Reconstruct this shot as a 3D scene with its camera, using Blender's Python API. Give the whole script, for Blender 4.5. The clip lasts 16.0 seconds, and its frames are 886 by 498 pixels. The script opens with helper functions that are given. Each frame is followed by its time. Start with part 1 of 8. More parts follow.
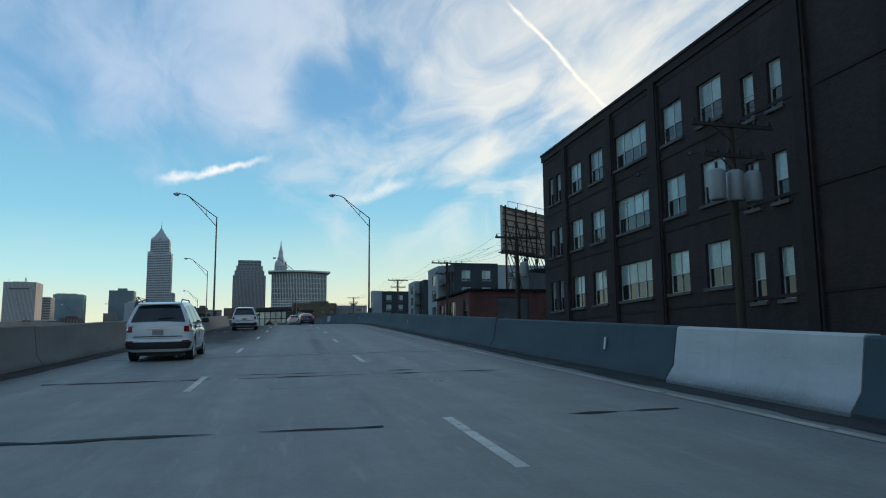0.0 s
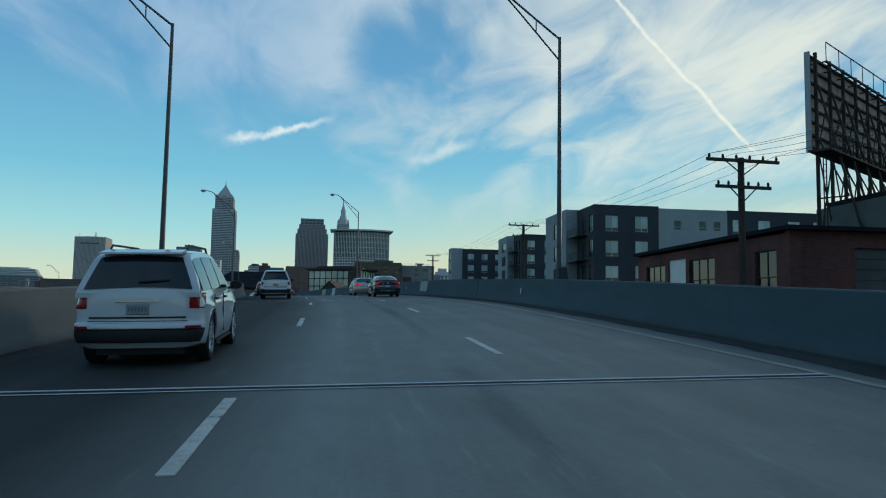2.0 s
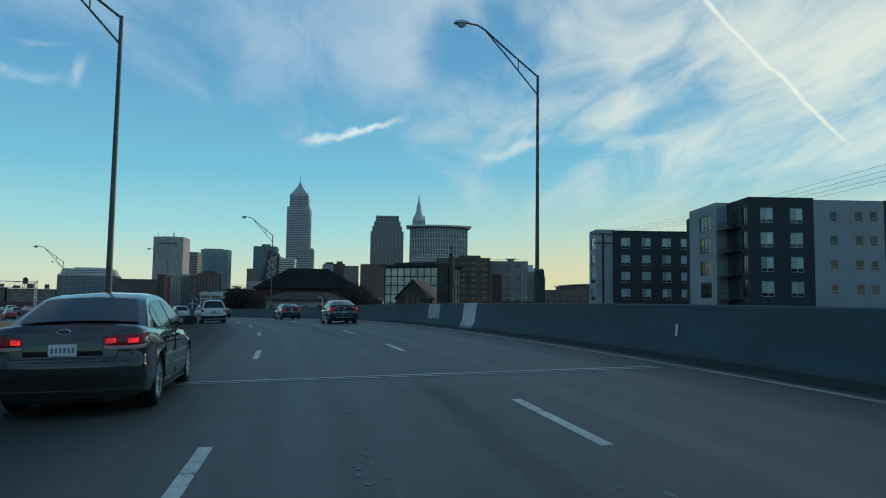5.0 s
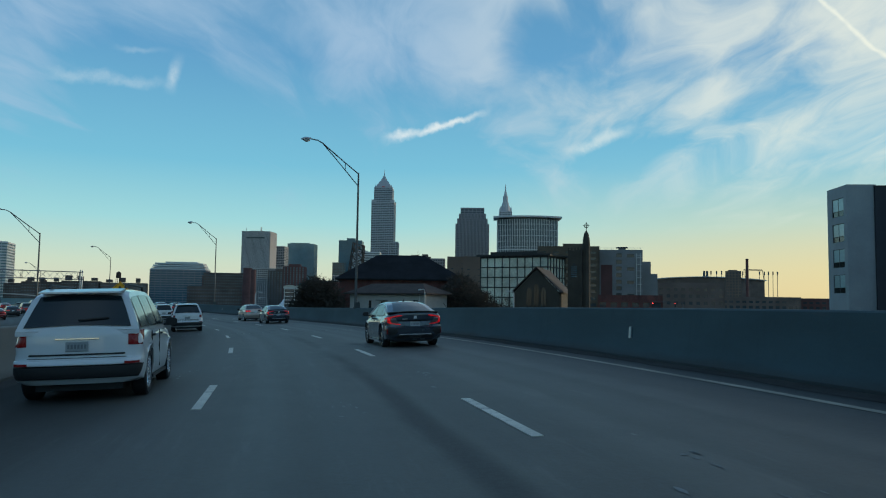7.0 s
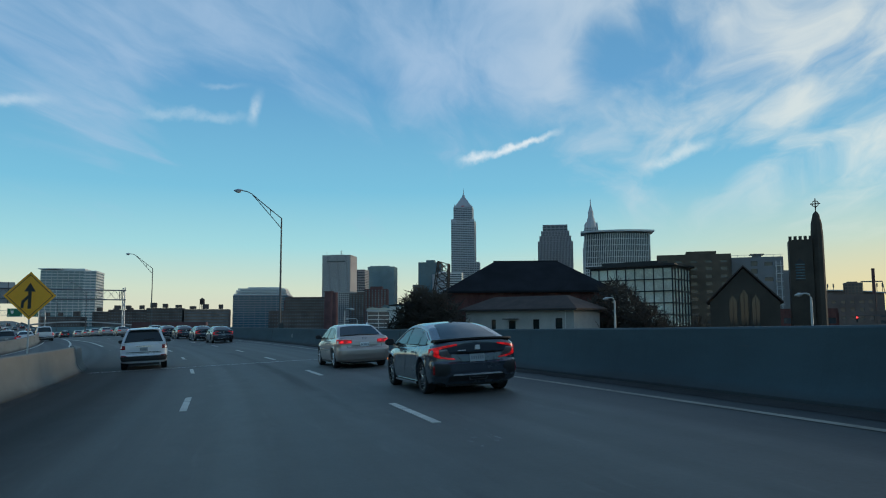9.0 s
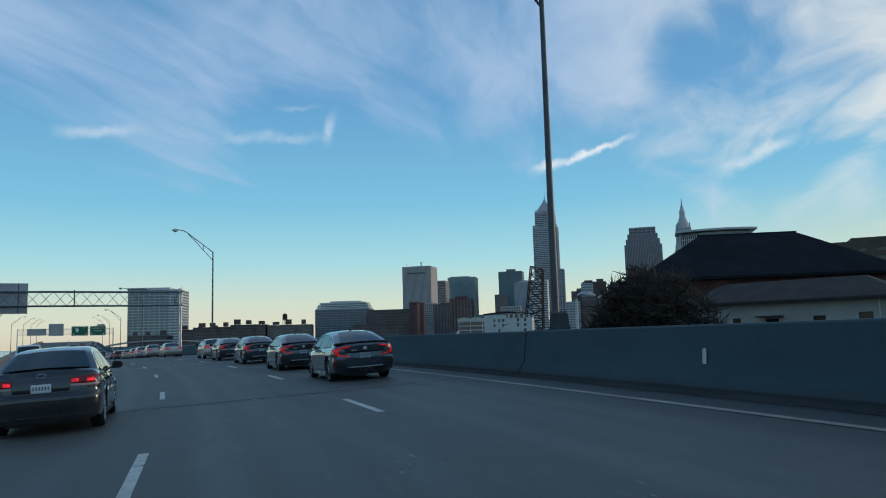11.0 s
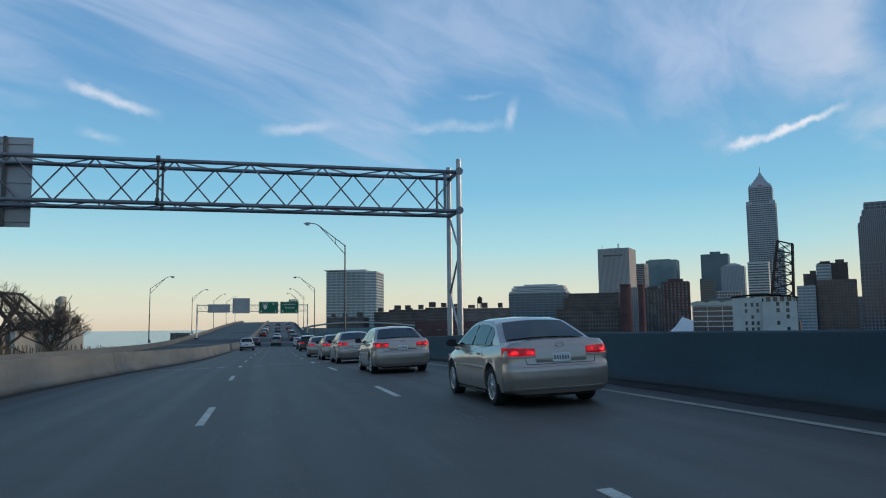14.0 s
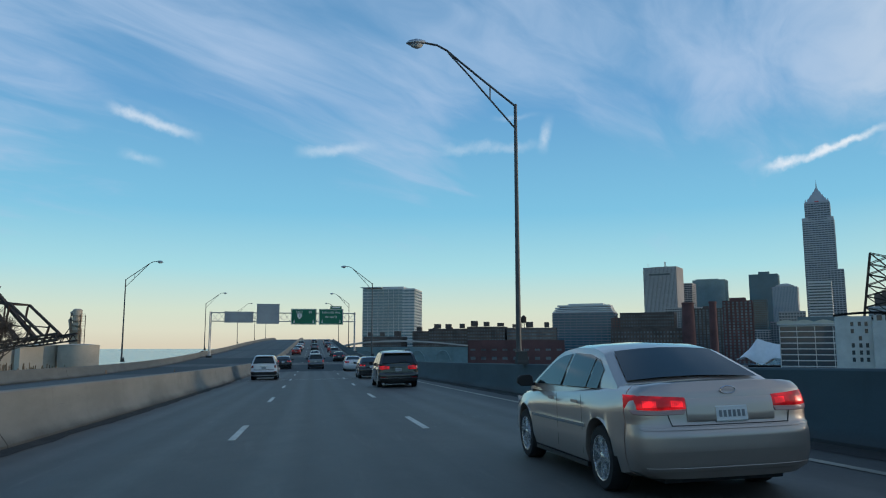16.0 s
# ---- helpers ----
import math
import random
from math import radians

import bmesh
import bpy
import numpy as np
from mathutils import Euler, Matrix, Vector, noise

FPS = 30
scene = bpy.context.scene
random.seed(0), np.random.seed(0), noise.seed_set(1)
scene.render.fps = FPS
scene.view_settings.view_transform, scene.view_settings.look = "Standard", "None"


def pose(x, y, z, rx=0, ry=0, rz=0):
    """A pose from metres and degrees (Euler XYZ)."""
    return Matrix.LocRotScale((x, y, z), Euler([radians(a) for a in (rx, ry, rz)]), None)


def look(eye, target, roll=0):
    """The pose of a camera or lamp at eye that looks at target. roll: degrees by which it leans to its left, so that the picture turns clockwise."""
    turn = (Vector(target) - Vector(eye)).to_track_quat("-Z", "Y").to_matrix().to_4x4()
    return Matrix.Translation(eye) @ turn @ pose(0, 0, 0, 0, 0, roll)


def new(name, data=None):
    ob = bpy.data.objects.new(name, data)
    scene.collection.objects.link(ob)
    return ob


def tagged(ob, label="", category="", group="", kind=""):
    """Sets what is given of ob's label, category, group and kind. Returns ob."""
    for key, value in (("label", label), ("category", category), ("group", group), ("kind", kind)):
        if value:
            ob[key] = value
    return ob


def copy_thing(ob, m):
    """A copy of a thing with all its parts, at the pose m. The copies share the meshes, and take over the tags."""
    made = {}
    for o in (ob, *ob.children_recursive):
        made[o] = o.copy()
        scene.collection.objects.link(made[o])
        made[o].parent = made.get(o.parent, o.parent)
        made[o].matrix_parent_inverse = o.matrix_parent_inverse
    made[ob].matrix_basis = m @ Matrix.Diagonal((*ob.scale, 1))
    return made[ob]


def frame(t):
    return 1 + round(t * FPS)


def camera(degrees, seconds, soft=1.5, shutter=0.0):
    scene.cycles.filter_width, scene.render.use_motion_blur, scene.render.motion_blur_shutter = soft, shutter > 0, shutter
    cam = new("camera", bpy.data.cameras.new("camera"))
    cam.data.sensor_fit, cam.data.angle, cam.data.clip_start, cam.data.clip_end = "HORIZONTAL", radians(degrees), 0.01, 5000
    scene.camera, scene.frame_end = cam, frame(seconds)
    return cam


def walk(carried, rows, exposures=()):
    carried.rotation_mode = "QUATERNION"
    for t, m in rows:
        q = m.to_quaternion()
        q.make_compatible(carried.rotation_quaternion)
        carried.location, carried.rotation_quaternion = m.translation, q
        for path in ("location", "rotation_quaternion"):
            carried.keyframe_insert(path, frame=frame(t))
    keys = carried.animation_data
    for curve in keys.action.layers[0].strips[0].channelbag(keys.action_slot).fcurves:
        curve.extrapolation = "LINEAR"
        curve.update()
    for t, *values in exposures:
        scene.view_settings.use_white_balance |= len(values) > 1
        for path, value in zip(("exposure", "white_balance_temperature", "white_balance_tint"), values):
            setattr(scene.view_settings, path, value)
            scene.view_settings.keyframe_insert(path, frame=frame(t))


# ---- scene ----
cam = camera(61.65, 16.0, soft=1.1, shutter=0.0)

# seconds, x, y, z, then yaw (left of +Y), pitch and roll in degrees
PATH = [
    (0, 0.00, 0.00, 1.600, -12.56, 7.80, -0.48),
    (0.5, 0.07, 11.30, 2.208, -11.78, 7.70, 0.05),
    (1, 0.21, 22.60, 2.817, -9.17, 6.19, -0.02),
    (1.5, 0.36, 33.90, 3.430, -7.41, 4.47, -0.01),
    (2, 0.46, 45.20, 4.043, -7.87, 4.84, 0.90),
    (2.5, 0.45, 56.51, 4.656, -7.89, 5.32, 0.81),
    (3, 0.29, 67.83, 5.269, -7.53, 5.89, 0.59),
    (3.5, -0.08, 79.14, 5.775, -6.29, 5.66, 0.60),
    (4, -0.69, 90.46, 6.162, -4.96, 5.32, 0.63),
    (4.5, -1.58, 101.77, 6.472, -3.57, 4.95, 0.68),
    (5, -2.79, 113.06, 6.715, -2.16, 4.59, 0.74),
    (5.5, -4.34, 124.33, 6.885, -0.76, 4.30, 0.84),
    (6, -6.27, 135.56, 6.976, 0.82, 4.48, 1.22),
    (6.5, -8.59, 146.73, 7.002, 2.35, 4.22, 0.83),
    (7, -11.32, 157.84, 6.993, 4.21, 4.04, 0.81),
    (7.5, -14.49, 168.85, 6.937, 6.06, 3.93, 0.45),
    (8, -18.08, 179.75, 6.816, 7.44, 4.17, 0.06),
    (8.5, -22.13, 190.53, 6.635, 8.78, 4.71, -0.16),
    (9, -26.61, 201.17, 6.463, 10.17, 5.69, -0.23),
    (9.5, -31.54, 211.64, 6.300, 11.61, 6.01, -0.55),
    (10, -36.89, 221.93, 6.169, 13.07, 6.26, -0.91),
    (10.5, -42.67, 232.04, 6.080, 14.53, 6.47, -1.27),
    (11, -48.85, 241.95, 6.024, 15.98, 6.66, -1.62),
    (11.5, -55.42, 251.66, 6.000, 17.40, 6.88, -1.90),
    (12, -62.34, 261.16, 6.002, 18.59, 7.07, -1.74),
    (12.5, -69.59, 270.47, 6.037, 20.80, 6.81, -1.32),
    (13, -77.14, 279.61, 6.069, 24.22, 6.38, -1.06),
    (13.5, -84.95, 288.58, 6.040, 27.84, 5.85, -1.50),
    (14, -92.98, 297.42, 5.972, 30.15, 5.83, -0.61),
    (14.5, -101.18, 306.18, 5.879, 31.22, 5.93, 0.25),
    (15, -109.50, 314.89, 5.746, 31.57, 6.31, -0.13),
    (15.5, -117.89, 323.61, 5.502, 32.05, 7.12, -0.14),
    (16, -126.28, 332.42, 5.181, 32.73, 7.43, -0.08),
]


def aim(x, y, z, yaw, pitch, roll):
    a, b = radians(yaw), radians(pitch)
    eye = Vector((x, y, z))
    return look(eye, eye + 50 * Vector((-math.sin(a) * math.cos(b), math.cos(a) * math.cos(b), math.sin(b))), roll)


walk(cam, [(r[0], aim(*r[1:])) for r in PATH], [(0.0, 0.24, 6850, 10), (0.8, 0.2, 6750, 10), (1.6, 0.02, 6450, 3), (3.0, -0.06, 6200, -3), (7.0, -0.05, 6350, 0), (9.0, -0.03, 6300, 4), (11.5, 0.0, 6300, 8), (12.8, 0.01, 6320, 9), (13.9, 0.02, 6480, 13), (15.0, 0.02, 6310, 10), (16.0, 0.02, 6300, 8)])

# ---------------------------------------------------------------- world and sun
SUN_AZ, SUN_EL = 52.0, 3.0  # degrees to the right of +Y, above the horizon

world = bpy.data.worlds.new("sky")
scene.world = world
world.use_nodes = True


class Nodes:
    """A short way to write node trees."""

    def __init__(self, tree):
        self.tree = tree
        tree.nodes.clear()

    def add(self, kind, inputs=None, **props):
        n = self.tree.nodes.new(kind)
        for k, v in props.items():
            setattr(n, k, v)
        for k, v in (inputs or {}).items():
            self.put(n.inputs[k], v)
        return n

    def put(self, socket, v):
        if isinstance(v, bpy.types.NodeSocket):
            self.tree.links.new(v, socket)
        elif isinstance(v, bpy.types.Node):
            self.tree.links.new(v.outputs[0], socket)
        else:
            socket.default_value = v

    def math(self, op, a, b=0.0, c=0.0, clamp=False):
        return self.add("ShaderNodeMath", {0: a, 1: b, 2: c}, operation=op, use_clamp=clamp).outputs[0]

    def vec(self, op, a, b=(0, 0, 0)):
        n = self.add("ShaderNodeVectorMath", {0: a, 1: b}, operation=op)
        return n.outputs["Value"] if op in ("DOT_PRODUCT", "LENGTH") else n.outputs[0]

    def noise(self, vector, scale, detail=4.0, rough=0.55, distortion=0.0):
        return self.add("ShaderNodeTexNoise", {"Vector": vector, "Scale": scale, "Detail": detail, "Roughness": rough, "Distortion": distortion}).outputs[0]

    def ramp(self, fac, stops, ease="LINEAR"):
        n = self.add("ShaderNodeValToRGB", {0: fac})
        n.color_ramp.interpolation = ease
        els = n.color_ramp.elements
        for i, (pos, col) in enumerate(stops):
            e = els[i] if i < 2 else els.new(pos)
            e.position, e.color = pos, (*col, 1) if len(col) == 3 else col
        return n.outputs[0]

    def mix(self, fac, a, b, blend="MIX"):
        n = self.add("ShaderNodeMix", data_type="RGBA", blend_type=blend)
        self.put(n.inputs[0], fac)
        for s, v in ((n.inputs[6], a), (n.inputs[7], b)):
            self.put(s, (*v, 1) if isinstance(v, tuple) and len(v) == 3 else v)
        return n.outputs[2]

    def span(self, v, a, b, c=0.0, d=1.0, smooth=True):
        return self.add("ShaderNodeMapRange", {0: v, 1: a, 2: b, 3: c, 4: d}, interpolation_type="SMOOTHSTEP" if smooth else "LINEAR").outputs[0]


def sky_dir(az, el):
    """Unit vector; az to the right of +Y."""
    a, e = radians(az), radians(el)
    return (math.sin(a) * math.cos(e), math.cos(a) * math.cos(e), math.sin(e))


def build_sky():
    n = Nodes(world.node_tree)
    way = n.vec("NORMALIZE", n.add("ShaderNodeTexCoord").outputs["Generated"])
    xyz = n.add("ShaderNodeSeparateXYZ", {0: way})
    up = n.math("MAXIMUM", xyz.outputs[2], 0.0)
    nishita = n.add("ShaderNodeTexSky", sky_type="NISHITA", sun_disc=False, sun_elevation=radians(SUN_EL), sun_rotation=radians(SUN_AZ), air_density=1.0, dust_density=1.2, ozone_density=2.0)
    base = n.mix(1.0, nishita.outputs[0], (0.10, 0.10, 0.10), "MULTIPLY")
    # twilight gradient from the horizon upwards
    grad = n.ramp(up, [(0.0, (0.78, 0.69, 0.53)), (0.02, (0.81, 0.79, 0.62)), (0.045, (0.74, 0.82, 0.67)), (0.10, (0.44, 0.77, 0.83)), (0.175, (0.24, 0.59, 0.81)), (0.31, (0.155, 0.395, 0.685)), (0.55, (0.115, 0.27, 0.50)), (1.0, (0.08, 0.19, 0.39))])
    toward = n.span(n.vec("DOT_PRODUCT", way, sky_dir(SUN_AZ, 2)), 0.45, 1.0)
    low = n.span(up, 0.0, 0.21, 1.0, 0.0)
    glow = n.math("MULTIPLY", toward, low)
    grad = n.mix(n.math("MULTIPLY", glow, 0.85), grad, (0.96, 0.73, 0.35))
    sky = n.mix(0.88, base, grad)
    # cirrus deck: the direction spread on a plane overhead
    h = n.math("ADD", up, 0.10)
    deck = n.add("ShaderNodeCombineXYZ", {0: n.math("DIVIDE", xyz.outputs[0], h), 1: n.math("DIVIDE", xyz.outputs[1], h)})
    turn = n.add("ShaderNodeMapping", {"Vector": deck, "Rotation": (0, 0, radians(-22)), "Scale": (1.0, 0.38, 1.0)})
    warp = n.noise(turn, 0.9, 3, 0.5)
    bent = n.vec("ADD", turn, n.vec("MULTIPLY", n.add("ShaderNodeCombineXYZ", {0: warp, 1: warp}), (0.9, 0.5, 0)))
    curl = n.noise(bent, 2.1, 3, 0.5)
    bent = n.vec("ADD", bent, n.vec("MULTIPLY", n.add("ShaderNodeCombineXYZ", {0: curl, 1: n.math("MULTIPLY", curl, -1.0)}), (0.34, 0.5, 0)))
    fine = n.noise(bent, 2.5, 8, 0.56)
    broad = n.noise(bent, 0.85, 4, 0.5)
    cover = n.math("ADD", n.math("MULTIPLY", fine, 1.1), n.math("MULTIPLY", broad, 0.5))

    def bump(az, el, deg, amount):
        d = n.vec("DOT_PRODUCT", way, sky_dir(az, el))
        return n.math("MULTIPLY", n.span(d, math.cos(radians(deg)), 1.0), amount)

    for az, el, deg, amount in ((-4, 23, 13, 0.12), (-3, 18.5, 5, 0.10), (1.9, 20, 3.5, -0.17), (2.2, 27, 4, -0.14), (13, 17, 7, 0.06), (-16, 30, 16, 0.06), (22, 21, 17, 0.10), (38, 14, 22, 0.06), (3, 34, 16, 0.10), (-36, 27, 20, 0.13), (-58, 24, 18, 0.13), (-8, 9, 9, -0.22), (-25, 10, 11, -0.25), (-50, 12, 18, -0.14), (11, 17, 5, -0.10)):
        cover = n.math("ADD", cover, bump(az, el, deg, amount))
    veil = n.math("MULTIPLY", n.span(cover, 0.70, 1.10), n.span(up, 0.06, 0.22))
    warm = n.mix(n.math("POWER", toward, 0.8), (0.43, 0.56, 0.755), (0.98, 0.93, 0.80))
    sky = n.mix(n.math("MULTIPLY", veil, 0.80), sky, warm)
    # the west is still dim
    west = n.span(n.vec("DOT_PRODUCT", way, sky_dir(SUN_AZ, 0)), -1.0, -0.72, 0.45, 1.0)
    sky = n.mix(1.0, sky, n.add("ShaderNodeCombineColor", {0: west, 1: west, 2: west}), "MULTIPLY")

    # single wisps and the vapour trail, each a band along an arc of the sky
    def streak(p, q, width, wobble, strength, freq):
        a, b = Vector(p).normalized(), Vector(q).normalized()
        side = a.cross(b).normalized()
        along = (b - a).normalized()
        s0, s1 = a.dot(along), b.dot(along)
        t = n.vec("DOT_PRODUCT", way, tuple(along))
        off = n.vec("DOT_PRODUCT", way, tuple(side))
        rough = n.math("SUBTRACT", n.noise(way, freq, 4, 0.6), 0.5)
        off = n.math("ABSOLUTE", n.math("MULTIPLY_ADD", rough, wobble, off))
        body = n.span(off, 0.0, width, 1.0, 0.0)
        edge = n.math("MULTIPLY", n.span(t, s0 - 0.004, s0 + 0.03), n.span(t, s1 - 0.05, s1 + 0.004, 1.0, 0.0))
        facing = n.span(n.vec("DOT_PRODUCT", way, tuple((a + b).normalized())), 0.5, 0.8)
        grain = n.span(n.noise(way, freq * 2.2, 5, 0.65), 0.25, 0.6, 0.55, 1.0)
        return n.math("MULTIPLY", n.math("MULTIPLY", n.math("MULTIPLY", body, edge), n.math("MULTIPLY", facing, grain)), strength)

    marks = ((sky_dir(17.6, 26.5), sky_dir(31.5, 10.8), 0.0040, 0.012, 0.85, 22.0), (sky_dir(-9.2, 12.2), sky_dir(-0.4, 14.6), 0.008, 0.034, 0.95, 20.0),
             (sky_dir(-24.9, 14.6), sky_dir(-24.3, 17.6), 0.009, 0.010, 0.75, 30.0), (sky_dir(-33.5, 15.0), sky_dir(-24.4, 15.3), 0.011, 0.030, 0.26, 26.0), (sky_dir(-29.0, 17.3), sky_dir(-24.6, 17.6), 0.005, 0.016, 0.18, 30.0), (sky_dir(5, 11.2), sky_dir(11, 13.4), 0.012, 0.02, 0.55, 26.0),
             (sky_dir(-58, 17.0), sky_dir(-51, 14.9), 0.010, 0.022, 0.6, 24.0), (sky_dir(-57, 13.7), sky_dir(-53.5, 13.0), 0.009, 0.014, 0.4, 28.0), (sky_dir(-44.5, 14.6), sky_dir(-37.6, 15.1), 0.011, 0.022, 0.36, 26.0))
    for m in marks:
        sky = n.mix(streak(*m), sky, n.mix(toward, (0.80, 0.84, 0.90), (1.0, 0.95, 0.82)))
    n.add("ShaderNodeOutputWorld", {0: n.add("ShaderNodeBackground", {0: sky, 1: 1.0})})


build_sky()

sun_data = bpy.data.lights.new("sun", "SUN")
sun_data.energy, sun_data.angle, sun_data.color = 1.6, radians(12), (1.0, 0.80, 0.58)
sun = new("sun", sun_data)
sun.matrix_world = look(Vector(sky_dir(SUN_AZ, SUN_EL + 2)) * 300, (0, 0, 0))

# ---------------------------------------------------------------- materials
MATS = {}


def material(name, color, rough=0.7, metal=0.0, vary=0.25, scale=1.0, bump=0.0, spot=None, coords="Object", coat=0.0, island=0.0, stretch=None, emit=None, strength=0.0, gleam=0.5):
    """A surface with stains at one size and grain at another, and a little relief."""
    m = bpy.data.materials.new(name)
    m.use_nodes = True
    n = Nodes(m.node_tree)
    tc = n.add("ShaderNodeTexCoord").outputs[coords]
    if stretch:
        tc = n.add("ShaderNodeMapping", {"Vector": tc, "Scale": stretch}).outputs[0]
    big = n.noise(tc, 0.35 * scale, 4, 0.6)
    small = n.noise(tc, 9.0 * scale, 6, 0.65)
    dark = tuple(c * (1 - vary) for c in color)
    light = tuple(min(1.0, c * (1 + vary)) for c in color)
    col = n.mix(n.span(n.math("ADD", n.math("MULTIPLY", big, 0.65), n.math("MULTIPLY", small, 0.35)), 0.3, 0.7), dark, light)
    if spot:
        col = n.mix(n.span(n.noise(tc, 1.3 * scale, 7, 0.7), spot[1], spot[1] + 0.08), col, spot[0])
    if island:
        r = n.add("ShaderNodeNewGeometry").outputs["Random Per Island"]
        o = n.add("ShaderNodeObjectInfo").outputs["Random"]
        f = n.math("FRACT", n.math("ADD", r, o))
        col = n.mix(1.0, col, n.mix(f, (1 - island,) * 3, (1 + island,) * 3), "MULTIPLY")
    ins = {"Base Color": col, "Roughness": n.span(small, 0.2, 0.8, max(0.02, rough - 0.08), min(1, rough + 0.08)), "Metallic": metal, "Coat Weight": coat, "Specular IOR Level": gleam}
    if bump:
        ins["Normal"] = n.add("ShaderNodeBump", {"Strength": bump, "Distance": 0.02, "Height": small}).outputs[0]
    if emit:
        ins["Emission Color"], ins["Emission Strength"] = (*emit, 1), strength
    n.add("ShaderNodeOutputMaterial", {0: n.add("ShaderNodeBsdfPrincipled", ins)})
    MATS[name] = m
    return m


def road_material():
    """Old asphalt over concrete: wheel tracks, oil down the lane centres, patches and grit. UV holds metres along and across."""
    m = bpy.data.materials.new("asphalt")
    m.use_nodes = True
    n = Nodes(m.node_tree)
    uv = n.add("ShaderNodeUVMap", uv_map="road").outputs[0]
    xy = n.add("ShaderNodeSeparateXYZ", {0: uv})
    across = xy.outputs[1]
    streaks = n.noise(n.add("ShaderNodeMapping", {"Vector": uv, "Scale": (0.03, 2.2, 1)}), 1.0, 6, 0.65)
    blotch = n.noise(n.add("ShaderNodeMapping", {"Vector": uv, "Scale": (0.16, 0.45, 1)}), 1.0, 5, 0.6)
    grit = n.noise(n.add("ShaderNodeMapping", {"Vector": uv, "Scale": (14, 14, 1)}), 1.0, 4, 0.7)
    lane = n.math("FRACT", n.math("DIVIDE", n.math("ADD", across, 56.73), 3.66))
    middle = n.math("ABSOLUTE", n.math("SUBTRACT", lane, 0.5))
    oil = n.span(n.math("MULTIPLY_ADD", n.math("SUBTRACT", streaks, 0.5), 0.25, middle), 0.0, 0.16, 1.0, 0.0)
    track = n.span(n.math("ABSOLUTE", n.math("SUBTRACT", middle, 0.25)), 0.0, 0.13, 1.0, 0.0)
    col = n.mix(n.span(streaks, 0.3, 0.7), (0.094, 0.084, 0.070), (0.112, 0.100, 0.084))
    col = n.mix(n.math("MULTIPLY", track, 0.10), col, (0.14, 0.13, 0.115))
    col = n.mix(n.math("MULTIPLY", oil, 0.40), col, (0.056, 0.051, 0.045))
    col = n.mix(n.math("MULTIPLY", n.span(blotch, 0.48, 0.70), 0.45), col, (0.070, 0.064, 0.056))
    col = n.mix(n.math("MULTIPLY", n.span(n.noise(n.add("ShaderNodeMapping", {"Vector": uv, "Scale": (0.9, 1.6, 1)}), 1.0, 6, 0.75), 0.66, 0.74), 0.5), col, (0.16, 0.16, 0.16))
    mottle = n.noise(n.add("ShaderNodeMapping", {"Vector": uv, "Scale": (0.9, 1.4, 1)}), 1.0, 6, 0.7)
    col = n.mix(n.math("MULTIPLY", n.span(mottle, 0.34, 0.66), 0.42), col, (0.060, 0.053, 0.045))
    col = n.mix(n.math("MULTIPLY", n.span(n.noise(n.add("ShaderNodeMapping", {"Vector": uv, "Scale": (0.35, 3.2, 1)}), 1.0, 5, 0.7), 0.56, 0.70), 0.35), col, (0.165, 0.150, 0.130))
    wander = n.math("MULTIPLY_ADD", n.math("SUBTRACT", blotch, 0.5), 0.35, n.math("SUBTRACT", across, 0.92))
    seam = n.math("MULTIPLY", n.span(n.math("ABSOLUTE", wander), 0.04, 0.34, 1.0, 0.0), n.span(n.noise(n.add("ShaderNodeMapping", {"Vector": uv, "Scale": (0.05, 0.3, 1)}), 1.0, 5, 0.65), 0.36, 0.62))
    seam = n.math("MULTIPLY", seam, n.span(xy.outputs[0], 210.0, 290.0, 1.0, 0.35))
    col = n.mix(n.math("MULTIPLY", seam, 0.62), col, (0.034, 0.032, 0.030))
    # shoulder grime, widened inwards to put lens-corner falloff into the colour
    grime_falloff = n.math("MULTIPLY", n.span(n.math("MULTIPLY_ADD", n.math("SUBTRACT", mottle, 0.5), 1.6, across), 3.4, 6.2), 0.6)
    col = n.mix(grime_falloff, col, (0.040, 0.038, 0.036))
    edge = n.span(n.math("ABSOLUTE", n.math("SUBTRACT", across, 0.4)), 5.6, 6.6)
    col = n.mix(n.math("MULTIPLY", edge, 0.85), col, (0.022, 0.022, 0.022))
    col = n.mix(n.math("MULTIPLY", n.span(grit, 0.35, 0.7), 0.25), col, (0.11, 0.11, 0.11))
    rough = n.math("ADD", n.span(n.math("MAXIMUM", oil, track), 0.0, 1.0, 0.66, 0.60), n.math("MULTIPLY", seam, 0.2))
    # up to 2.65 times paler at the start, fading out by about 100 m
    start_gain = n.span(n.math("MULTIPLY_ADD", n.math("SUBTRACT", blotch, 0.5), 30.0, xy.outputs[0]), 26.0, 100.0, 2.65, 1.0)
    col = n.mix(1.0, col, n.add("ShaderNodeCombineColor", {0: n.math("MULTIPLY", start_gain, 0.93), 1: start_gain, 2: start_gain}), "MULTIPLY")
    # view-dependent darkness of the left lane put into the asphalt colour
    left_shade = n.math("MULTIPLY", n.span(n.math("MULTIPLY_ADD", n.math("SUBTRACT", mottle, 0.5), 0.8, n.math("SUBTRACT", across, n.span(xy.outputs[0], 75.0, 120.0, 1.0, 0.0))), -4.4, -1.7, 1.0, 0.0), n.math("MULTIPLY", n.span(xy.outputs[0], 225.0, 270.0, 1.0, 0.0), n.span(n.math("MULTIPLY_ADD", n.math("SUBTRACT", blotch, 0.5), 12.0, xy.outputs[0]), 24.0, 40.0)))
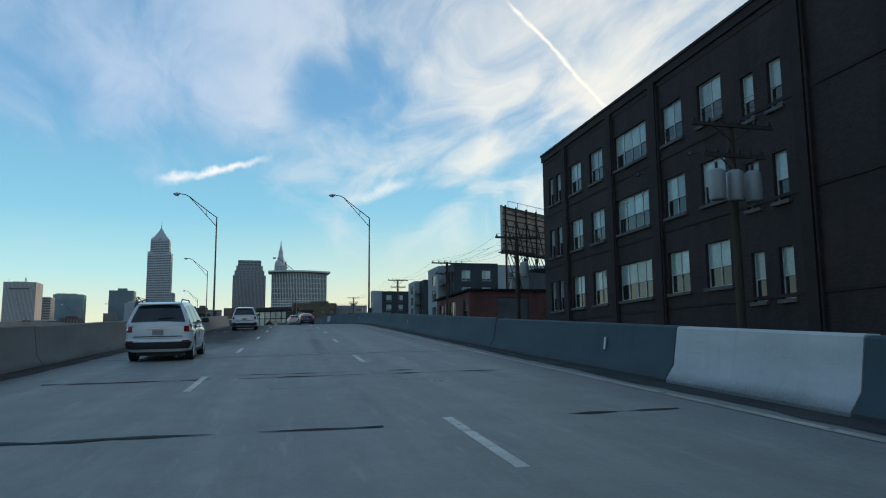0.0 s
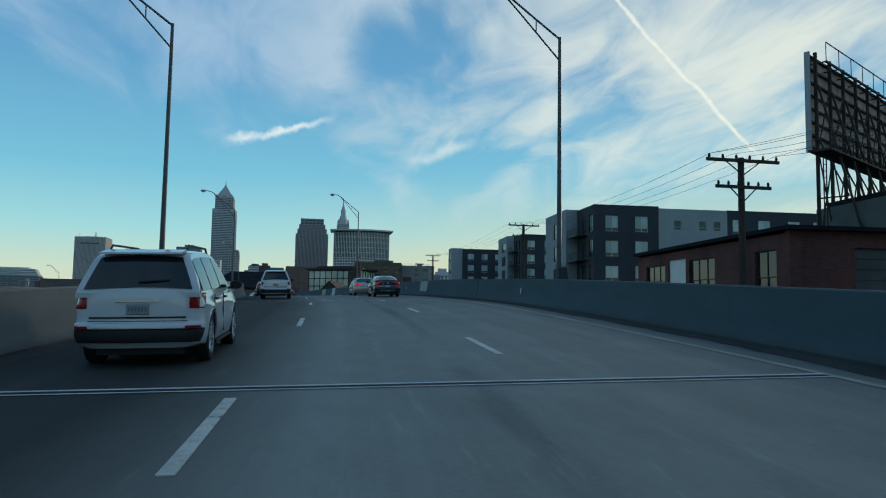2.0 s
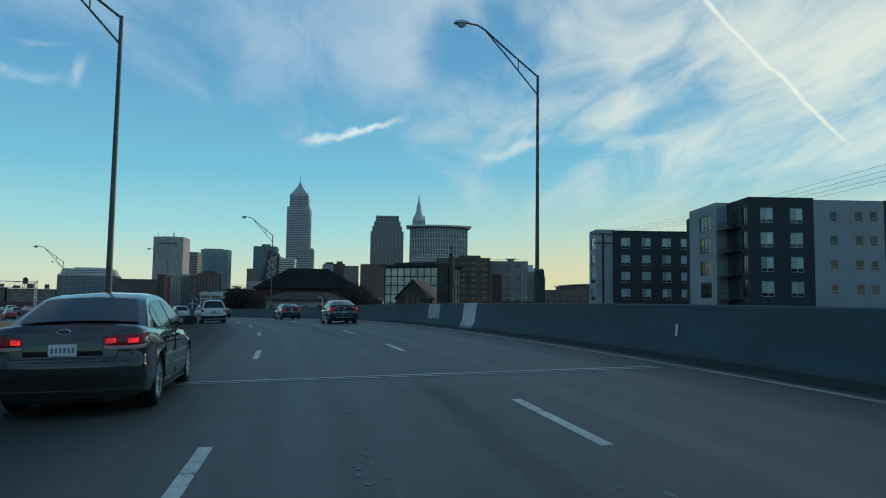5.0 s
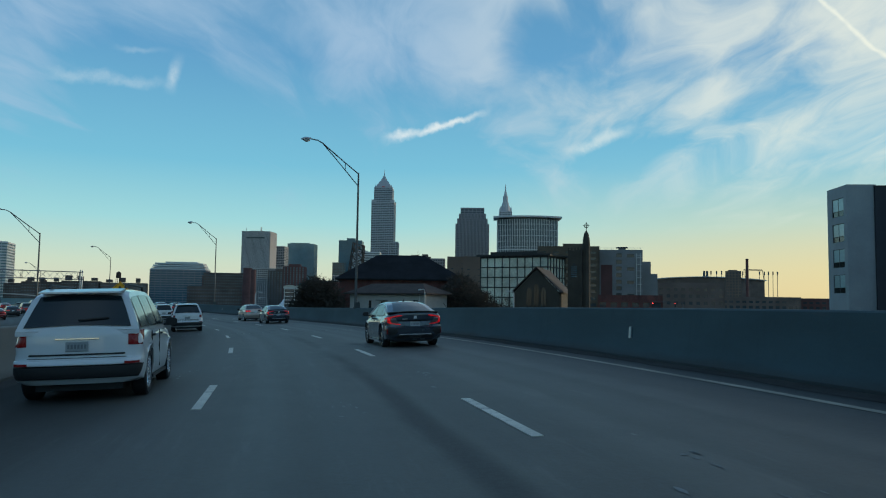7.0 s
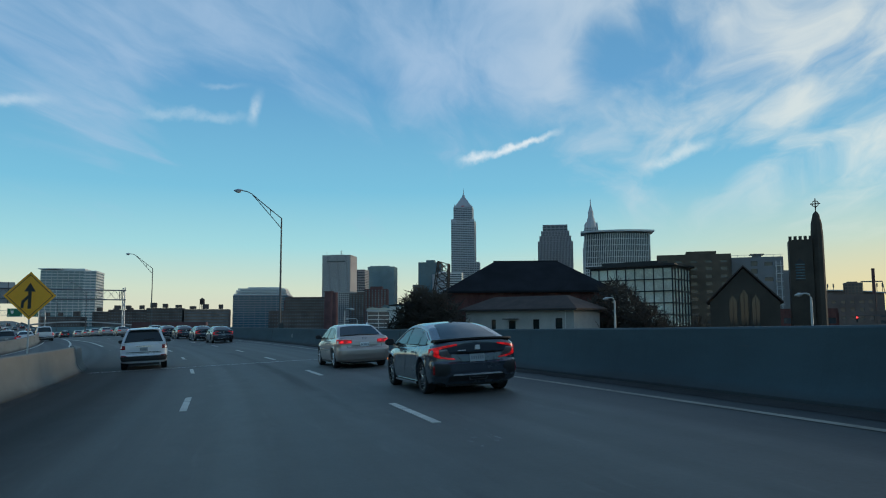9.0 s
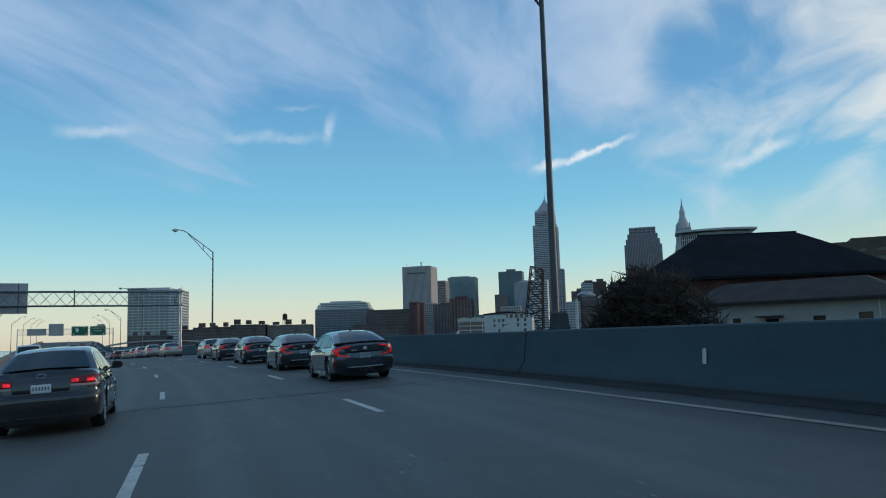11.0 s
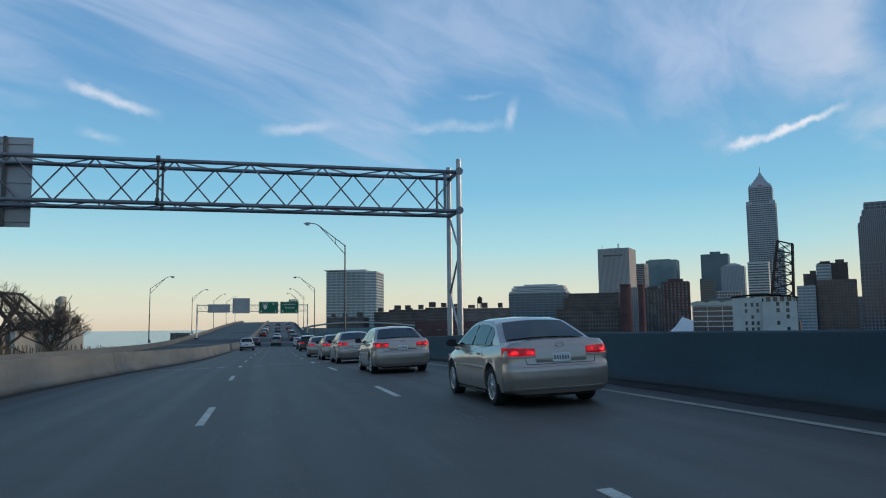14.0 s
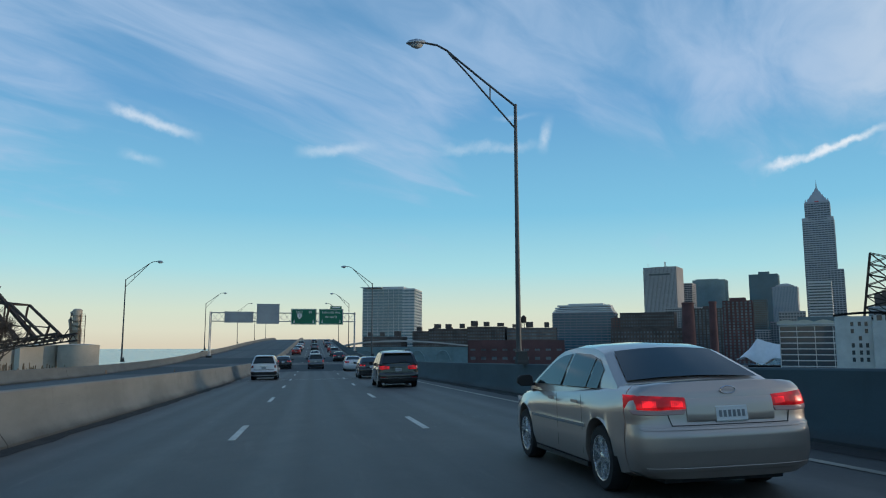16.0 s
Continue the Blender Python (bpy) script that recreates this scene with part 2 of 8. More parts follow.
    col = n.mix(n.math("MULTIPLY", left_shade, n.span(xy.outputs[0], 75.0, 120.0, 0.92, 0.82)), col, (0.026, 0.026, 0.025))
    browner = n.span(xy.outputs[0], 230.0, 330.0)
    col = n.mix(browner, col, n.mix(1.0, col, (1.06, 0.95, 0.90), "MULTIPLY"))
    relief = n.add("ShaderNodeBump", {"Strength": 0.35, "Distance": 0.01, "Height": grit})
    n.add("ShaderNodeOutputMaterial", {0: n.add("ShaderNodeBsdfPrincipled", {"Base Color": col, "Roughness": n.math("MULTIPLY_ADD", left_shade, 0.25, rough), "Specular IOR Level": n.math("MULTIPLY_ADD", left_shade, -0.28, 0.5), "Normal": relief.outputs[0]})})
    return m


def barrier_material(name, tone):
    """Poured concrete with rain streaks, rubbed tyre marks and a grimy foot. UV holds metres along and height."""
    m = bpy.data.materials.new(name)
    m.use_nodes = True
    n = Nodes(m.node_tree)
    uv = n.add("ShaderNodeUVMap", uv_map="road").outputs[0]
    xy = n.add("ShaderNodeSeparateXYZ", {0: uv})
    runs = n.noise(n.add("ShaderNodeMapping", {"Vector": uv, "Scale": (2.6, 0.5, 1)}), 1.0, 5, 0.65)
    cloud = n.noise(n.add("ShaderNodeMapping", {"Vector": uv, "Scale": (0.25, 0.9, 1)}), 1.0, 5, 0.6)
    grain = n.noise(n.add("ShaderNodeMapping", {"Vector": uv, "Scale": (22, 22, 1)}), 1.0, 4, 0.7)
    rub = n.noise(n.add("ShaderNodeMapping", {"Vector": uv, "Scale": (0.5, 9.0, 1)}), 1.0, 5, 0.7)
    col = n.mix(n.span(cloud, 0.3, 0.7), tuple(c * 0.82 for c in tone), tuple(c * 1.12 for c in tone))
    col = n.mix(n.math("MULTIPLY", n.span(runs, 0.5, 0.75), 0.35), col, tuple(c * 0.62 for c in tone))
    col = n.mix(n.math("MULTIPLY", n.span(rub, 0.62, 0.72), 0.4), col, (0.08, 0.08, 0.08))
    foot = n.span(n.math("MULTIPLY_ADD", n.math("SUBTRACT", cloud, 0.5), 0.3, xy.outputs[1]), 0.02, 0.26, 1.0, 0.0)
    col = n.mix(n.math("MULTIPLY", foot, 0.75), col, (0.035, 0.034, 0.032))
    col = n.mix(n.math("MULTIPLY", n.span(grain, 0.4, 0.75), 0.2), col, tuple(c * 1.25 for c in tone))
    relief = n.add("ShaderNodeBump", {"Strength": 0.3, "Distance": 0.01, "Height": grain})
    n.add("ShaderNodeOutputMaterial", {0: n.add("ShaderNodeBsdfPrincipled", {"Base Color": col, "Roughness": 0.85, "Normal": relief.outputs[0]})})
    return m


def brick_material(name, light, dark, mortar, bump=0.4):
    """Running bond of soot-stained bricks on upright walls; courses of 75 mm."""
    m = bpy.data.materials.new(name)
    m.use_nodes = True
    n = Nodes(m.node_tree)
    tc = n.add("ShaderNodeTexCoord").outputs["Object"]
    p = n.add("ShaderNodeSeparateXYZ", {0: tc})
    flat = n.add("ShaderNodeCombineXYZ", {0: n.math("ADD", p.outputs[0], p.outputs[1]), 1: p.outputs[2]})
    bond = n.add("ShaderNodeTexBrick", {"Vector": flat, "Color1": (*light, 1), "Color2": (*dark, 1), "Mortar": (*mortar, 1), "Scale": 1.0, "Mortar Size": 0.006, "Brick Width": 0.215, "Row Height": 0.075, "Bias": 0.1})
    soot = n.noise(n.add("ShaderNodeMapping", {"Vector": tc, "Scale": (0.5, 0.5, 0.16)}), 1.0, 6, 0.65)
    patch = n.noise(tc, 0.22, 4, 0.6)
    col = n.mix(n.math("MULTIPLY", n.span(soot, 0.42, 0.72), 0.65), bond.outputs[0], tuple(c * 0.35 for c in dark))
    col = n.mix(n.math("MULTIPLY", n.span(patch, 0.52, 0.74), 0.4), col, tuple(min(1, c * 1.7) for c in light))
    relief = n.add("ShaderNodeBump", {"Strength": bump, "Distance": 0.01, "Height": n.math("SUBTRACT", 1.0, bond.outputs[1])})
    n.add("ShaderNodeOutputMaterial", {0: n.add("ShaderNodeBsdfPrincipled", {"Base Color": col, "Roughness": 0.9, "Normal": relief.outputs[0]})})
    return m


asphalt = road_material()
# one concrete: shade put into the right side's tone, glow into the left's
concrete = barrier_material("shade_toned_concrete", (0.042, 0.074, 0.087))
concrete_lit_side = barrier_material("lit_side_concrete", (0.16, 0.16, 0.145))
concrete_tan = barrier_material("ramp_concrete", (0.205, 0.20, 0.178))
concrete_light = barrier_material("repainted_concrete", (0.50, 0.51, 0.50))
edge_paint = material("worn_edge_paint", (0.33, 0.295, 0.235), 0.7, vary=0.35, scale=2, spot=((0.12, 0.115, 0.10), 0.60))
line_paint = material("lane_paint", (0.56, 0.525, 0.45), 0.6, vary=0.35, scale=3, spot=((0.10, 0.10, 0.10), 0.56))
tar = material("tar_seal", (0.014, 0.014, 0.015), 0.9, vary=0.3, scale=2)
pole_steel = material("weathered_pole_steel", (0.10, 0.105, 0.11), 0.55, 0.5, 0.3, 2)
galvanized = material("galvanized_steel", (0.42, 0.44, 0.46), 0.45, 0.75, 0.25, 2)
lens_clear = material("lamp_lens", (0.55, 0.56, 0.55), 0.2, vary=0.1)
sign_back = material("aluminium_sign_back", (0.34, 0.35, 0.37), 0.5, 0.6, 0.15)
sign_green = material("reflective_green_sheeting", (0.0, 0.13, 0.07), 0.4, vary=0.1)
sign_white = material("reflective_white_sheeting", (0.75, 0.76, 0.75), 0.4, vary=0.05)
sign_yellow = material("reflective_yellow_sheeting", (0.80, 0.37, 0.008), 0.4, vary=0.08, scale=2)
sign_red = material("reflective_red_sheeting", (0.55, 0.03, 0.03), 0.4, vary=0.08)
sign_black = material("sign_black", (0.015, 0.015, 0.015), 0.5, vary=0.1)
soil = material("city_ground", (0.075, 0.07, 0.06), 0.95, vary=0.45, scale=0.08)
water_mat = material("lake_water", (0.10, 0.22, 0.27), 0.18, vary=0.2, scale=0.01, bump=0.25)
old_brick = brick_material("soot_dark_brick", (0.052, 0.032, 0.030), (0.030, 0.021, 0.021), (0.040, 0.035, 0.033))
brick_pilaster = material("dark_brick_pier", (0.028, 0.019, 0.018), 0.9, vary=0.4, scale=1.5, bump=0.4)
red_brick = brick_material("red_brick", (0.17, 0.055, 0.045), (0.11, 0.038, 0.034), (0.12, 0.09, 0.08))
brown_brick = material("brown_brick", (0.155, 0.12, 0.105), 0.9, vary=0.3, scale=0.3, bump=0.3)
brick_dark = material("dark_purple_brick", (0.098, 0.076, 0.068), 0.9, vary=0.35, scale=0.3)
brick_dull = material("dull_red_brick", (0.115, 0.055, 0.053), 0.9, vary=0.3, scale=0.3)
# the glow of small lit windows is put into this pale pane colour
pane_pale = material("small_pale_panes", (0.155, 0.175, 0.19), 0.15, vary=0.5, scale=0.25)
window_frame_mat = material("pale_window_frame", (0.52, 0.52, 0.49), 0.6, vary=0.2)
dark_frame = material("black_window_frame", (0.02, 0.022, 0.024), 0.5, vary=0.2)
pane_mat = material("window_pane", (0.025, 0.035, 0.035), 0.03, vary=0.3, scale=0.5, island=0.4)
# pale blind, with the teal sky reflection put into its colour
pane_blind_sky = material("blind_and_sky_pane", (0.36, 0.47, 0.46), 0.05, vary=0.25, scale=0.6, island=0.35)
pane_far = material("tower_glazing", (0.055, 0.07, 0.082), 0.10, vary=0.3, scale=0.05)
pane_green = material("green_tinted_glazing", (0.055, 0.085, 0.082), 0.05, vary=0.4, scale=0.15)
# bright sky reflection painted as a pale base colour
pane_sky_bright = material("sky_painted_glazing", (0.64, 0.68, 0.58), 0.12, vary=0.45, scale=0.2)
pane_blue = material("blue_green_glazing", (0.16, 0.24, 0.26), 0.08, vary=0.25, scale=0.05)
siding_dark = material("charcoal_fibre_siding", (0.028, 0.035, 0.045), 0.75, vary=0.25, scale=1)
siding_white = material("pale_grey_panel", (0.294, 0.323, 0.336), 0.7, vary=0.12, scale=0.7)
siding_brown = material("rust_brown_panel", (0.11, 0.05, 0.03), 0.7, vary=0.25, scale=0.7)
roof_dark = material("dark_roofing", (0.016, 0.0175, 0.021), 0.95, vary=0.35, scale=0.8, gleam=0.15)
roof_brown = material("brown_shingle", (0.06, 0.042, 0.035), 0.9, vary=0.3, scale=1.5)
sand_stucco = material("sand_stucco", (0.46, 0.44, 0.36), 0.85, vary=0.15, scale=0.5)
white_stucco = material("white_stucco", (0.55, 0.54, 0.50), 0.85, vary=0.15, scale=0.5)
stone_tan = material("tan_stone", (0.11, 0.086, 0.062), 0.9, vary=0.3, scale=0.6, bump=0.3)
church_stone = material("soot_brown_stone", (0.062, 0.052, 0.040), 0.9, vary=0.35, scale=0.6, bump=0.3)
annex_wall = material("dull_white_render", (0.42, 0.41, 0.375), 0.85, vary=0.18, scale=0.6)
# tower stone lightened: distance haze put into these base colours
stone_grey = material("hazed_limestone", (0.50, 0.50, 0.51), 0.85, vary=0.15, scale=0.03)
granite_dark = material("hazed_red_granite", (0.23, 0.215, 0.235), 0.6, vary=0.2, scale=0.03)
granite_pale = material("pale_granite", (0.40, 0.41, 0.43), 0.55, vary=0.12, scale=0.03)
concrete_tower = material("hazed_precast", (0.44, 0.41, 0.39), 0.85, vary=0.15, scale=0.03)
tan_panel = material("tan_masonry_panels", (0.165, 0.115, 0.088), 0.85, vary=0.2, scale=0.06)
concrete_pale = material("pale_precast", (0.58, 0.58, 0.56), 0.85, vary=0.12, scale=0.05)
tower_teal = material("teal_curtain_wall", (0.055, 0.12, 0.155), 0.2, vary=0.2, scale=0.04)
rust_steel = material("rusted_steel", (0.055, 0.042, 0.035), 0.8, 0.3, 0.35, 2)
board_tan = material("weathered_plywood", (0.42, 0.32, 0.26), 0.85, vary=0.35, scale=1.2, stretch=(1, 1, 0.2))
wood_pole = material("creosoted_wood", (0.055, 0.042, 0.032), 0.9, vary=0.3, scale=3, stretch=(6, 6, 0.4))
transformer_grey = material("transformer_grey", (0.36, 0.38, 0.39), 0.5, 0.2, 0.15)
bark = material("winter_bark", (0.075, 0.055, 0.04), 0.95, vary=0.35, scale=3)
bark_pale = material("grey_brown_bark", (0.10, 0.08, 0.065), 0.95, vary=0.3, scale=3)
evergreen = material("dark_shrub", (0.034, 0.029, 0.022), 0.95, vary=0.4, scale=2)
dry_grass = material("dry_reeds", (0.24, 0.17, 0.11), 0.95, vary=0.3, scale=1)
shutter_grey = material("weathered_grey_sheet", (0.075, 0.082, 0.085), 0.6, vary=0.3, scale=1.5)
silo_mat = material("silo_concrete", (0.47, 0.41, 0.33), 0.85, vary=0.15, scale=0.3)
canvas_white = material("white_tent_fabric", (0.75, 0.76, 0.78), 0.7, vary=0.05)
tyre_mat = material("tyre_rubber", (0.014, 0.014, 0.015), 0.85, vary=0.2, scale=6)
rim_mat = material("machined_rim", (0.62, 0.63, 0.64), 0.25, 0.85, 0.15, 4)
rim_black = material("black_rim", (0.02, 0.02, 0.022), 0.4, 0.5, 0.2, 4)
trim_black = material("black_plastic", (0.012, 0.012, 0.013), 0.6, vary=0.2, scale=4)
chrome = material("chrome", (0.6, 0.61, 0.62), 0.12, 1.0, 0.05)
satin_chrome = material("satin_chrome", (0.75, 0.76, 0.77), 0.5, 0.6, 0.05)


def lamp_lens(name, glow, deep):
    """Red moulded lens: upright ribs, bright where the bulbs stand."""
    m = bpy.data.materials.new(name)
    m.use_nodes = True
    n = Nodes(m.node_tree)
    tc = n.add("ShaderNodeTexCoord").outputs["Object"]
    ribs = n.add("ShaderNodeTexWave", {"Vector": tc, "Scale": 18.0, "Distortion": 0.3}, bands_direction="X").outputs[1]
    spots = n.span(n.noise(n.add("ShaderNodeMapping", {"Vector": tc, "Scale": (1, 1, 1.6)}), 7.0, 2, 0.5), 0.38, 0.66)
    power = n.math("MULTIPLY", n.math("MULTIPLY_ADD", ribs, 0.15, 0.85), n.math("MULTIPLY_ADD", spots, glow - deep, deep))
    n.add("ShaderNodeOutputMaterial", {0: n.add("ShaderNodeBsdfPrincipled", {"Base Color": (0.16, 0.004, 0.008, 1), "Roughness": 0.25, "Emission Color": (1.0, 0.014, 0.022, 1), "Emission Strength": power})})
    return m


tail_red = lamp_lens("lit_tail_lamp", 0.46, 0.13)
tail_hot = lamp_lens("brake_bulb_glow", 1.25, 0.42)
lens_rose = material("pale_rose_lens", (0.42, 0.26, 0.25), 0.2, vary=0.1)
tail_dim = material("tail_lamp_lens", (0.07, 0.003, 0.005), 0.25, vary=0.1, emit=(1.0, 0.02, 0.02), strength=0.02)
lens_smoke = material("smoky_lamp_lens", (0.17, 0.15, 0.155), 0.12, 0.4, vary=0.4, scale=14)
lens_white = material("clear_lamp_lens", (0.5, 0.5, 0.5), 0.15, vary=0.05)
amber = material("amber_marker", (0.7, 0.2, 0.01), 0.3, vary=0.05, emit=(1.0, 0.3, 0.02), strength=0.8)
plate_mat = material("number_plate", (0.30, 0.32, 0.33), 0.5, vary=0.25, scale=9)
plate_white = material("pale_number_plate", (0.62, 0.63, 0.63), 0.5, vary=0.1, scale=9)
plate_ink = material("faded_plate_ink", (0.15, 0.17, 0.19), 0.5, vary=0.2, scale=9)
signal_red = material("red_signal", (0.5, 0.01, 0.01), 0.4, vary=0.05, emit=(1.0, 0.03, 0.03), strength=6.0)


def gloss(name, color, metal, rough, dust, coat=1.0, ior=1.5):
    """Lacquer or glass with a thin, uneven film of road dust."""
    m = bpy.data.materials.new(name)
    m.use_nodes = True
    n = Nodes(m.node_tree)
    tc = n.add("ShaderNodeTexCoord").outputs["Object"]
    z = n.add("ShaderNodeSeparateXYZ", {0: tc}).outputs[2]
    film = n.noise(tc, 1.6, 5, 0.6)
    low = n.span(n.math("MULTIPLY_ADD", film, 0.5, z), 0.35, 0.95, 1.0, 0.12)
    col = n.mix(n.math("MULTIPLY", low, dust), color, (0.16, 0.15, 0.14))
    n.add("ShaderNodeOutputMaterial", {0: n.add("ShaderNodeBsdfPrincipled", {"Base Color": col, "Metallic": metal, "Roughness": n.math("MULTIPLY_ADD", film, 0.1, rough - 0.05), "Coat Weight": coat, "Coat Roughness": n.math("MULTIPLY_ADD", low, 0.14, 0.03), "IOR": ior})})
    return m


def paint(name, color, metal=0.5, rough=0.3):
    return gloss(name, color, metal, rough + 0.06, 0.25)


car_glass = gloss("tinted_car_glass", (0.014, 0.022, 0.026), 0.0, 0.06, 0.05, 0.0, 1.48)
paint_white = paint("white_car_paint", (0.62, 0.64, 0.66), 0.0, 0.3)
paint_grey = gloss("slate_grey_car_paint", (0.045, 0.058, 0.078), 0.35, 0.26, 0.10)
paint_silver = paint("champagne_silver_car_paint", (0.47, 0.39, 0.345), 0.7, 0.32)
paint_black = paint("black_car_paint", (0.012, 0.012, 0.014), 0.2, 0.2)
paint_blue = paint("blue_grey_car_paint", (0.12, 0.15, 0.18), 0.6, 0.3)
paint_red = paint("red_car_paint", (0.30, 0.02, 0.02), 0.3, 0.3)

# ---------------------------------------------------------------- geometry helpers


class Shape:
    """Collects vertices and faces of one mesh."""

    def __init__(self):
        self.v, self.f = [], []

    def add(self, verts, faces):
        k = len(self.v)
        self.v += [tuple(p) for p in verts]
        self.f += [tuple(i + k for i in f) for f in faces]
        return self

    def box(self, x0, y0, z0, x1, y1, z1, m=None):
        p = [Vector((x, y, z)) for z in (z0, z1) for y in (y0, y1) for x in (x0, x1)]
        if m is not None:
            p = [m @ q for q in p]
        return self.add(p, [(0, 2, 3, 1), (4, 5, 7, 6), (0, 1, 5, 4), (2, 6, 7, 3), (0, 4, 6, 2), (1, 3, 7, 5)])

    def tube(self, a, b, r, r2=None, n=8, caps=True):
        a, b = Vector(a), Vector(b)
        r2 = r if r2 is None else r2
        d = (b - a).normalized()
        s = d.cross(Vector((0, 0, 1)) if abs(d.z) < 0.9 else Vector((1, 0, 0))).normalized()
        t = d.cross(s)
        rings = []
        for c, q in ((a, r), (b, r2)):
            rings.append([c + q * (math.cos(2 * math.pi * i / n) * s + math.sin(2 * math.pi * i / n) * t) for i in range(n)])
        return self.loft(rings, caps)

    def beam(self, a, b, w, h=None):
        """A bar of rectangular section."""
        a, b = Vector(a), Vector(b)
        h = h or w
        d = (b - a).normalized()
        s = d.cross(Vector((0, 0, 1)) if abs(d.z) < 0.95 else Vector((1, 0, 0))).normalized()
        t = s.cross(d)
        rings = [[c + s * (w / 2 * i) + t * (h / 2 * j) for i, j in ((-1, -1), (1, -1), (1, 1), (-1, 1))] for c in (a, b)]
        return self.loft(rings)

    def path(self, pts, radii, n=6):
        rings = []
        for i, p in enumerate(pts):
            p = Vector(p)
            d = (Vector(pts[min(i + 1, len(pts) - 1)]) - Vector(pts[max(i - 1, 0)])).normalized()
            s = d.cross(Vector((0, 0, 1)) if abs(d.z) < 0.9 else Vector((1, 0, 0))).normalized()
            t = d.cross(s)
            rings.append([p + radii[i] * (math.cos(2 * math.pi * k / n) * s + math.sin(2 * math.pi * k / n) * t) for k in range(n)])
        return self.loft(rings)

    def loft(self, rings, caps=True, closed=True):
        k, n = len(self.v), len(rings[0])
        for r in rings:
            self.v += [tuple(p) for p in r]
        for i in range(len(rings) - 1):
            for j in range(n if closed else n - 1):
                a, b = k + i * n + j, k + i * n + (j + 1) % n
                self.f.append((a, b, b + n, a + n))
        if caps and closed:
            self.f.append(tuple(k + j for j in reversed(range(n))))
            self.f.append(tuple(k + (len(rings) - 1) * n + j for j in range(n)))
        return self

    def prism(self, pts, z0, z1):
        return self.loft([[(x, y, z) for x, y in pts] for z in (z0, z1)])

    def plate(self, pts, normal, thick):
        """A flat polygon given thickness along normal."""
        nv = Vector(normal).normalized() * thick
        return self.loft([[Vector(p) for p in pts], [Vector(p) + nv for p in pts]])

    def mesh(self, name, mat, smooth=None):
        me = bpy.data.meshes.new(name)
        me.from_pydata(self.v, [], self.f)
        me.materials.append(mat)
        bm = bmesh.new()
        bm.from_mesh(me)
        bmesh.ops.recalc_face_normals(bm, faces=bm.faces)
        bm.to_mesh(me)
        bm.free()
        if smooth is not None:
            me.shade_smooth()
            me.set_sharp_from_angle(angle=radians(smooth))
        me.update()
        return me


def thing(name, m=None, label="", category="", group="", kind=""):
    ob = new(name)
    ob.empty_display_size = 0.3
    if m is not None:
        ob.matrix_basis = m
    return tagged(ob, label, category, group, kind)


def part(name, shape, mat, parent=None, label="", smooth=None, kind=""):
    me = shape if isinstance(shape, bpy.types.Mesh) else shape.mesh(name, mat, smooth)
    ob = new(name, me)
    ob.parent = parent
    return tagged(ob, label, kind=kind)


def solid(name, shape, mat, label, category, kind="", smooth=None, group="", m=None):
    ob = part(name, shape, mat, None, label, smooth)
    if m is not None:
        ob.matrix_basis = m
    return tagged(ob, "", category, group, kind)


# ---------------------------------------------------------------- the road's line
HEADING = (-0.00048, -0.41435, 3.39134, -3.11469, 1.91464, -1.02032)
LENGTH = 370.58


def lay_line():
    """x, y and heading every tenth of a second of the drive, with the distance run."""
    u = np.linspace(0, 1, 161)
    head = sum(c * u ** i for i, c in enumerate(HEADING))
    v = 23.1615 * (1 + 0.07646 * (u - 0.5) + 0.08556 * ((u - 0.5) ** 2 - 1 / 12))
    dx, dy = -np.sin(head) * v, np.cos(head) * v
    run = lambda q: np.concatenate([[0], np.cumsum((q[1:] + q[:-1]) / 2 * 0.1)])
    return head, run(dx), run(dy), run(v)


LINE = lay_line()
LEVEL_S = np.arange(-25, 501, 25.0)
LEVEL_Z = np.array([-1.12, 0.22, 1.56, 2.92, 4.22, 5.04, 5.51, 5.62, 5.51, 5.15, 4.81, 4.64, 4.62, 4.68, 4.57, 4.3, 3.69, 3.25, 2.87, 2.6, 2.6, 2.9])
LEVEL_S = np.concatenate([[-120], LEVEL_S, [560, 620, 700, 780, 860, 960]])
LEVEL_Z = np.concatenate([[-6.2], LEVEL_Z, [4.2, 5.8, 7.6, 8.8, 9.2, 8.0]])
BANK_S = np.array([-25, 50, 125, 200, 275, 350, 425, 500.0])
BANK = np.array([0.014, 0.0237, 0.0294, 0.0373, 0.043, 0.0322, 0.0135, 0.0097])
MID_S = np.array([0, 22, 33, 52, 66, 79, 110, 133, 168, 193, 218, 250, 274, 299, 324, 348, 361, 386, 420.0])
MID = np.array([0.25, 0.21, 0.35, 0.72, 1.0, 1.15, 0.9, 0.74, 0.65, 0.75, 0.86, 1.05, 1.2, 1.1, 0.78, 0.68, 0.63, 0.5, 0.45])


def smooth_step(s, ks, vs):
    """Averages the piecewise line over 16 m so that it has no kinks."""
    return float(np.mean([np.interp(s + d, ks, vs) for d in (-8, -4, 0, 4, 8)]))


def mid(s):
    return smooth_step(s, MID_S, MID)


def heading(s):
    return float(np.interp(s, LINE[3], LINE[0]))


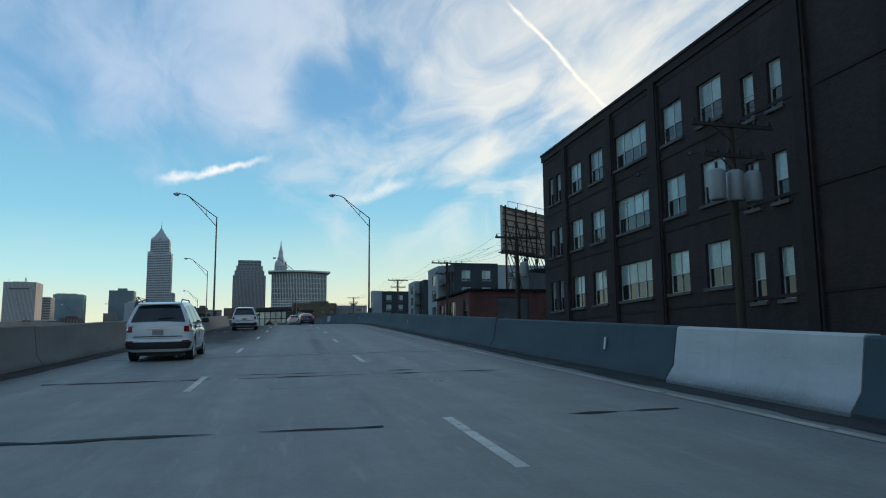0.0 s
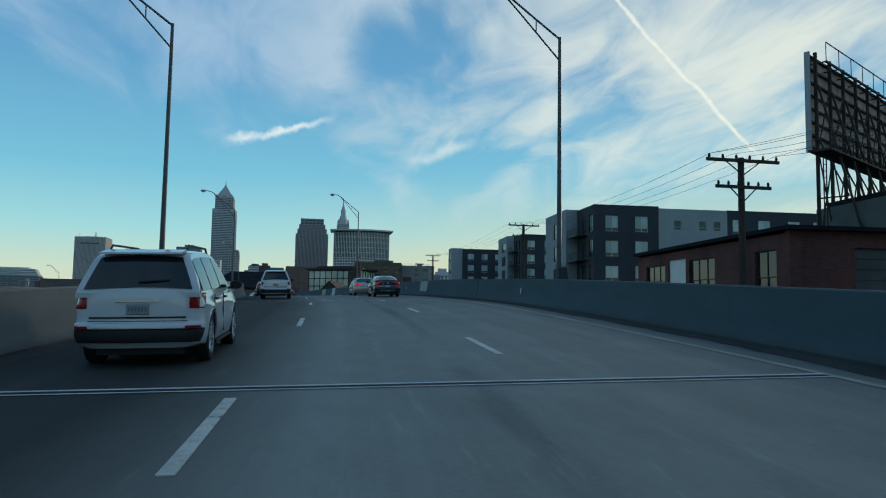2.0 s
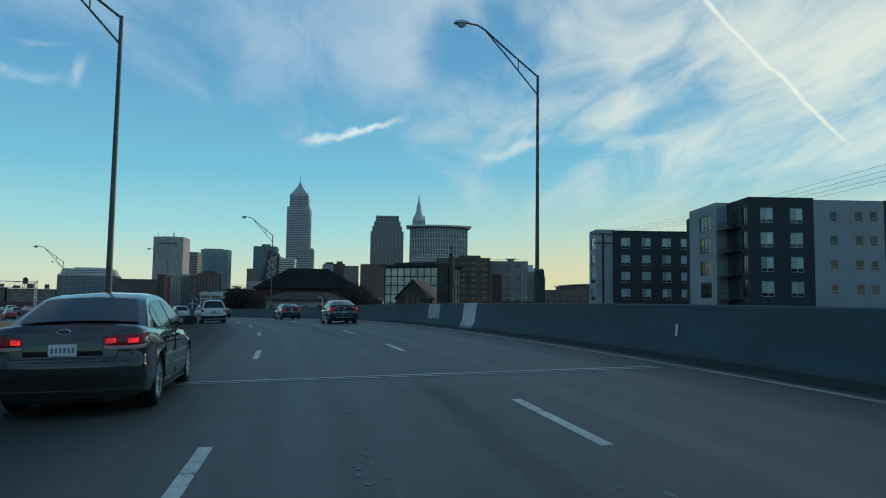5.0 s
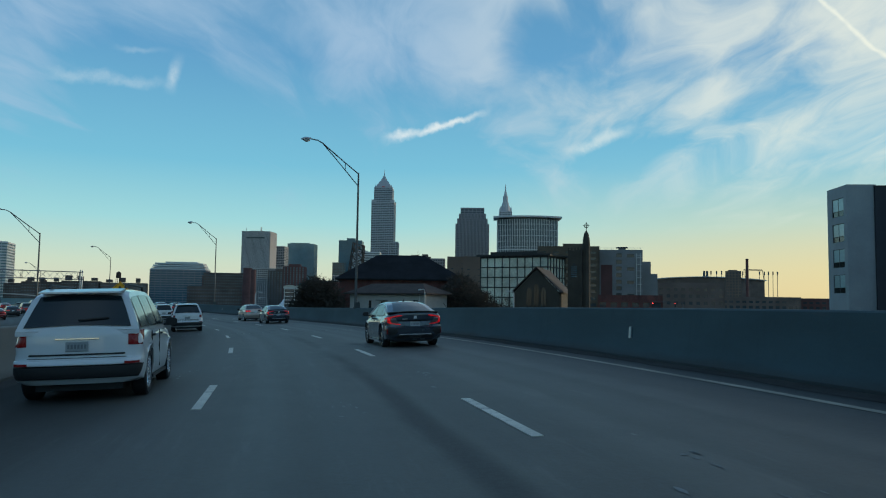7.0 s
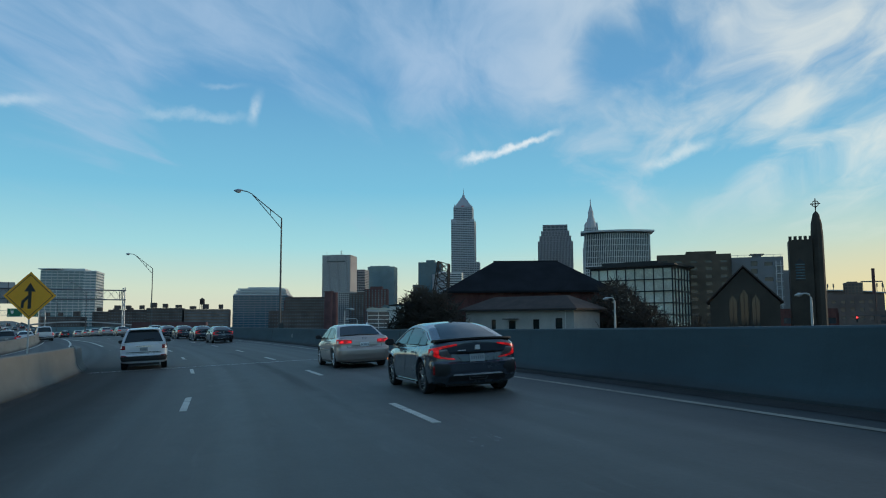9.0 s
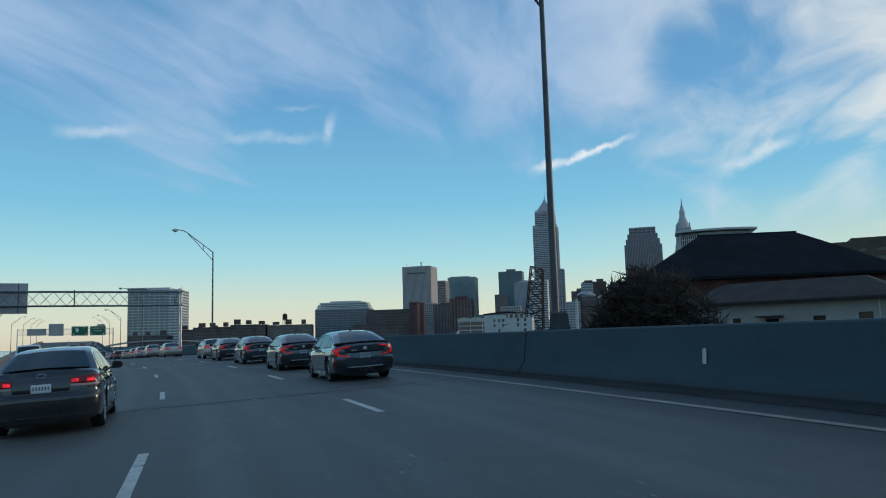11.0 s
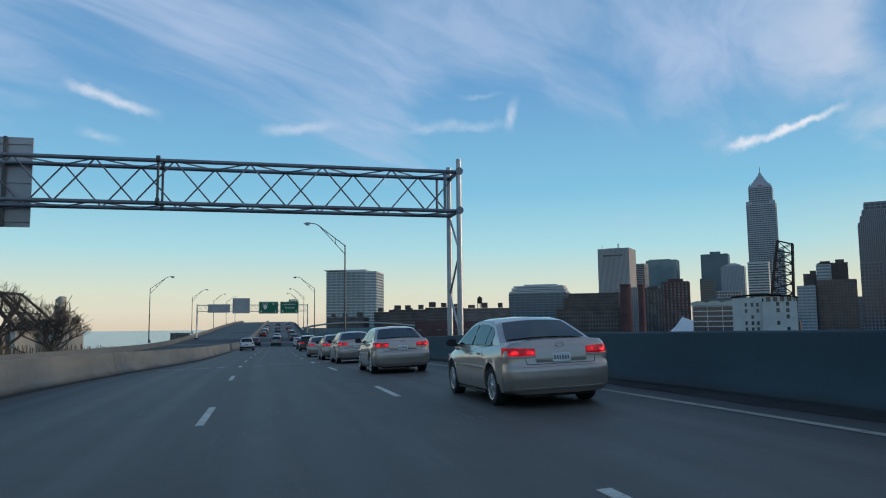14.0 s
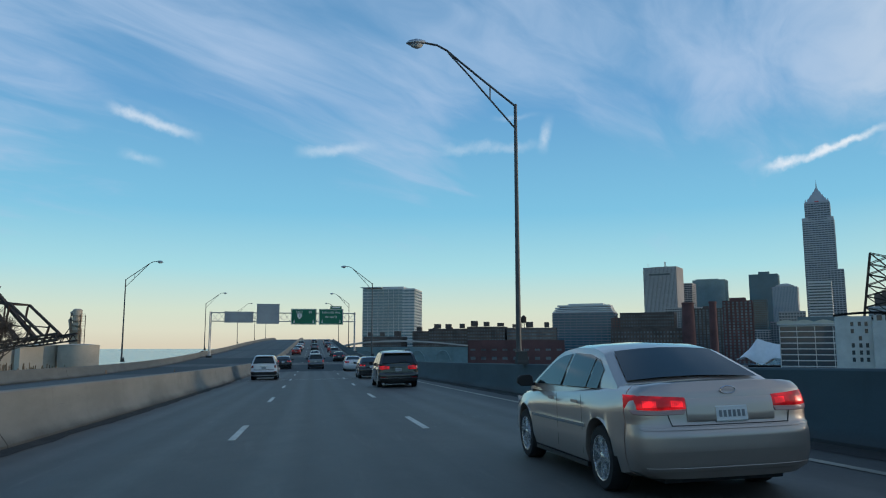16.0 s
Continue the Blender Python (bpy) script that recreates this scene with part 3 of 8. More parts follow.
def on_road(s, lat, up=0.0):
    """World place: s metres along, lat to the right of the driven line, up above the surface."""
    a = heading(s)
    e = max(s - LENGTH, 0) + min(s, 0)
    x = float(np.interp(s, LINE[3], LINE[1])) - math.sin(a) * e
    y = float(np.interp(s, LINE[3], LINE[2])) + math.cos(a) * e
    z = smooth_step(s, LEVEL_S, LEVEL_Z)
    run_out = 0.013 * max(0.0, s - LENGTH - 8)
    x, y = x + run_out * math.cos(a), y + run_out * math.sin(a)
    return Vector((x + lat * math.cos(a), y + lat * math.sin(a), z + float(np.interp(s, BANK_S, BANK)) * lat + up))


def road_frame(s, lat, up=0.0):
    """Pose of a thing that stands on the road and faces along it."""
    p, q = on_road(s, lat, up), on_road(s + 1.0, lat, up)
    f = (q - p).normalized()
    r = f.cross(Vector((0, 0, 1))).normalized()
    side = (on_road(s, lat + 1) - on_road(s, lat)).normalized()
    upv = side.cross(f).normalized()
    r = f.cross(upv)
    m = Matrix((r, f, upv)).transposed().to_4x4()
    m.translation = p
    return m


def ribbon(name, profile, s_list, mat, parent, label="", uv=True, closed=True, smooth=30, offset=mid):
    """Sweeps a profile of (lat, up) along the road; offset gives the line that lat is taken from."""
    rows = []
    for s in s_list:
        c = offset(s)
        rows.append([on_road(s, c + l, h) for l, h in profile])
    n = len(profile)
    verts = [p for r in rows for p in r]
    faces, uvs = [], []
    m = n if closed else n - 1
    for i in range(len(rows) - 1):
        for j in range(m):
            a, b = i * n + j, i * n + (j + 1) % n
            faces.append((a, b, b + n, a + n))
            pa, pb = profile[j], profile[(j + 1) % n]
            ua, ub = (pa[1] if closed else pa[0]), (pb[1] if closed else pb[0])
            uvs += [(s_list[i], ua), (s_list[i], ub), (s_list[i + 1], ub), (s_list[i + 1], ua)]
    if closed:
        faces.append(tuple(range(n)))
        uvs += [(s_list[0], p[1]) for p in profile]
        faces.append(tuple(reversed(range((len(rows) - 1) * n, len(rows) * n))))
        uvs += [(s_list[-1], p[1]) for p in reversed(profile)]
    me = bpy.data.meshes.new(name)
    me.from_pydata([tuple(p) for p in verts], [], faces)
    lay = me.uv_layers.new(name="road")
    lay.data.foreach_set("uv", [c for q in uvs for c in q])
    me.materials.append(mat)
    if closed:
        bm = bmesh.new()
        bm.from_mesh(me)
        bmesh.ops.recalc_face_normals(bm, faces=bm.faces)
        bm.to_mesh(me)
        bm.free()
    me.shade_smooth()
    me.set_sharp_from_angle(angle=radians(smooth))
    ob = new(name, me)
    ob.parent = parent
    return tagged(ob, label)

# ---------------------------------------------------------------- ground, lake
def terrain(x, y):
    """Height of the land: a plateau that falls to the river flats ahead and to the lake on the left."""
    shore = (-330 - 0.57 * (y - 300)) - x  # positive over the lake
    land = -4.5 - 9.0 * min(max((y - 250) / 350, 0), 1) + 3.0 * min(max((60 - y) / 120, 0), 1) * (1 if x > -80 else 0)
    land += 1.2 * noise.noise(Vector((x * 0.006, y * 0.006, 0.3)))
    k = min(max((shore + 40) / 80, 0), 1)
    return land * (1 - k) + (-30) * k


def build_ground():
    steps = sorted({round(v) for v in np.concatenate([np.linspace(-700, 700, 57), np.array([-4900, -3800, -2800, -2000, -1500, -1200, -950, 950, 1200, 1500, 2000, 2800, 3800, 4900])])})
    ny = sorted({round(v) for v in np.concatenate([np.linspace(-300, 1400, 69), np.array([-2500, -1500, -800, 1700, 2200, 3000, 4000, 4950])])})
    sh = Shape()
    sh.add([(x, y, terrain(x, y)) for y in ny for x in steps], [(j * len(steps) + i, j * len(steps) + i + 1, (j + 1) * len(steps) + i + 1, (j + 1) * len(steps) + i) for j in range(len(ny) - 1) for i in range(len(steps) - 1)])
    solid("ground", sh, soil, "brown winter city ground reaching to the horizon", "ground", "structure", 60)
    w = Shape()
    w.add([(-4950, -600, -13.2), (-20, -600, -13.2), (-20, 4950, -13.2), (-4950, 4950, -13.2)], [(0, 1, 2, 3)])
    solid("water", w, water_mat, "pale blue-green lake under the morning sky", "lake", "structure")


build_ground()

# ---------------------------------------------------------------- road
STATIONS = [float(s) for s in np.concatenate([np.arange(-90, 420, 1.5), np.arange(420, 930, 12.0)])]
road = thing("road", label="dark worn asphalt carriageway on a viaduct with dashed lane lines", category="road", kind="structure")
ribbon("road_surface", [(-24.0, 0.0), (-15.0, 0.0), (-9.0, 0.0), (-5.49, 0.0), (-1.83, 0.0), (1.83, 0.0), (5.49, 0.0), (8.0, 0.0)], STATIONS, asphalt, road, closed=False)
ribbon("deck_slab", [(-24.2, -0.02), (8.1, -0.02), (8.1, -1.3), (6.0, -1.8), (-22.0, -1.8), (-24.2, -1.3)], STATIONS[::3], concrete, road)

dash_mesh = Shape().box(-0.065, 0, -0.004, 0.065, 3.05, 0.010).mesh("lane_dash", line_paint)
# dash numbers and where those dashes begin
LEFT_DASH = ([2, 4, 5, 6, 10, 13, 15, 17, 21, 23, 25, 27, 28, 30, 50], [26.0, 50.5, 64.1, 77.2, 130.9, 169.4, 194.3, 219.6, 272.0, 298.0, 322.4, 347.1, 359.8, 384.8, 632.0])
RIGHT_DASH = ([0, 1, 2, 5, 10, 13, 15, 17, 22, 24, 26, 28, 29, 31, 51], [6.3, 19.6, 31.9, 69.9, 132.2, 166.1, 190.3, 215.2, 276.1, 300.7, 325.0, 350.0, 360.8, 385.4, 632.0])
for side, (k, at) in ((-1.83, LEFT_DASH), (1.83, RIGHT_DASH)):
    for i in range(-4, 50):
        s = float(np.interp(i, k, at)) if i >= k[0] else at[0] - 12.3 * (k[0] - i)
        part("lane_dash", dash_mesh, line_paint, road).matrix_basis = road_frame(s, mid(s) + side)
near = [float(s) for s in np.arange(-60, 640, 4.0)]
ribbon("edge_line", [(5.55, 0.008), (5.70, 0.008)], near, edge_paint, road, closed=False, offset=lambda s: mid(s) + float(np.interp(s, [85, 115, 205, 240], [0.0, 0.5, 0.45, 0.0])))
ribbon("edge_line", [(-5.75, 0.004), (-5.55, 0.004)], [float(s) for s in np.arange(280, 330, 4)], line_paint, road, closed=False)


def ramp_line(s):
    return float(np.interp(s, [250, 290, 320, 345, 381, 420], [-14.6, -10.3, -8.1, -7.2, -5.1, -5.1]))


ribbon("edge_line", [(0.35, 0.004), (0.5, 0.004)], [float(s) for s in np.arange(252, 316, 4)], line_paint, road, closed=False, offset=ramp_line)
ribbon("gore_line", [(0, 0.004), (0.2, 0.004)], [float(s) for s in np.arange(284, 330, 4)], line_paint, road, closed=False, offset=lambda s: float(np.interp(s, [284, 328], [-7.2, -4.9])))

joint_stone = material("worn_joint_nosing", (0.55, 0.55, 0.53), 0.7, vary=0.3, scale=3, spot=((0.12, 0.12, 0.12), 0.66))
JOINTS = [-6.0, 24.0, 54.2, 84.0, 126.1, 199.5, 237.5, 269.2, 298.5, 361.2, 423.0, 485.0]
for s in JOINTS:
    tarred = s in (199.5, 269.2)
    for ds, mat, w, name in ((0.0, tar, 0.07, "joint_gap"), (0.06 if tarred else 0.13, tar if tarred else joint_stone, 0.04 if tarred else 0.10, "joint_rail"), (-0.12, joint_stone, 0.03 if tarred else 0.07, "joint_rail")):
        ribbon(name, [(-5.9, 0.010), (-2.0, 0.010), (2.0, 0.010), (5.6, 0.010)], [s + ds - w / 2, s + ds + w / 2], mat, road, closed=False)


def crack(s, l0, l1, seed, width=0.12):
    """A sealed, ragged crack across the lanes."""
    rnd = random.Random(seed)
    sh = Shape()
    n = int((l1 - l0) / 0.35)
    ys = [s + rnd.uniform(-0.05, 0.05) for _ in range(n + 1)]
    ws = [width * rnd.choice((0.02, 0.25, 0.6, 1.0, 1.6)) for _ in range(n + 1)]
    v = []
    for i in range(n + 1):
        l = l0 + (l1 - l0) * i / n
        v += [on_road(ys[i] - ws[i] / 2, l, 0.009), on_road(ys[i] + ws[i] / 2, l, 0.009)]
    sh.add(v, [(2 * i, 2 * i + 2, 2 * i + 3, 2 * i + 1) for i in range(n)])
    part("sealed_crack", sh, tar, road)


for k, (s, a, b) in enumerate(((16.0, -4.6, 4.8), (16.8, -1.0, 3.0), (8.9, -3.3, 1.2), (9.2, 3.6, 5.2), (5.8, -2.6, -1.8), (13.6, -0.2, 0.5), (62.0, 2.5, 3.2), (140.5, -1.6, -0.9), (318, -3.4, -2.0), (362.5, 1.2, 2.4))):
    crack(s, a, b, k, 0.045 if b - a < 0.9 else 0.12)


scuff = material("scuffed_surface", (0.18, 0.18, 0.172), 0.85, vary=0.4, scale=6)


def patches():
    """Pale chips and spalled spots along the right lane line."""
    rnd = random.Random(5)
    sh = Shape()
    for i in range(85):
        s0 = rnd.uniform(2, 390)
        l0 = mid(s0) + (2.2 + rnd.gauss(0.1, 0.5) if rnd.random() < 0.8 else rnd.uniform(-4, 4))
        for j in range(rnd.randint(4, 14)):
            s, l = s0 + rnd.gauss(0, 0.5), l0 + rnd.gauss(0, 0.12)
            a, b = rnd.uniform(0.02, 0.16), rnd.uniform(0.008, 0.04)
            n = 7
            pts = [on_road(s + a * rnd.uniform(0.5, 1.15) * math.cos(q), l + b * rnd.uniform(0.5, 1.15) * math.sin(q), 0.0045) for q in (2 * math.pi * c / n for c in range(n))]
            sh.add(pts, [tuple(range(n))])
    part("surface_chipping", sh, scuff, road, kind="stuff")


patches()

# ---------------------------------------------------------------- concrete parapets
# foot, slope, upper face, top, back
def parapet(sign, h):
    return [(0.0, 0.0), (0.0, 0.08), (0.17 * sign, 0.32), (0.27 * sign, h - 0.03), (0.30 * sign, h), (0.50 * sign, h), (0.53 * sign, h - 0.03), (0.58 * sign, -0.9)]


seam_dark = material("stained_joint", (0.06, 0.058, 0.052), 0.9, vary=0.3, scale=4)


def seal(parent, s, sign, base, h):
    """Dark stained joint between two panels."""
    prof = [(l - 0.006 * sign, z + (0.006 if z > h - 0.05 else 0)) for l, z in parapet(sign, h)]
    ribbon("joint_seal", prof, [s - (0.035 if sign > 0 else 0.018), s + (0.035 if sign > 0 else 0.018)], tar if sign > 0 else seam_dark, parent, offset=base)


def run_of_panels(parent, cuts, sign, base, height, light=(), gap=0.03, mat=None):
    for a, b in zip(cuts, cuts[1:]):
        n = max(2, int((b - a) / 3) + 1)
        st = [float(q) for q in np.linspace(a + gap / 2, b - gap / 2, n)]
        is_light = any(abs(a - q) < 0.02 for q in light)
        h = float(np.interp(a, *height))
        if a < 400 and not is_light and a not in (12.1, 145.95, 199.97, 200.55):
            seal(parent, a, sign, base, h)
        ribbon("panel", parapet(sign, h), st, concrete_light if is_light else mat or (concrete if sign > 0 else concrete_lit_side), parent, "freshly overpainted pale panel" if is_light else "", offset=lambda s: base(s))


right_h = ([0, 40, 70, 170, 340], [0.98, 1.05, 1.12, 1.14, 1.06])
left_h = ([0, 40, 70, 170, 340], [1.12, 1.08, 1.03, 1.06, 1.02])
right_base = lambda s: mid(s) + float(np.interp(s, [0, 30, 67, 170, 343], [6.3, 6.4, 6.75, 7.05, 6.7]))
left_base = lambda s: mid(s) - float(np.interp(s, [0, 40, 80, 240, 340], [6.5, 6.2, 5.75, 5.95, 6.1]))
barrier_right = thing("parapet_right", label="stained grey concrete road parapet with joints", category="barrier", kind="structure")
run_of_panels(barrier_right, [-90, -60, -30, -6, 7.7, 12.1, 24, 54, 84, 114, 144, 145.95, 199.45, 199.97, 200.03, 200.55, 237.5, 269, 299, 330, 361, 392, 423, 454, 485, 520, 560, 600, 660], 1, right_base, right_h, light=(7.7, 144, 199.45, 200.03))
barrier_left = thing("parapet_left", label="pale concrete median parapet with dark grimy foot", category="barrier", kind="structure")
run_of_panels(barrier_left, [-90, -60, -30, -6, 21.2, 52.2, 83.1, 114, 146, 173, 200, 238], -1, left_base, left_h)
for s in (112.0, 159.0):
    run_of_panels(barrier_left, [s, s + 0.28], -1, lambda q: left_base(q) + 0.005, ([0, 400], [1.07, 1.07]), light=(s,))
# the flared nose where the ramp joins
ribbon("nose", parapet(-1, 0.98), [238.1, 241, 244, 246, 247.5], concrete_lit_side, barrier_left, "rounded end of the parapet", offset=lambda s: left_base(s) - 0.06 * max(0, s - 240) ** 1.3)
ramp_base = lambda s: ramp_line(s)
run_of_panels(barrier_left, [250, 269, 299, 330, 358.6, 385, 415, 445, 475, 505, 540, 580, 640, 700, 780], -1, ramp_base, ([0, 900], [1.0, 1.0]), mat=concrete_tan)
far_left = thing("parapet_far_left", label="grey concrete outer parapet of the opposite carriageway", category="barrier", kind="structure")
run_of_panels(far_left, [-90, -30, 30, 90, 150, 210, 270, 320, 360, 400, 440, 480, 520, 560, 600, 660, 720, 800], -1, lambda s: -20.5 - 2.5 * min(max((330 - s) / 100, 0), 1), ([0, 900], [0.95, 0.95]))

def patch(parent, s0, s1, sign, base, h, low, seed):
    """Rectangle of pale cover paint on the upper face of a parapet, with an uneven lower edge."""
    rnd = random.Random(seed)
    st = [float(q) for q in np.linspace(s0, s1, 9)]
    v, f = [], []
    for q in st:
        z0 = low + rnd.uniform(-0.04, 0.04)
        for z in (z0, (z0 + h) / 2, h - 0.04):
            face = 0.17 + (z - 0.32) / (h - 0.35) * 0.10
            v.append(on_road(q, base(q) + sign * (face - 0.006), z))
    for i in range(len(st) - 1):
        for k in (0, 1):
            a = 3 * i + k
            f.append((a, a + 1, a + 4, a + 3))
    part("cover_paint", Shape().add(v, f), cover_paint, parent, "pale grey patch of cover paint")


def gutter_grit(base, side, s0, s1, seed, wide):
    """Dark band of grit and dirt along the foot of a parapet."""
    rnd = random.Random(seed)
    st = [float(q) for q in np.arange(s0, s1, 0.7)]
    drift = 0.0
    v = []
    for s in st:
        drift = 0.8 * drift + rnd.gauss(0, 0.035)
        inner = base(s) - side * max(0.12, wide + drift + rnd.gauss(0, 0.02))
        v += [on_road(s, base(s) + side * 0.01, 0.030), on_road(s, base(s) - side * wide * 0.55, 0.014), on_road(s, inner, 0.006)]
    sh = Shape()
    f = []
    for i in range(len(st) - 1):
        for q in (0, 1):
            a = 3 * i + q
            f.append((a, a + 1, a + 4, a + 3))
    sh.add(v, f)
    part("gutter_grit", sh, grit_mat, road, kind="stuff")


cover_paint = material("pale_cover_paint", (0.36, 0.37, 0.36), 0.75, vary=0.12, scale=1.5)
patch(barrier_left, 84.4, 88.8, -1, left_base, 1.03, 0.42, 1)
patch(barrier_right, 98.2, 100.7, 1, right_base, 1.12, 0.34, 2)
patch(barrier_right, 150.0, 152.2, 1, right_base, 1.13, 0.36, 3)
gore_dirt = material("brown_gravel", (0.105, 0.095, 0.078), 0.95, vary=0.35, scale=1.5, bump=0.5)
grit_mat = material("gutter_grime", (0.028, 0.026, 0.024), 0.95, vary=0.5, scale=2.5, bump=0.6)
gutter_grit(right_base, 1, -20, 420, 3, 0.42)
gutter_grit(left_base, -1, -20, 238, 4, 0.36)
gutter_grit(ramp_line, -1, 300, 420, 5, 0.34)

ribbon("gore_gravel", [(-3.0, 0.004), (-1.0, 0.03), (1.0, 0.03), (3.0, 0.004)], [float(q) for q in np.arange(196, 250, 3.0)], gore_dirt, road, "brown gravel between ramp and carriageway", closed=False, offset=lambda q: -10.0)

# painted marker slots on the parapet faces
slot = Shape().box(-0.012, -0.05, 0.0, 0.012, 0.05, 0.26).mesh("reflector_plate", galvanized)
for s in (15.0, 45, 75.8, 106, 128, 174.5, 205, 240, 262, 292, 322, 352):
    part("reflector_plate", slot, galvanized, barrier_right).matrix_basis = road_frame(s, right_base(s) + 0.17, 0.45) @ pose(0, 0, 0, 0, 7, 0)

# ---------------------------------------------------------------- street lamps
def street_lamp(m, label, arm=-1, foot=1.06):
    """Tapered steel pole with a two-tube truss arm; arm -1 reaches left, 1 right."""
    ob = thing("street_lamp", m, label, "street lamp", "lamps along the viaduct")
    h = 10.45
    part("pole", Shape().path([(0, 0, 1.5), (0, 0, 5.5), (0, 0, h + 0.05)], [0.10, 0.08, 0.06], 12), pole_steel, ob, smooth=40)
    top = 1.5
    part("pedestal", Shape().loft([[(0.10 + x * w, y * w, z) for x, y in ((-1, -1), (1, -1), (1, 1), (-1, 1))] for w, z in ((0.20, foot), (0.20, 1.15), (0.18, 1.22), (0.16, top))]), concrete, ob, "flared concrete pedestal")
    plate = Shape().box(-0.10, -0.15, top, 0.24, 0.15, top + 0.04)
    for bx, by in ((-0.07, -0.12), (0.21, -0.12), (-0.07, 0.12), (0.21, 0.12)):
        plate.tube((bx, by, top + 0.04), (bx, by, top + 0.11), 0.02)
    part("base_plate", plate, pole_steel, ob)
    a = arm
    tip = Vector((3.35 * a, 0, h + 2.15))
    upper = [(0, 0, h - 0.02), (1.1 * a, 0, h + 0.80), (2.1 * a, 0, h + 1.56), (2.55 * a, 0, h + 1.92), (2.92 * a, 0, h + 2.10), tip]
    lower = [(0, 0, h - 0.88), (0.85 * a, 0, h + 0.06), (1.7 * a, 0, h + 1.0), (2.5 * a, 0, h + 1.84)]
    part("arm", Shape().path(upper, [0.042] * 6, 8), pole_steel, ob, smooth=40)
    part("brace", Shape().path(lower, [0.034] * 4, 8).tube((0.95 * a, 0, h + 0.17), (0.95 * a, 0, h + 0.69), 0.025), pole_steel, ob, smooth=40)
    rings = []
    for t, w, z in ((0.0, 0.07, 0.06), (0.14, 0.13, 0.11), (0.36, 0.18, 0.15), (0.58, 0.14, 0.11), (0.70, 0.03, 0.03)):
        rings.append([(tip.x + a * t, w * math.cos(q), tip.z + 0.02 - 0.12 * t + z * math.sin(q) * (1 if math.sin(q) > 0 else 0.6)) for q in np.linspace(0, 2 * math.pi, 12, endpoint=False)])
    head = part("lamp_head", Shape().loft(rings), galvanized, ob, smooth=50)
    part("lens", Shape().loft([[(tip.x + a * (0.33 + 0.25 * w * math.cos(q)), 0.15 * w * math.sin(q), tip.z - z) for q in np.linspace(0, 2 * math.pi, 12, endpoint=False)] for w, z in ((1, 0.09), (0.8, 0.17), (0.35, 0.22))]), lens_clear, head, smooth=50)
    return ob


def upright(s, lat):
    p = on_road(s, lat)
    return Matrix.Translation(p) @ Matrix.Rotation(heading(s), 4, "Z")


lamp_r = street_lamp(upright(72.2, mid(72) + 7.45), "grey steel street lamp with truss arm on parapet", -1)
for s, l in ((4.0, 7.4), (209.1, 7.3), (268.0, 7.45), (329.9, 7.05), (396.0, 6.75), (466.0, 7.0), (530.0, 7.0), (595.0, 7.0)):
    copy_thing(lamp_r, upright(s, mid(s) + l))
copy_thing(lamp_r, upright(73.0, mid(73) - 7.1))
copy_thing(lamp_r, upright(138.0, mid(138) - 6.45))
street_lamp(Matrix.Translation((2.74, 146.38, 7.0)) @ Matrix.Rotation(heading(144), 4, "Z"), "street lamp on its own concrete pier behind the parapet", -1, -13.0)
copy_thing(lamp_r, Matrix.Translation((0, 0, -1.6)) @ upright(241.5, -13.9))
lamp_l = street_lamp(upright(461.0, -21.3), "street lamp beside the opposite carriageway", 1)
for s in (527.0, 592.0, 655.0, 720.0):
    copy_thing(lamp_l, upright(s, -21.4))


# ---------------------------------------------------------------- sign gantries
def truss(ob, x0, x1, z0, z1, d, step, r=0.085, mat=None):
    """Four-chord box truss along local x."""
    mat = mat or pole_steel
    for y in (-d / 2, d / 2):
        for z in (z0, z1):
            part("chord", Shape().tube((x0, y, z), (x1, y, z), r, n=10), mat, ob, smooth=40)
    n = int(round((x1 - x0) / step))
    w = (x1 - x0) / n
    for k in range(n):
        a, b = x0 + k * w, x0 + (k + 1) * w
        for y in (-d / 2, d / 2):
            lo, hi = (z1, z0) if y < 0 else (z0, z1)
            part("web", Shape().tube((a, y, lo), ((a + b) / 2, y, hi), 0.035, n=6), mat, ob)
            part("web", Shape().tube(((a + b) / 2, y, hi), (b, y, lo), 0.035, n=6), mat, ob)
        for z in (z0, z1):
            part("lacing", Shape().tube((a, -d / 2, z), ((a + b) / 2, d / 2, z), 0.03, n=6).tube(((a + b) / 2, d / 2, z), (b, -d / 2, z), 0.03, n=6), mat, ob)


def gantry_leg(ob, x, top, d, base=1.0):
    for y in (-d / 2 - 0.15, d / 2 + 0.15):
        leg = part("leg", Shape().tube((x, y, base), (x, y, top), 0.13, 0.115, n=14), galvanized, ob, smooth=40)
        part("foot_plate", Shape().box(x - 0.3, y - 0.3, base - 0.04, x + 0.3, y + 0.3, base + 0.03), galvanized, leg)
    n = 3
    z = [base + 0.3 + (top - 2.6 - base) * k / n for k in range(n + 1)]
    for k in range(n):
        y = (d / 2 + 0.15) * (1 if k % 2 else -1)
        part("leg_brace", Shape().tube((x, y, z[k]), (x, -y, z[k + 1]), 0.05, n=8), galvanized, ob)
    part("pedestal", Shape().box(x - 0.45, -d / 2 - 0.6, -0.9, x + 0.45, d / 2 + 0.6, base - 0.04), concrete, ob)


truss_steel = material("dull_blue_grey_steel", (0.17, 0.19, 0.22), 0.5, 0.6, 0.3, 2)


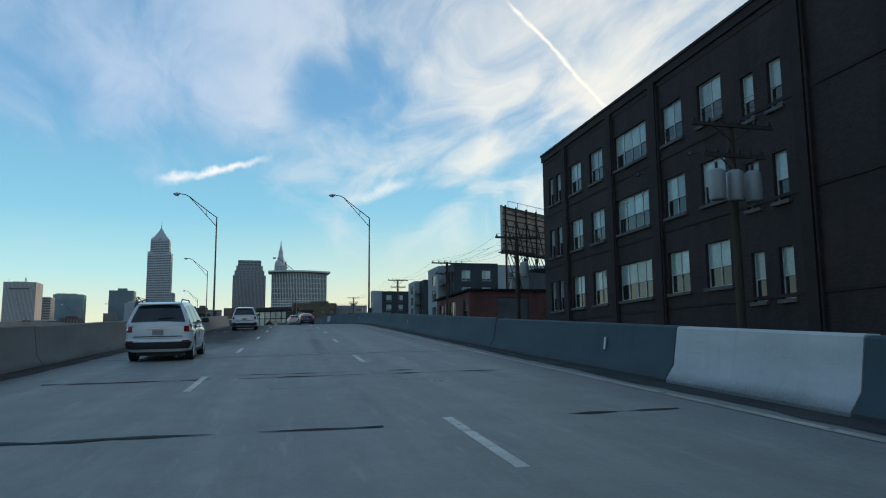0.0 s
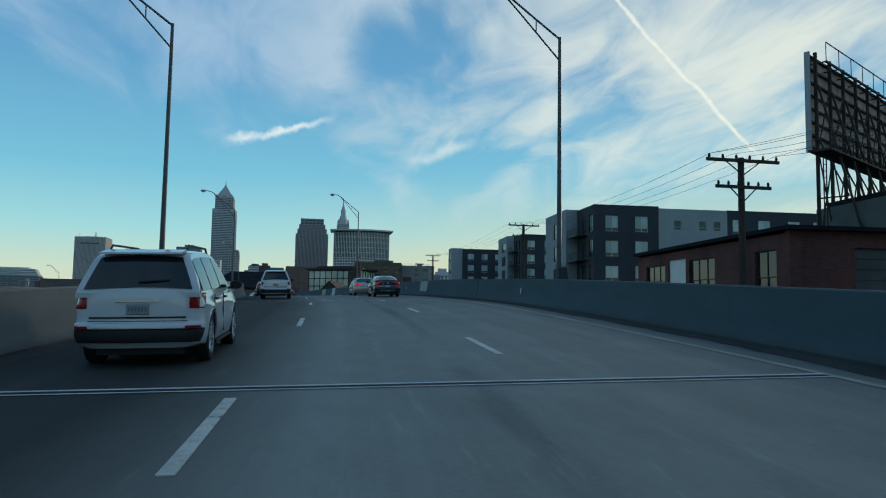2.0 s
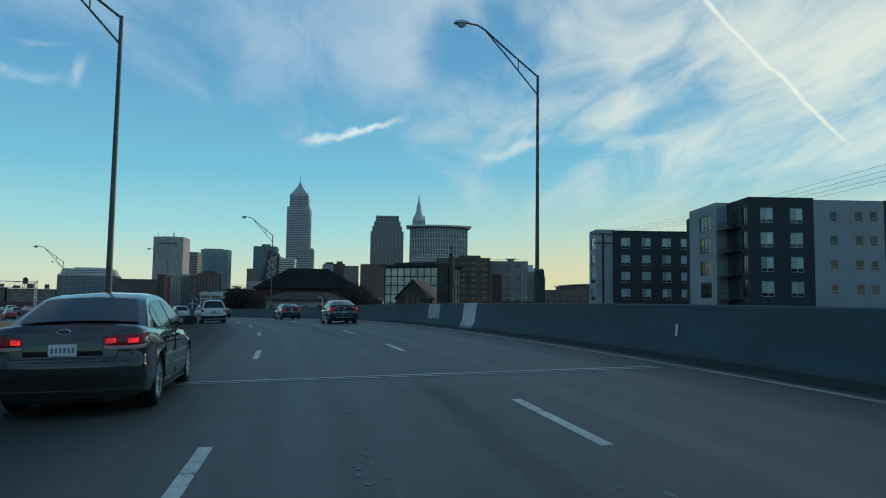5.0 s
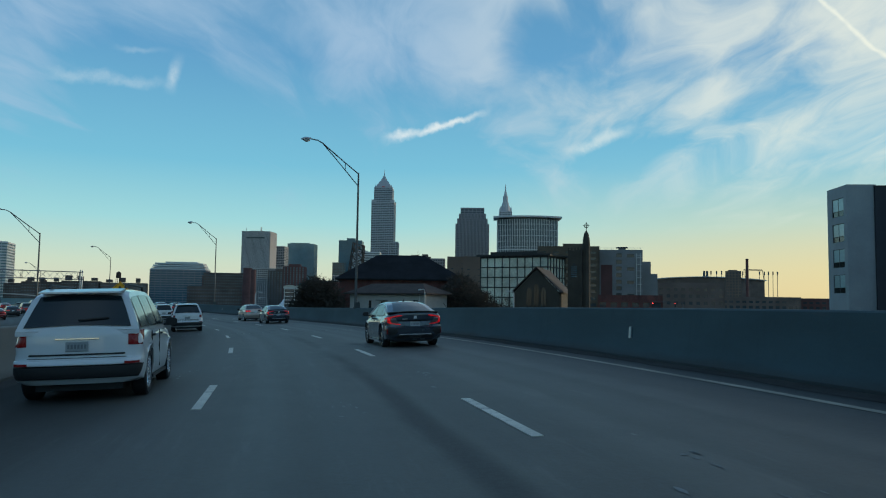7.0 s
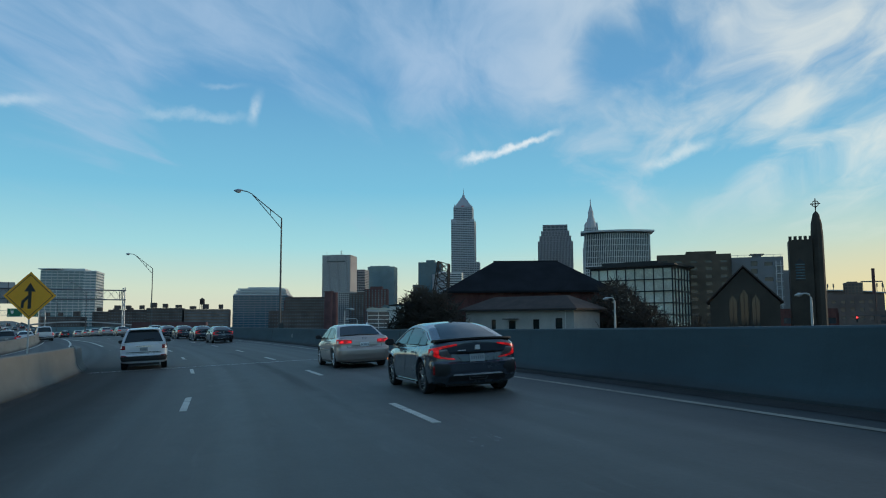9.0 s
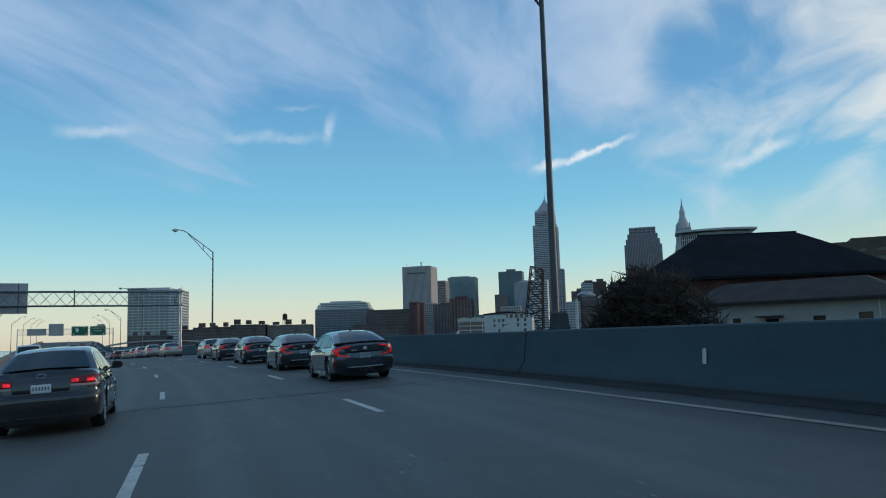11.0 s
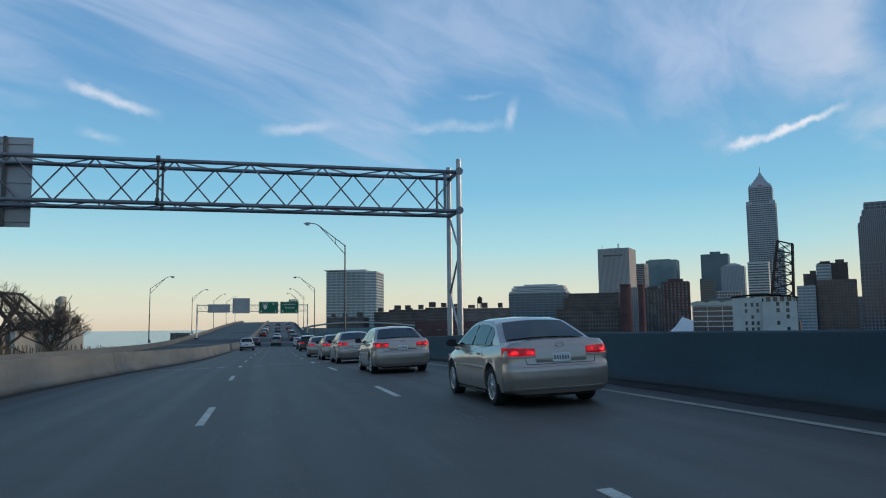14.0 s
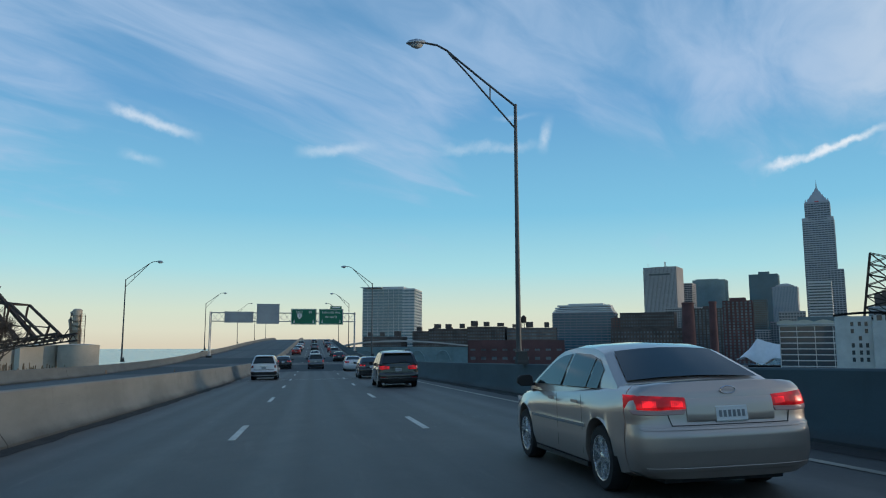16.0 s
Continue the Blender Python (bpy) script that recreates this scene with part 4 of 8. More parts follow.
def big_gantry():
    m = upright(354.3, 0)
    ob = thing("sign_gantry", m, "grey tubular steel sign gantry spanning the road", "sign gantry")
    truss(ob, -21.5, 8.15, 6.76, 8.5, 1.5, 3.1, mat=truss_steel)
    for y in (-0.75, 0.75):
        part("end_post", Shape().tube((7.55, y, 6.76), (7.55, y, 8.5), 0.06, n=8), truss_steel, ob)
    for z in (6.76, 8.5):
        part("end_tie", Shape().tube((8.15, -0.9, z), (8.15, 0.9, z), 0.10, n=10).tube((8.15, -1.05, z), (8.15, -0.9, z), 0.17, n=10), truss_steel, ob)
    gantry_leg(ob, 8.15, 9.05, 1.5, 1.02)
    gantry_leg(ob, -21.6, 8.7, 1.5, 0.3)
    for y in (-0.75, 0.75):
        part("splice_post", Shape().tube((-4.33, y, 6.82), (-4.33, y, 8.56), 0.05, n=8), pole_steel, ob)
        for z in (6.82, 8.56):
            part("splice_flange", Shape().tube((-4.40, y, z), (-4.26, y, z), 0.15, n=12), pole_steel, ob)
    panel = part("sign_panel", Shape().box(-18.5, 0.95, 5.9, -9.4, 1.02, 9.6), sign_back, ob, "bare aluminium back of a road sign")
    for k in range(5):
        part("stiffener", Shape().box(-18.5, 0.89, 6.1 + 0.8 * k, -9.4, 0.95, 6.2 + 0.8 * k), sign_back, panel)
    for x in (-17.5, -14, -10.4):
        part("hanger", Shape().box(x - 0.06, 0.78, 5.9, x + 0.06, 0.89, 9.6), pole_steel, panel)


big_gantry()


def words(body, size, m, mat, parent, name="lettering", label=""):
    """Raised lettering in the built-in font."""
    cu = bpy.data.curves.new(name, "FONT")
    cu.body, cu.size, cu.align_x, cu.align_y, cu.extrude = body, size, "CENTER", "CENTER", 0.008
    tmp = bpy.data.objects.new(name, cu)
    scene.collection.objects.link(tmp)
    me = bpy.data.meshes.new_from_object(tmp.evaluated_get(bpy.context.evaluated_depsgraph_get()))
    bpy.data.objects.remove(tmp)
    me.materials.clear()
    me.materials.append(mat)
    ob = new(name, me)
    ob.parent = parent
    ob.matrix_basis = m
    return tagged(ob, label)


def far_gantry():
    m = upright(517.0, 0.6)
    ob = thing("sign_gantry", m, "distant sign gantry with green direction signs", "sign gantry")
    truss(ob, -19.5, 7.2, 6.6, 8.2, 1.3, 2.4, 0.07, galvanized)
    gantry_leg(ob, 7.4, 8.4, 1.3, 1.0)
    gantry_leg(ob, -19.7, 8.4, 1.3, 0.2)
    for x0, x1, z0, z1, mat, label in ((-17.1, -11.8, 6.3, 8.4, sign_back, "grey back of a sign"), (-11.2, -7.0, 6.1, 9.9, sign_back, "grey back of a taller sign")):
        part("sign_panel", Shape().box(x0, -0.82, z0, x1, -0.75, z1), mat, ob, label)
    for x0, x1, rows in ((-4.8, 0.0, (("EAST      90", 0.62, 0.95),)), (0.5, 5.1, (("Lakeside Ave", 0.66, 0.95), ("W 6th St", 0.62, 0.05)))):
        sign = part("sign_panel", Shape().box(x0, -0.84, 6.0, x1, -0.75, 9.0), sign_green, ob, "green direction sign with white lettering")
        part("border", Shape().box(x0 + 0.08, -0.85, 6.08, x1 - 0.08, -0.842, 6.14).box(x0 + 0.08, -0.85, 8.86, x1 - 0.08, -0.842, 8.92).box(x0 + 0.08, -0.85, 6.08, x0 + 0.14, -0.842, 8.92).box(x1 - 0.14, -0.85, 6.08, x1 - 0.08, -0.842, 8.92), sign_white, sign)
        for text, size, dz in rows:
            words(text, size, pose((x0 + x1) / 2, -0.85, 7.4 + dz, 90), sign_white, sign)
        for x in (x0 + 0.6, x1 - 0.6):
            part("arrow", Shape().plate([(x - 0.2, -0.845, 6.55), (x + 0.2, -0.845, 6.55), (x, -0.845, 6.25)], (0, -1, 0), 0.01).box(x - 0.05, -0.855, 6.55, x + 0.05, -0.845, 6.9), sign_white, sign)
    shield = part("route_shield", Shape().plate([(-3.6, -0.85, 8.1), (-2.8, -0.85, 8.1), (-2.75, -0.85, 7.5), (-3.2, -0.85, 7.0), (-3.65, -0.85, 7.5)], (0, -1, 0), 0.01), sign_white, ob)
    words("2", 0.7, pose(-3.2, -0.865, 7.62, 90), sign_black, shield)
    exit_tab = part("exit_tab", Shape().box(2.6, -0.84, 9.02, 4.8, -0.76, 9.55), sign_green, ob)
    part("writing", Shape().box(2.9, -0.85, 9.2, 4.5, -0.841, 9.4), sign_white, exit_tab)


far_gantry()


# ---------------------------------------------------------------- roadside signs at the merge
def merge_sign():
    p = Vector((-47.3, 226.5, 4.6))
    ob = thing("merge_sign", Matrix.Translation(p) @ Matrix.Rotation(heading(214), 4, "Z"), "yellow diamond merge sign with a black arrow on a post", "road sign")
    part("post", Shape().beam((0, 0.03, -0.3), (0, 0.03, 3.3), 0.06, 0.05), galvanized, ob)
    h = 0.92
    c = 2.97
    part("blade", Shape().plate([(0, 0, c - h), (h, 0, c), (0, 0, c + h), (-h, 0, c)], (0, -1, 0), 0.02), sign_yellow, ob)
    k = 0.82
    part("border", Shape().loft([[(0, -0.021, c - q), (q, -0.021, c), (0, -0.021, c + q), (-q, -0.021, c)] for q in (k, k - 0.035)], caps=False), sign_black, ob)
    part("arrow", Shape().plate([(-0.06, -0.022, c - 0.5), (0.06, -0.022, c - 0.5), (0.06, -0.022, c + 0.16), (-0.06, -0.022, c + 0.16)], (0, -1, 0), 0.006).plate([(-0.2, -0.022, c + 0.16), (0.2, -0.022, c + 0.16), (0, -0.022, c + 0.5)], (0, -1, 0), 0.006)
         .plate([(-0.30, -0.0225, c - 0.48), (-0.20, -0.0225, c - 0.48), (-0.18, -0.0225, c - 0.26), (0.0, -0.0225, c - 0.06), (0.0, -0.0225, c + 0.08), (-0.28, -0.0225, c - 0.2)], (0, -1, 0), 0.006), sign_black, ob)


def yield_sign():
    p = Vector((-41.2, 204.0, 4.4))
    ob = thing("yield_sign", Matrix.Translation(p) @ Matrix.Rotation(heading(200) + 0.25, 4, "Z"), "red and white yield triangle on a post beside the ramp", "road sign")
    part("post", Shape().beam((0, 0.03, -0.6), (0, 0.03, 1.8), 0.06, 0.05), galvanized, ob)
    c, h = 1.5, 0.60
    tri = lambda q, y: [(-q, y, c + 0.5 * q), (q, y, c + 0.5 * q), (0, y, c - 1.1 * q)]
    part("blade", Shape().plate(tri(h, 0), (0, -1, 0), 0.02), sign_red, ob)
    part("field", Shape().plate(tri(h * 0.5, -0.021), (0, -1, 0), 0.006), sign_white, ob)


merge_sign()
yield_sign()


def crash_cushion():
    """Yellow nose of a crash cushion at the tip between the carriageways."""
    ob = thing("crash_cushion", road_frame(190.0, -13.2), "bright yellow crash cushion nose between the carriageways", "crash cushion")
    rings = [[(x * w, y, z) for x, z in ((-1, 0.05), (1, 0.05), (1, 0.62 * h), (0.75, h), (-0.75, h), (-1, 0.62 * h))] for y, w, h in ((0.0, 0.30, 0.85), (0.12, 0.55, 1.0), (0.9, 0.62, 1.02))]
    part("nose", Shape().loft(rings), sign_yellow, ob, smooth=30)
    for k in range(4):
        part("bay", Shape().box(-0.5, 0.92 + 0.9 * k, 0.1, 0.5, 1.78 + 0.9 * k, 0.9), galvanized, ob)
    part("rail", Shape().box(-0.62, 0.9, 0.35, -0.52, 4.6, 0.75), galvanized, ob)
    part("rail", Shape().box(0.52, 0.9, 0.35, 0.62, 4.6, 0.75), galvanized, ob)


crash_cushion()


# ---------------------------------------------------------------- buildings near the road
def at(x, y, z=0.0, turn=0.0):
    return Matrix.Translation((x, y, z)) @ Matrix.Rotation(radians(turn), 4, "Z")


def wall_with_holes(x0, x1, z0, z1, holes, thick):
    """A wall in the xz plane that faces -y, with rectangular openings (x0, z0, x1, z1) cut right through."""
    xs = sorted({round(v, 4) for v in (x0, x1, *[h[0] for h in holes], *[h[2] for h in holes])})
    zs = sorted({round(v, 4) for v in (z0, z1, *[h[1] for h in holes], *[h[3] for h in holes])})
    nx, nz = len(xs), len(zs)

    def full(i, k):
        if not (0 <= i < nx - 1 and 0 <= k < nz - 1):
            return False
        c, d = (xs[i] + xs[i + 1]) / 2, (zs[k] + zs[k + 1]) / 2
        return not any(h[0] < c < h[2] and h[1] < d < h[3] for h in holes)

    vid = lambda i, k, back: (k * nx + i) * 2 + back
    verts = [(x, thick * q, z) for z in zs for x in xs for q in (0, 1)]
    faces = []
    for i in range(nx - 1):
        for k in range(nz - 1):
            if not full(i, k):
                continue
            faces.append((vid(i, k, 0), vid(i + 1, k, 0), vid(i + 1, k + 1, 0), vid(i, k + 1, 0)))
            faces.append((vid(i, k, 1), vid(i, k + 1, 1), vid(i + 1, k + 1, 1), vid(i + 1, k, 1)))
            for di, dk, p, q in ((-1, 0, (i, k), (i, k + 1)), (1, 0, (i + 1, k), (i + 1, k + 1)), (0, -1, (i, k), (i + 1, k)), (0, 1, (i, k + 1), (i + 1, k + 1))):
                if not full(i + di, k + dk):
                    faces.append((vid(*p, 0), vid(*q, 0), vid(*q, 1), vid(*p, 1)))
    used = sorted({v for f in faces for v in f})
    number = {v: n for n, v in enumerate(used)}
    sh = Shape()
    sh.add([verts[v] for v in used], [tuple(number[v] for v in f) for f in faces])
    return sh


def sash_mesh(w, h, lights, frame_mat, depth=0.10, rail=0.06, split=0.55, upper=None):
    """Meshes of a row of sash windows that faces -y: frame, panes."""
    xs = [-w / 2 + (w - rail) * k / lights for k in range(lights + 1)]
    openings = []
    for a, b in zip(xs, xs[1:]):
        openings += [(a + rail, rail, b, h * split - 0.025), (a + rail, h * split + 0.025, b, h - rail)]
    fr = wall_with_holes(-w / 2, w / 2, 0, h, openings, depth)
    panes = [(Shape().box(a + rail, 0.045, rail, b, 0.055, h * split - 0.025), Shape().box(a + rail, 0.03, h * split + 0.025, b, 0.04, h - rail)) for a, b in zip(xs, xs[1:])]
    return fr.mesh("window_frame", frame_mat), [(p.mesh("pane", pane_mat), q.mesh("pane", upper or pane_mat)) for p, q in panes]


def place_window(parent, meshes, m, shade=None):
    w = part("window", meshes[0], None, parent)
    w.matrix_basis = m
    for k, (lo, hi) in enumerate(meshes[1]):
        part("pane", lo, None, w)
        part("pane", hi, None, w)
    return w


sill_stone = material("sooty_stone_sill", (0.10, 0.095, 0.09), 0.85, vary=0.3, scale=2)


def brick_warehouse():
    """Three visible storeys of sooty brick beside the road; local x runs back along the street from the far corner."""
    m = at(19.75, 52.6, 0, -90)
    ob = thing("brick_warehouse", m, "dark sooty brick warehouse with pale sash windows", "warehouse")
    length, top, base = 66.0, 15.9, -7.0
    bays = []  # centre, width, number of lights
    bays += [(1.25, 0.9, 1), (2.75, 0.9, 1), (5.9, 2.0, 2), (9.3, 2.0, 2), (14.0, 4.0, 4), (18.75, 2.0, 2), (22.2, 2.0, 2), (25.1, 0.9, 1), (26.9, 0.9, 1)]
    for k in range(1, 3):
        bays += [(x + 24.9 * k + 4.5, w, l) for x, w, l in bays[2:9] if x + 24.9 * k < length - 8]
    rows = [(0.3, 2.2), (4.4, 6.5), (8.35, 10.4), (12.25, 14.3)]
    stair = lambda c: -0.87 if abs(c - 26.0) < 1.5 else 0.0
    holes = [(c - w / 2, a + stair(c), c + w / 2, b + stair(c)) for c, w, l in bays for a, b in rows]
    part("front_wall", wall_with_holes(0, length, base, top, holes, 0.4), old_brick, ob)
    part("end_wall", Shape().box(-0.4, 0.0, base, 0.0, 26, top), old_brick, ob)
    part("end_wall", Shape().box(length, 0.0, base, length + 0.4, 26, top), old_brick, ob)
    part("rear_wall", Shape().box(-0.4, 26, base, length + 0.4, 26.4, top), old_brick, ob)
    # near-black sheet behind the openings stands in for room shade
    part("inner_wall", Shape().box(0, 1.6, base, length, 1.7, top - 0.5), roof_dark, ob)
    part("roof", Shape().box(0, 0.4, top - 0.5, length, 26, top - 0.2), roof_dark, ob)
    part("parapet", Shape().box(-0.45, -0.10, top, length + 0.45, 0.42, top + 0.45).box(-0.5, -0.16, top + 0.45, length + 0.5, 0.46, top + 0.6), brick_pilaster, ob, "stone-capped brick parapet")
    for x in (4.1, 11.5, 17.0, 28.4, 36.0, 42.0, 53.0):
        part("pilaster", Shape().box(x - 0.32, -0.16, base, x + 0.32, 0.0, top), brick_pilaster, ob)
        part("downpipe", Shape().tube((x + 0.5, -0.12, base), (x + 0.5, -0.12, top - 0.3), 0.06), brick_pilaster, ob)
    for z in (3.6, 7.6, 11.5):
        part("string_course", Shape().box(0, -0.05, z, length, -0.002, z + 0.14), brick_pilaster, ob)
    kinds = {}
    for c, w, l in bays:
        for a, b in rows:
            key = (w, l, round(b - a, 2))
            if key not in kinds:
                kinds[key] = sash_mesh(w, b - a, l, window_frame_mat, split=0.45, upper=pane_blind_sky)
                kinds[key] += (Shape().box(-w / 2 - 0.12, -0.13, -0.16, w / 2 + 0.12, 0.02, -0.004).mesh("sill", sill_stone),)
            win = place_window(ob, kinds[key], Matrix.Translation((c, 0.16, a + stair(c))))
            part("sill", kinds[key][2], None, win).matrix_basis = Matrix.Translation((0, -0.16, 0))
    # courses of single bricks proud of the wall under the parapet
    brick = Shape().box(-0.1, -0.03, 0, 0.1, 0.0, 0.065).mesh("brick", old_brick)
    for k in range(120):
        part("brick", brick, None, ob).matrix_basis = Matrix.Translation((0.2 + 0.34 * k, 0, top - 0.34))
    for x, z in ((15.7, 11.2), (21.0, 11.0)):
        part("wall_lamp", Shape().tube((x, -0.4, z), (x, 0, z), 0.03).tube((x, -0.45, z - 0.12), (x, -0.35, z + 0.08), 0.12, 0.06), pole_steel, ob)


brick_warehouse()


def apartment(x, y, top, width, label, back=22.0, bay=(-1.6, 7.0, 16.5), dark_to=8.6):
    """Four-storey flats: a charcoal street front that faces -y, and a side front along the road with a pale corner box and balconies."""
    ob = thing("apartment_building", at(x, y, 0), label, "apartment building", "new flats beside the road")
    base = -6.0
    floors = [top - 3.3 - 3.2 * k for k in range(4)]
    holes, spots = [], []
    g0, g1 = dark_to, min(18.0, width)
    xs = [c for c in (2.35, 6.3, 10.2, 13.8, 19.6, 23.2, 27.4, 31.0) if c < g0 - 1.2 or g1 + 1 < c < width - 1.5]
    for c in xs:
        for z in floors:
            holes.append((c - 0.85, z, c + 0.85, z + 2.0))
            spots.append((c, z))
    narrow = []
    for c in (11.2, 14.6, 16.6):
        if g0 + 0.8 < c < g1 - 1:
            for z in floors:
                narrow.append((c - 0.5, z + 0.4, c + 0.5, z + 1.7))
                spots.append((c, z + 0.4, 1))
    part("front_wall", wall_with_holes(0, g0, base, top, [h for h in holes if h[0] < g0], 0.25), siding_dark, ob)
    part("front_wall", wall_with_holes(g0, g1, base, top - 0.15, narrow, 0.25), siding_white, ob, "pale grey panelled bay")
    if width > 19:
        part("front_wall", wall_with_holes(g1, width, base, top - 0.1, [h for h in holes if h[0] > g1], 0.25), siding_dark, ob)
        part("cladding", Shape().box(g1 + 0.4, -0.06, base, width, -0.003, floors[0] - 0.4), siding_brown, ob, "rust brown lower cladding")
    # side front along the road (faces -x)
    side_holes = []
    for z in floors:
        side_holes += [(0.6, z - 0.1, 2.0, z + 2.2), (3.2, z - 0.1, 4.8, z + 2.2)]
    mirrored = Matrix(((0, 1, 0, 0), (1, 0, 0, 0), (0, 0, 1, 0), (0, 0, 0, 1)))
    side = wall_with_holes(0.26, 7.0, base, top, side_holes if bay[1] > 5 else [], 0.25)
    side.v = [tuple(mirrored @ Vector(p)) for p in side.v]
    part("side_wall", side, siding_dark, ob)
    box_holes = [(8.6, z - 0.1, 12.6, z + 2.1) for z in floors] if bay[1] > 5 else [(1.2, z - 0.2, 4.4, z + 2.1) for z in floors]
    bx, by0, by1 = bay
    deep_bay = by0 > 5
    pale = wall_with_holes(by0, by1, base, top + 0.25, box_holes, 0.25)
    pale.v = [(q[1] + bx, q[0], q[2]) for q in pale.v]
    part("corner_box", pale, siding_white, ob, "pale grey projecting corner")
    face = wall_with_holes(bx, 0.25, base, top + 0.25, [], 0.22)
    face.v = [(q[0], q[1] + by0 - 0.22, q[2]) for q in face.v]
    part("corner_box", face, siding_white, ob)
    part("corner_box", Shape().box(bx, by1, base, 0.2, by1 + 0.22, top + 0.25), siding_white, ob)
    part("side_wall", Shape().box(0.0, by1 + 0.25, base, 0.25, back, top - 0.3), siding_dark, ob)
    part("rear_wall", Shape().box(0.0, back, base, width, back + 0.25, top - 0.3).box(width, 0.0, base, width + 0.25, back + 0.25, top - 0.1), siding_dark, ob)
    part("roof", Shape().box(0.25, 0.25, top - 0.6, width, back, top - 0.35).box(bx + 0.25, by0, top - 0.4, 0.25, by1, top - 0.15), roof_dark, ob)
    # added black sheets make the rooms behind the windows dark
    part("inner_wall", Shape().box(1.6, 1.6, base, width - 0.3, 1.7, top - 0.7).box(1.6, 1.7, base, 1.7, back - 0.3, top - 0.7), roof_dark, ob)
    part("coping", Shape().box(-0.05, -0.06, top, g0, 0.3, top + 0.08).box(-0.05, 0.3, top, 0.3, 6.75, top + 0.08), dark_frame, ob)
    # rooftop units
    for k in range(7):
        ux = 2.5 + k * (width - 5) / 6
        part("roof_unit", Shape().box(ux, 3 + (k * 37 % 5), top - 0.35, ux + 1.1, 4 + (k * 37 % 5), top + 0.45), galvanized, ob)
    big = sash_mesh(1.7, 2.0, 2, window_frame_mat, split=0.25, upper=pane_blind_sky)
    small = sash_mesh(1.0, 1.3, 1, window_frame_mat, split=0.3)
    for q in spots:
        place_window(ob, small if len(q) == 3 else big, Matrix.Translation((q[0], 0.08, q[1])))
    door = sash_mesh(1.5, 2.3, 2, dark_frame, split=0.3)
    wide = sash_mesh(4.0, 2.2, 3, dark_frame, split=0.28)
    facing = Matrix.Rotation(radians(-90), 4, "Z")
    if not deep_bay:
        pair = sash_mesh(3.2, 2.3, 2, dark_frame, split=0.3, upper=pane_blind_sky)
        for z in floors:
            place_window(ob, pair, Matrix.Translation((bx + 0.08, 2.8, z - 0.2)) @ facing)
    for z in floors if deep_bay else ():
        for c in (1.3, 4.0):
            place_window(ob, door, Matrix.Translation((0.08, c, z - 0.1)) @ facing)
        place_window(ob, wide, Matrix.Translation((-1.52, 10.6, z - 0.1)) @ facing)
        deck = part("balcony", Shape().box(-1.5, 2.6, z - 0.45, -0.01, 6.6, z - 0.28), dark_frame, ob)
        rail = Shape().box(-1.48, 2.62, z + 0.55, -1.42, 6.58, z + 0.60)
        for k in range(14):
            rail.box(-1.46, 2.64 + k * 0.3, z - 0.28, -1.44, 2.66 + k * 0.3, z + 0.55)
        part("railing", rail, dark_frame, deck)
    return ob


apartment(32.2, 135.2, 17.9, 44.0, "four-storey charcoal and pale grey flats")
apartment(40.6, 207.5, 21.7, 30.0, "charcoal flats with pale corner box and balconies")
apartment(34.6, 251.4, 21.8, 18.8, "far block of charcoal and pale grey flats", back=6.4, bay=(-3.2, 0.5, 5.5), dark_to=15.6)


def brick_shed():
    """Low red brick workshop; left front faces the road (-x), long front faces -y."""
    ob = thing("brick_workshop", at(19.3, 74.2, 0), "low red brick workshop with boarded openings", "workshop")
    base, top = -6.5, 7.75
    doors = [(3.0, 3.0, 6.4, 7.05), (9.0, 3.0, 12.6, 7.1)]
    part("front_wall", wall_with_holes(0, 26, base, top, doors, 0.35), red_brick, ob)
    for a, b, c, d in doors:
        door = part("roller_door", Shape().box(a, 0.15, b, c, 0.2, d), shutter_grey, ob, "grey roller door")
        for k in range(9):
            part("slat", Shape().box(a, 0.11, b + 0.45 * k, c, 0.15, b + 0.45 * k + 0.4), shutter_grey, door)
    side_holes = [(1.0, 5.0, 2.7, 7.0), (6.4, 5.2, 9.2, 7.05), (9.6, 5.0, 11.8, 7.2), (12.2, 5.3, 14.9, 7.0)]
    side = wall_with_holes(0.35, 15.8, base, top - 0.1, side_holes, 0.35)
    side.v = [(q[1], q[0], q[2]) for q in side.v]
    part("side_wall", side, red_brick, ob)
    facing = Matrix.Rotation(radians(-90), 4, "Z")
    for k, (a, b, c, d) in enumerate(side_holes):
        if k == 2:
            part("boarding", Shape().box(0.1, a, b, 0.14, c, d), sign_white, ob, "white boarded window")
        else:
            n = max(2, int((c - a) / 0.8))
            place_window(ob, sash_mesh(c - a, d - b, n, dark_frame, split=0.4), Matrix.Translation((0.1, (a + c) / 2, b)) @ facing)
    part("rear_wall", Shape().box(0, 15.8, base, 26, 16.15, top).box(26, 0, base, 26.35, 16.15, top), red_brick, ob)
    part("roof", Shape().box(-0.3, -0.35, top, 26.5, 16.3, top + 0.18), roof_dark, ob)
    part("penthouse", Shape().box(7.5, 3, top + 0.18, 14.0, 9, top + 2.3).box(15, 4, top + 0.18, 24, 10, top + 1.6), shutter_grey, ob, "grey rooftop plant room")
    part("penthouse_roof", Shape().box(8.3, 2.9, top + 2.3, 13.0, 9.1, top + 2.75), roof_dark, ob)
    # black sheets in place of the workshop's unlit inside
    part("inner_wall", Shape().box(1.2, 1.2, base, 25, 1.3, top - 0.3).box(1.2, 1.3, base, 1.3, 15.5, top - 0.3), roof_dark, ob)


brick_shed()


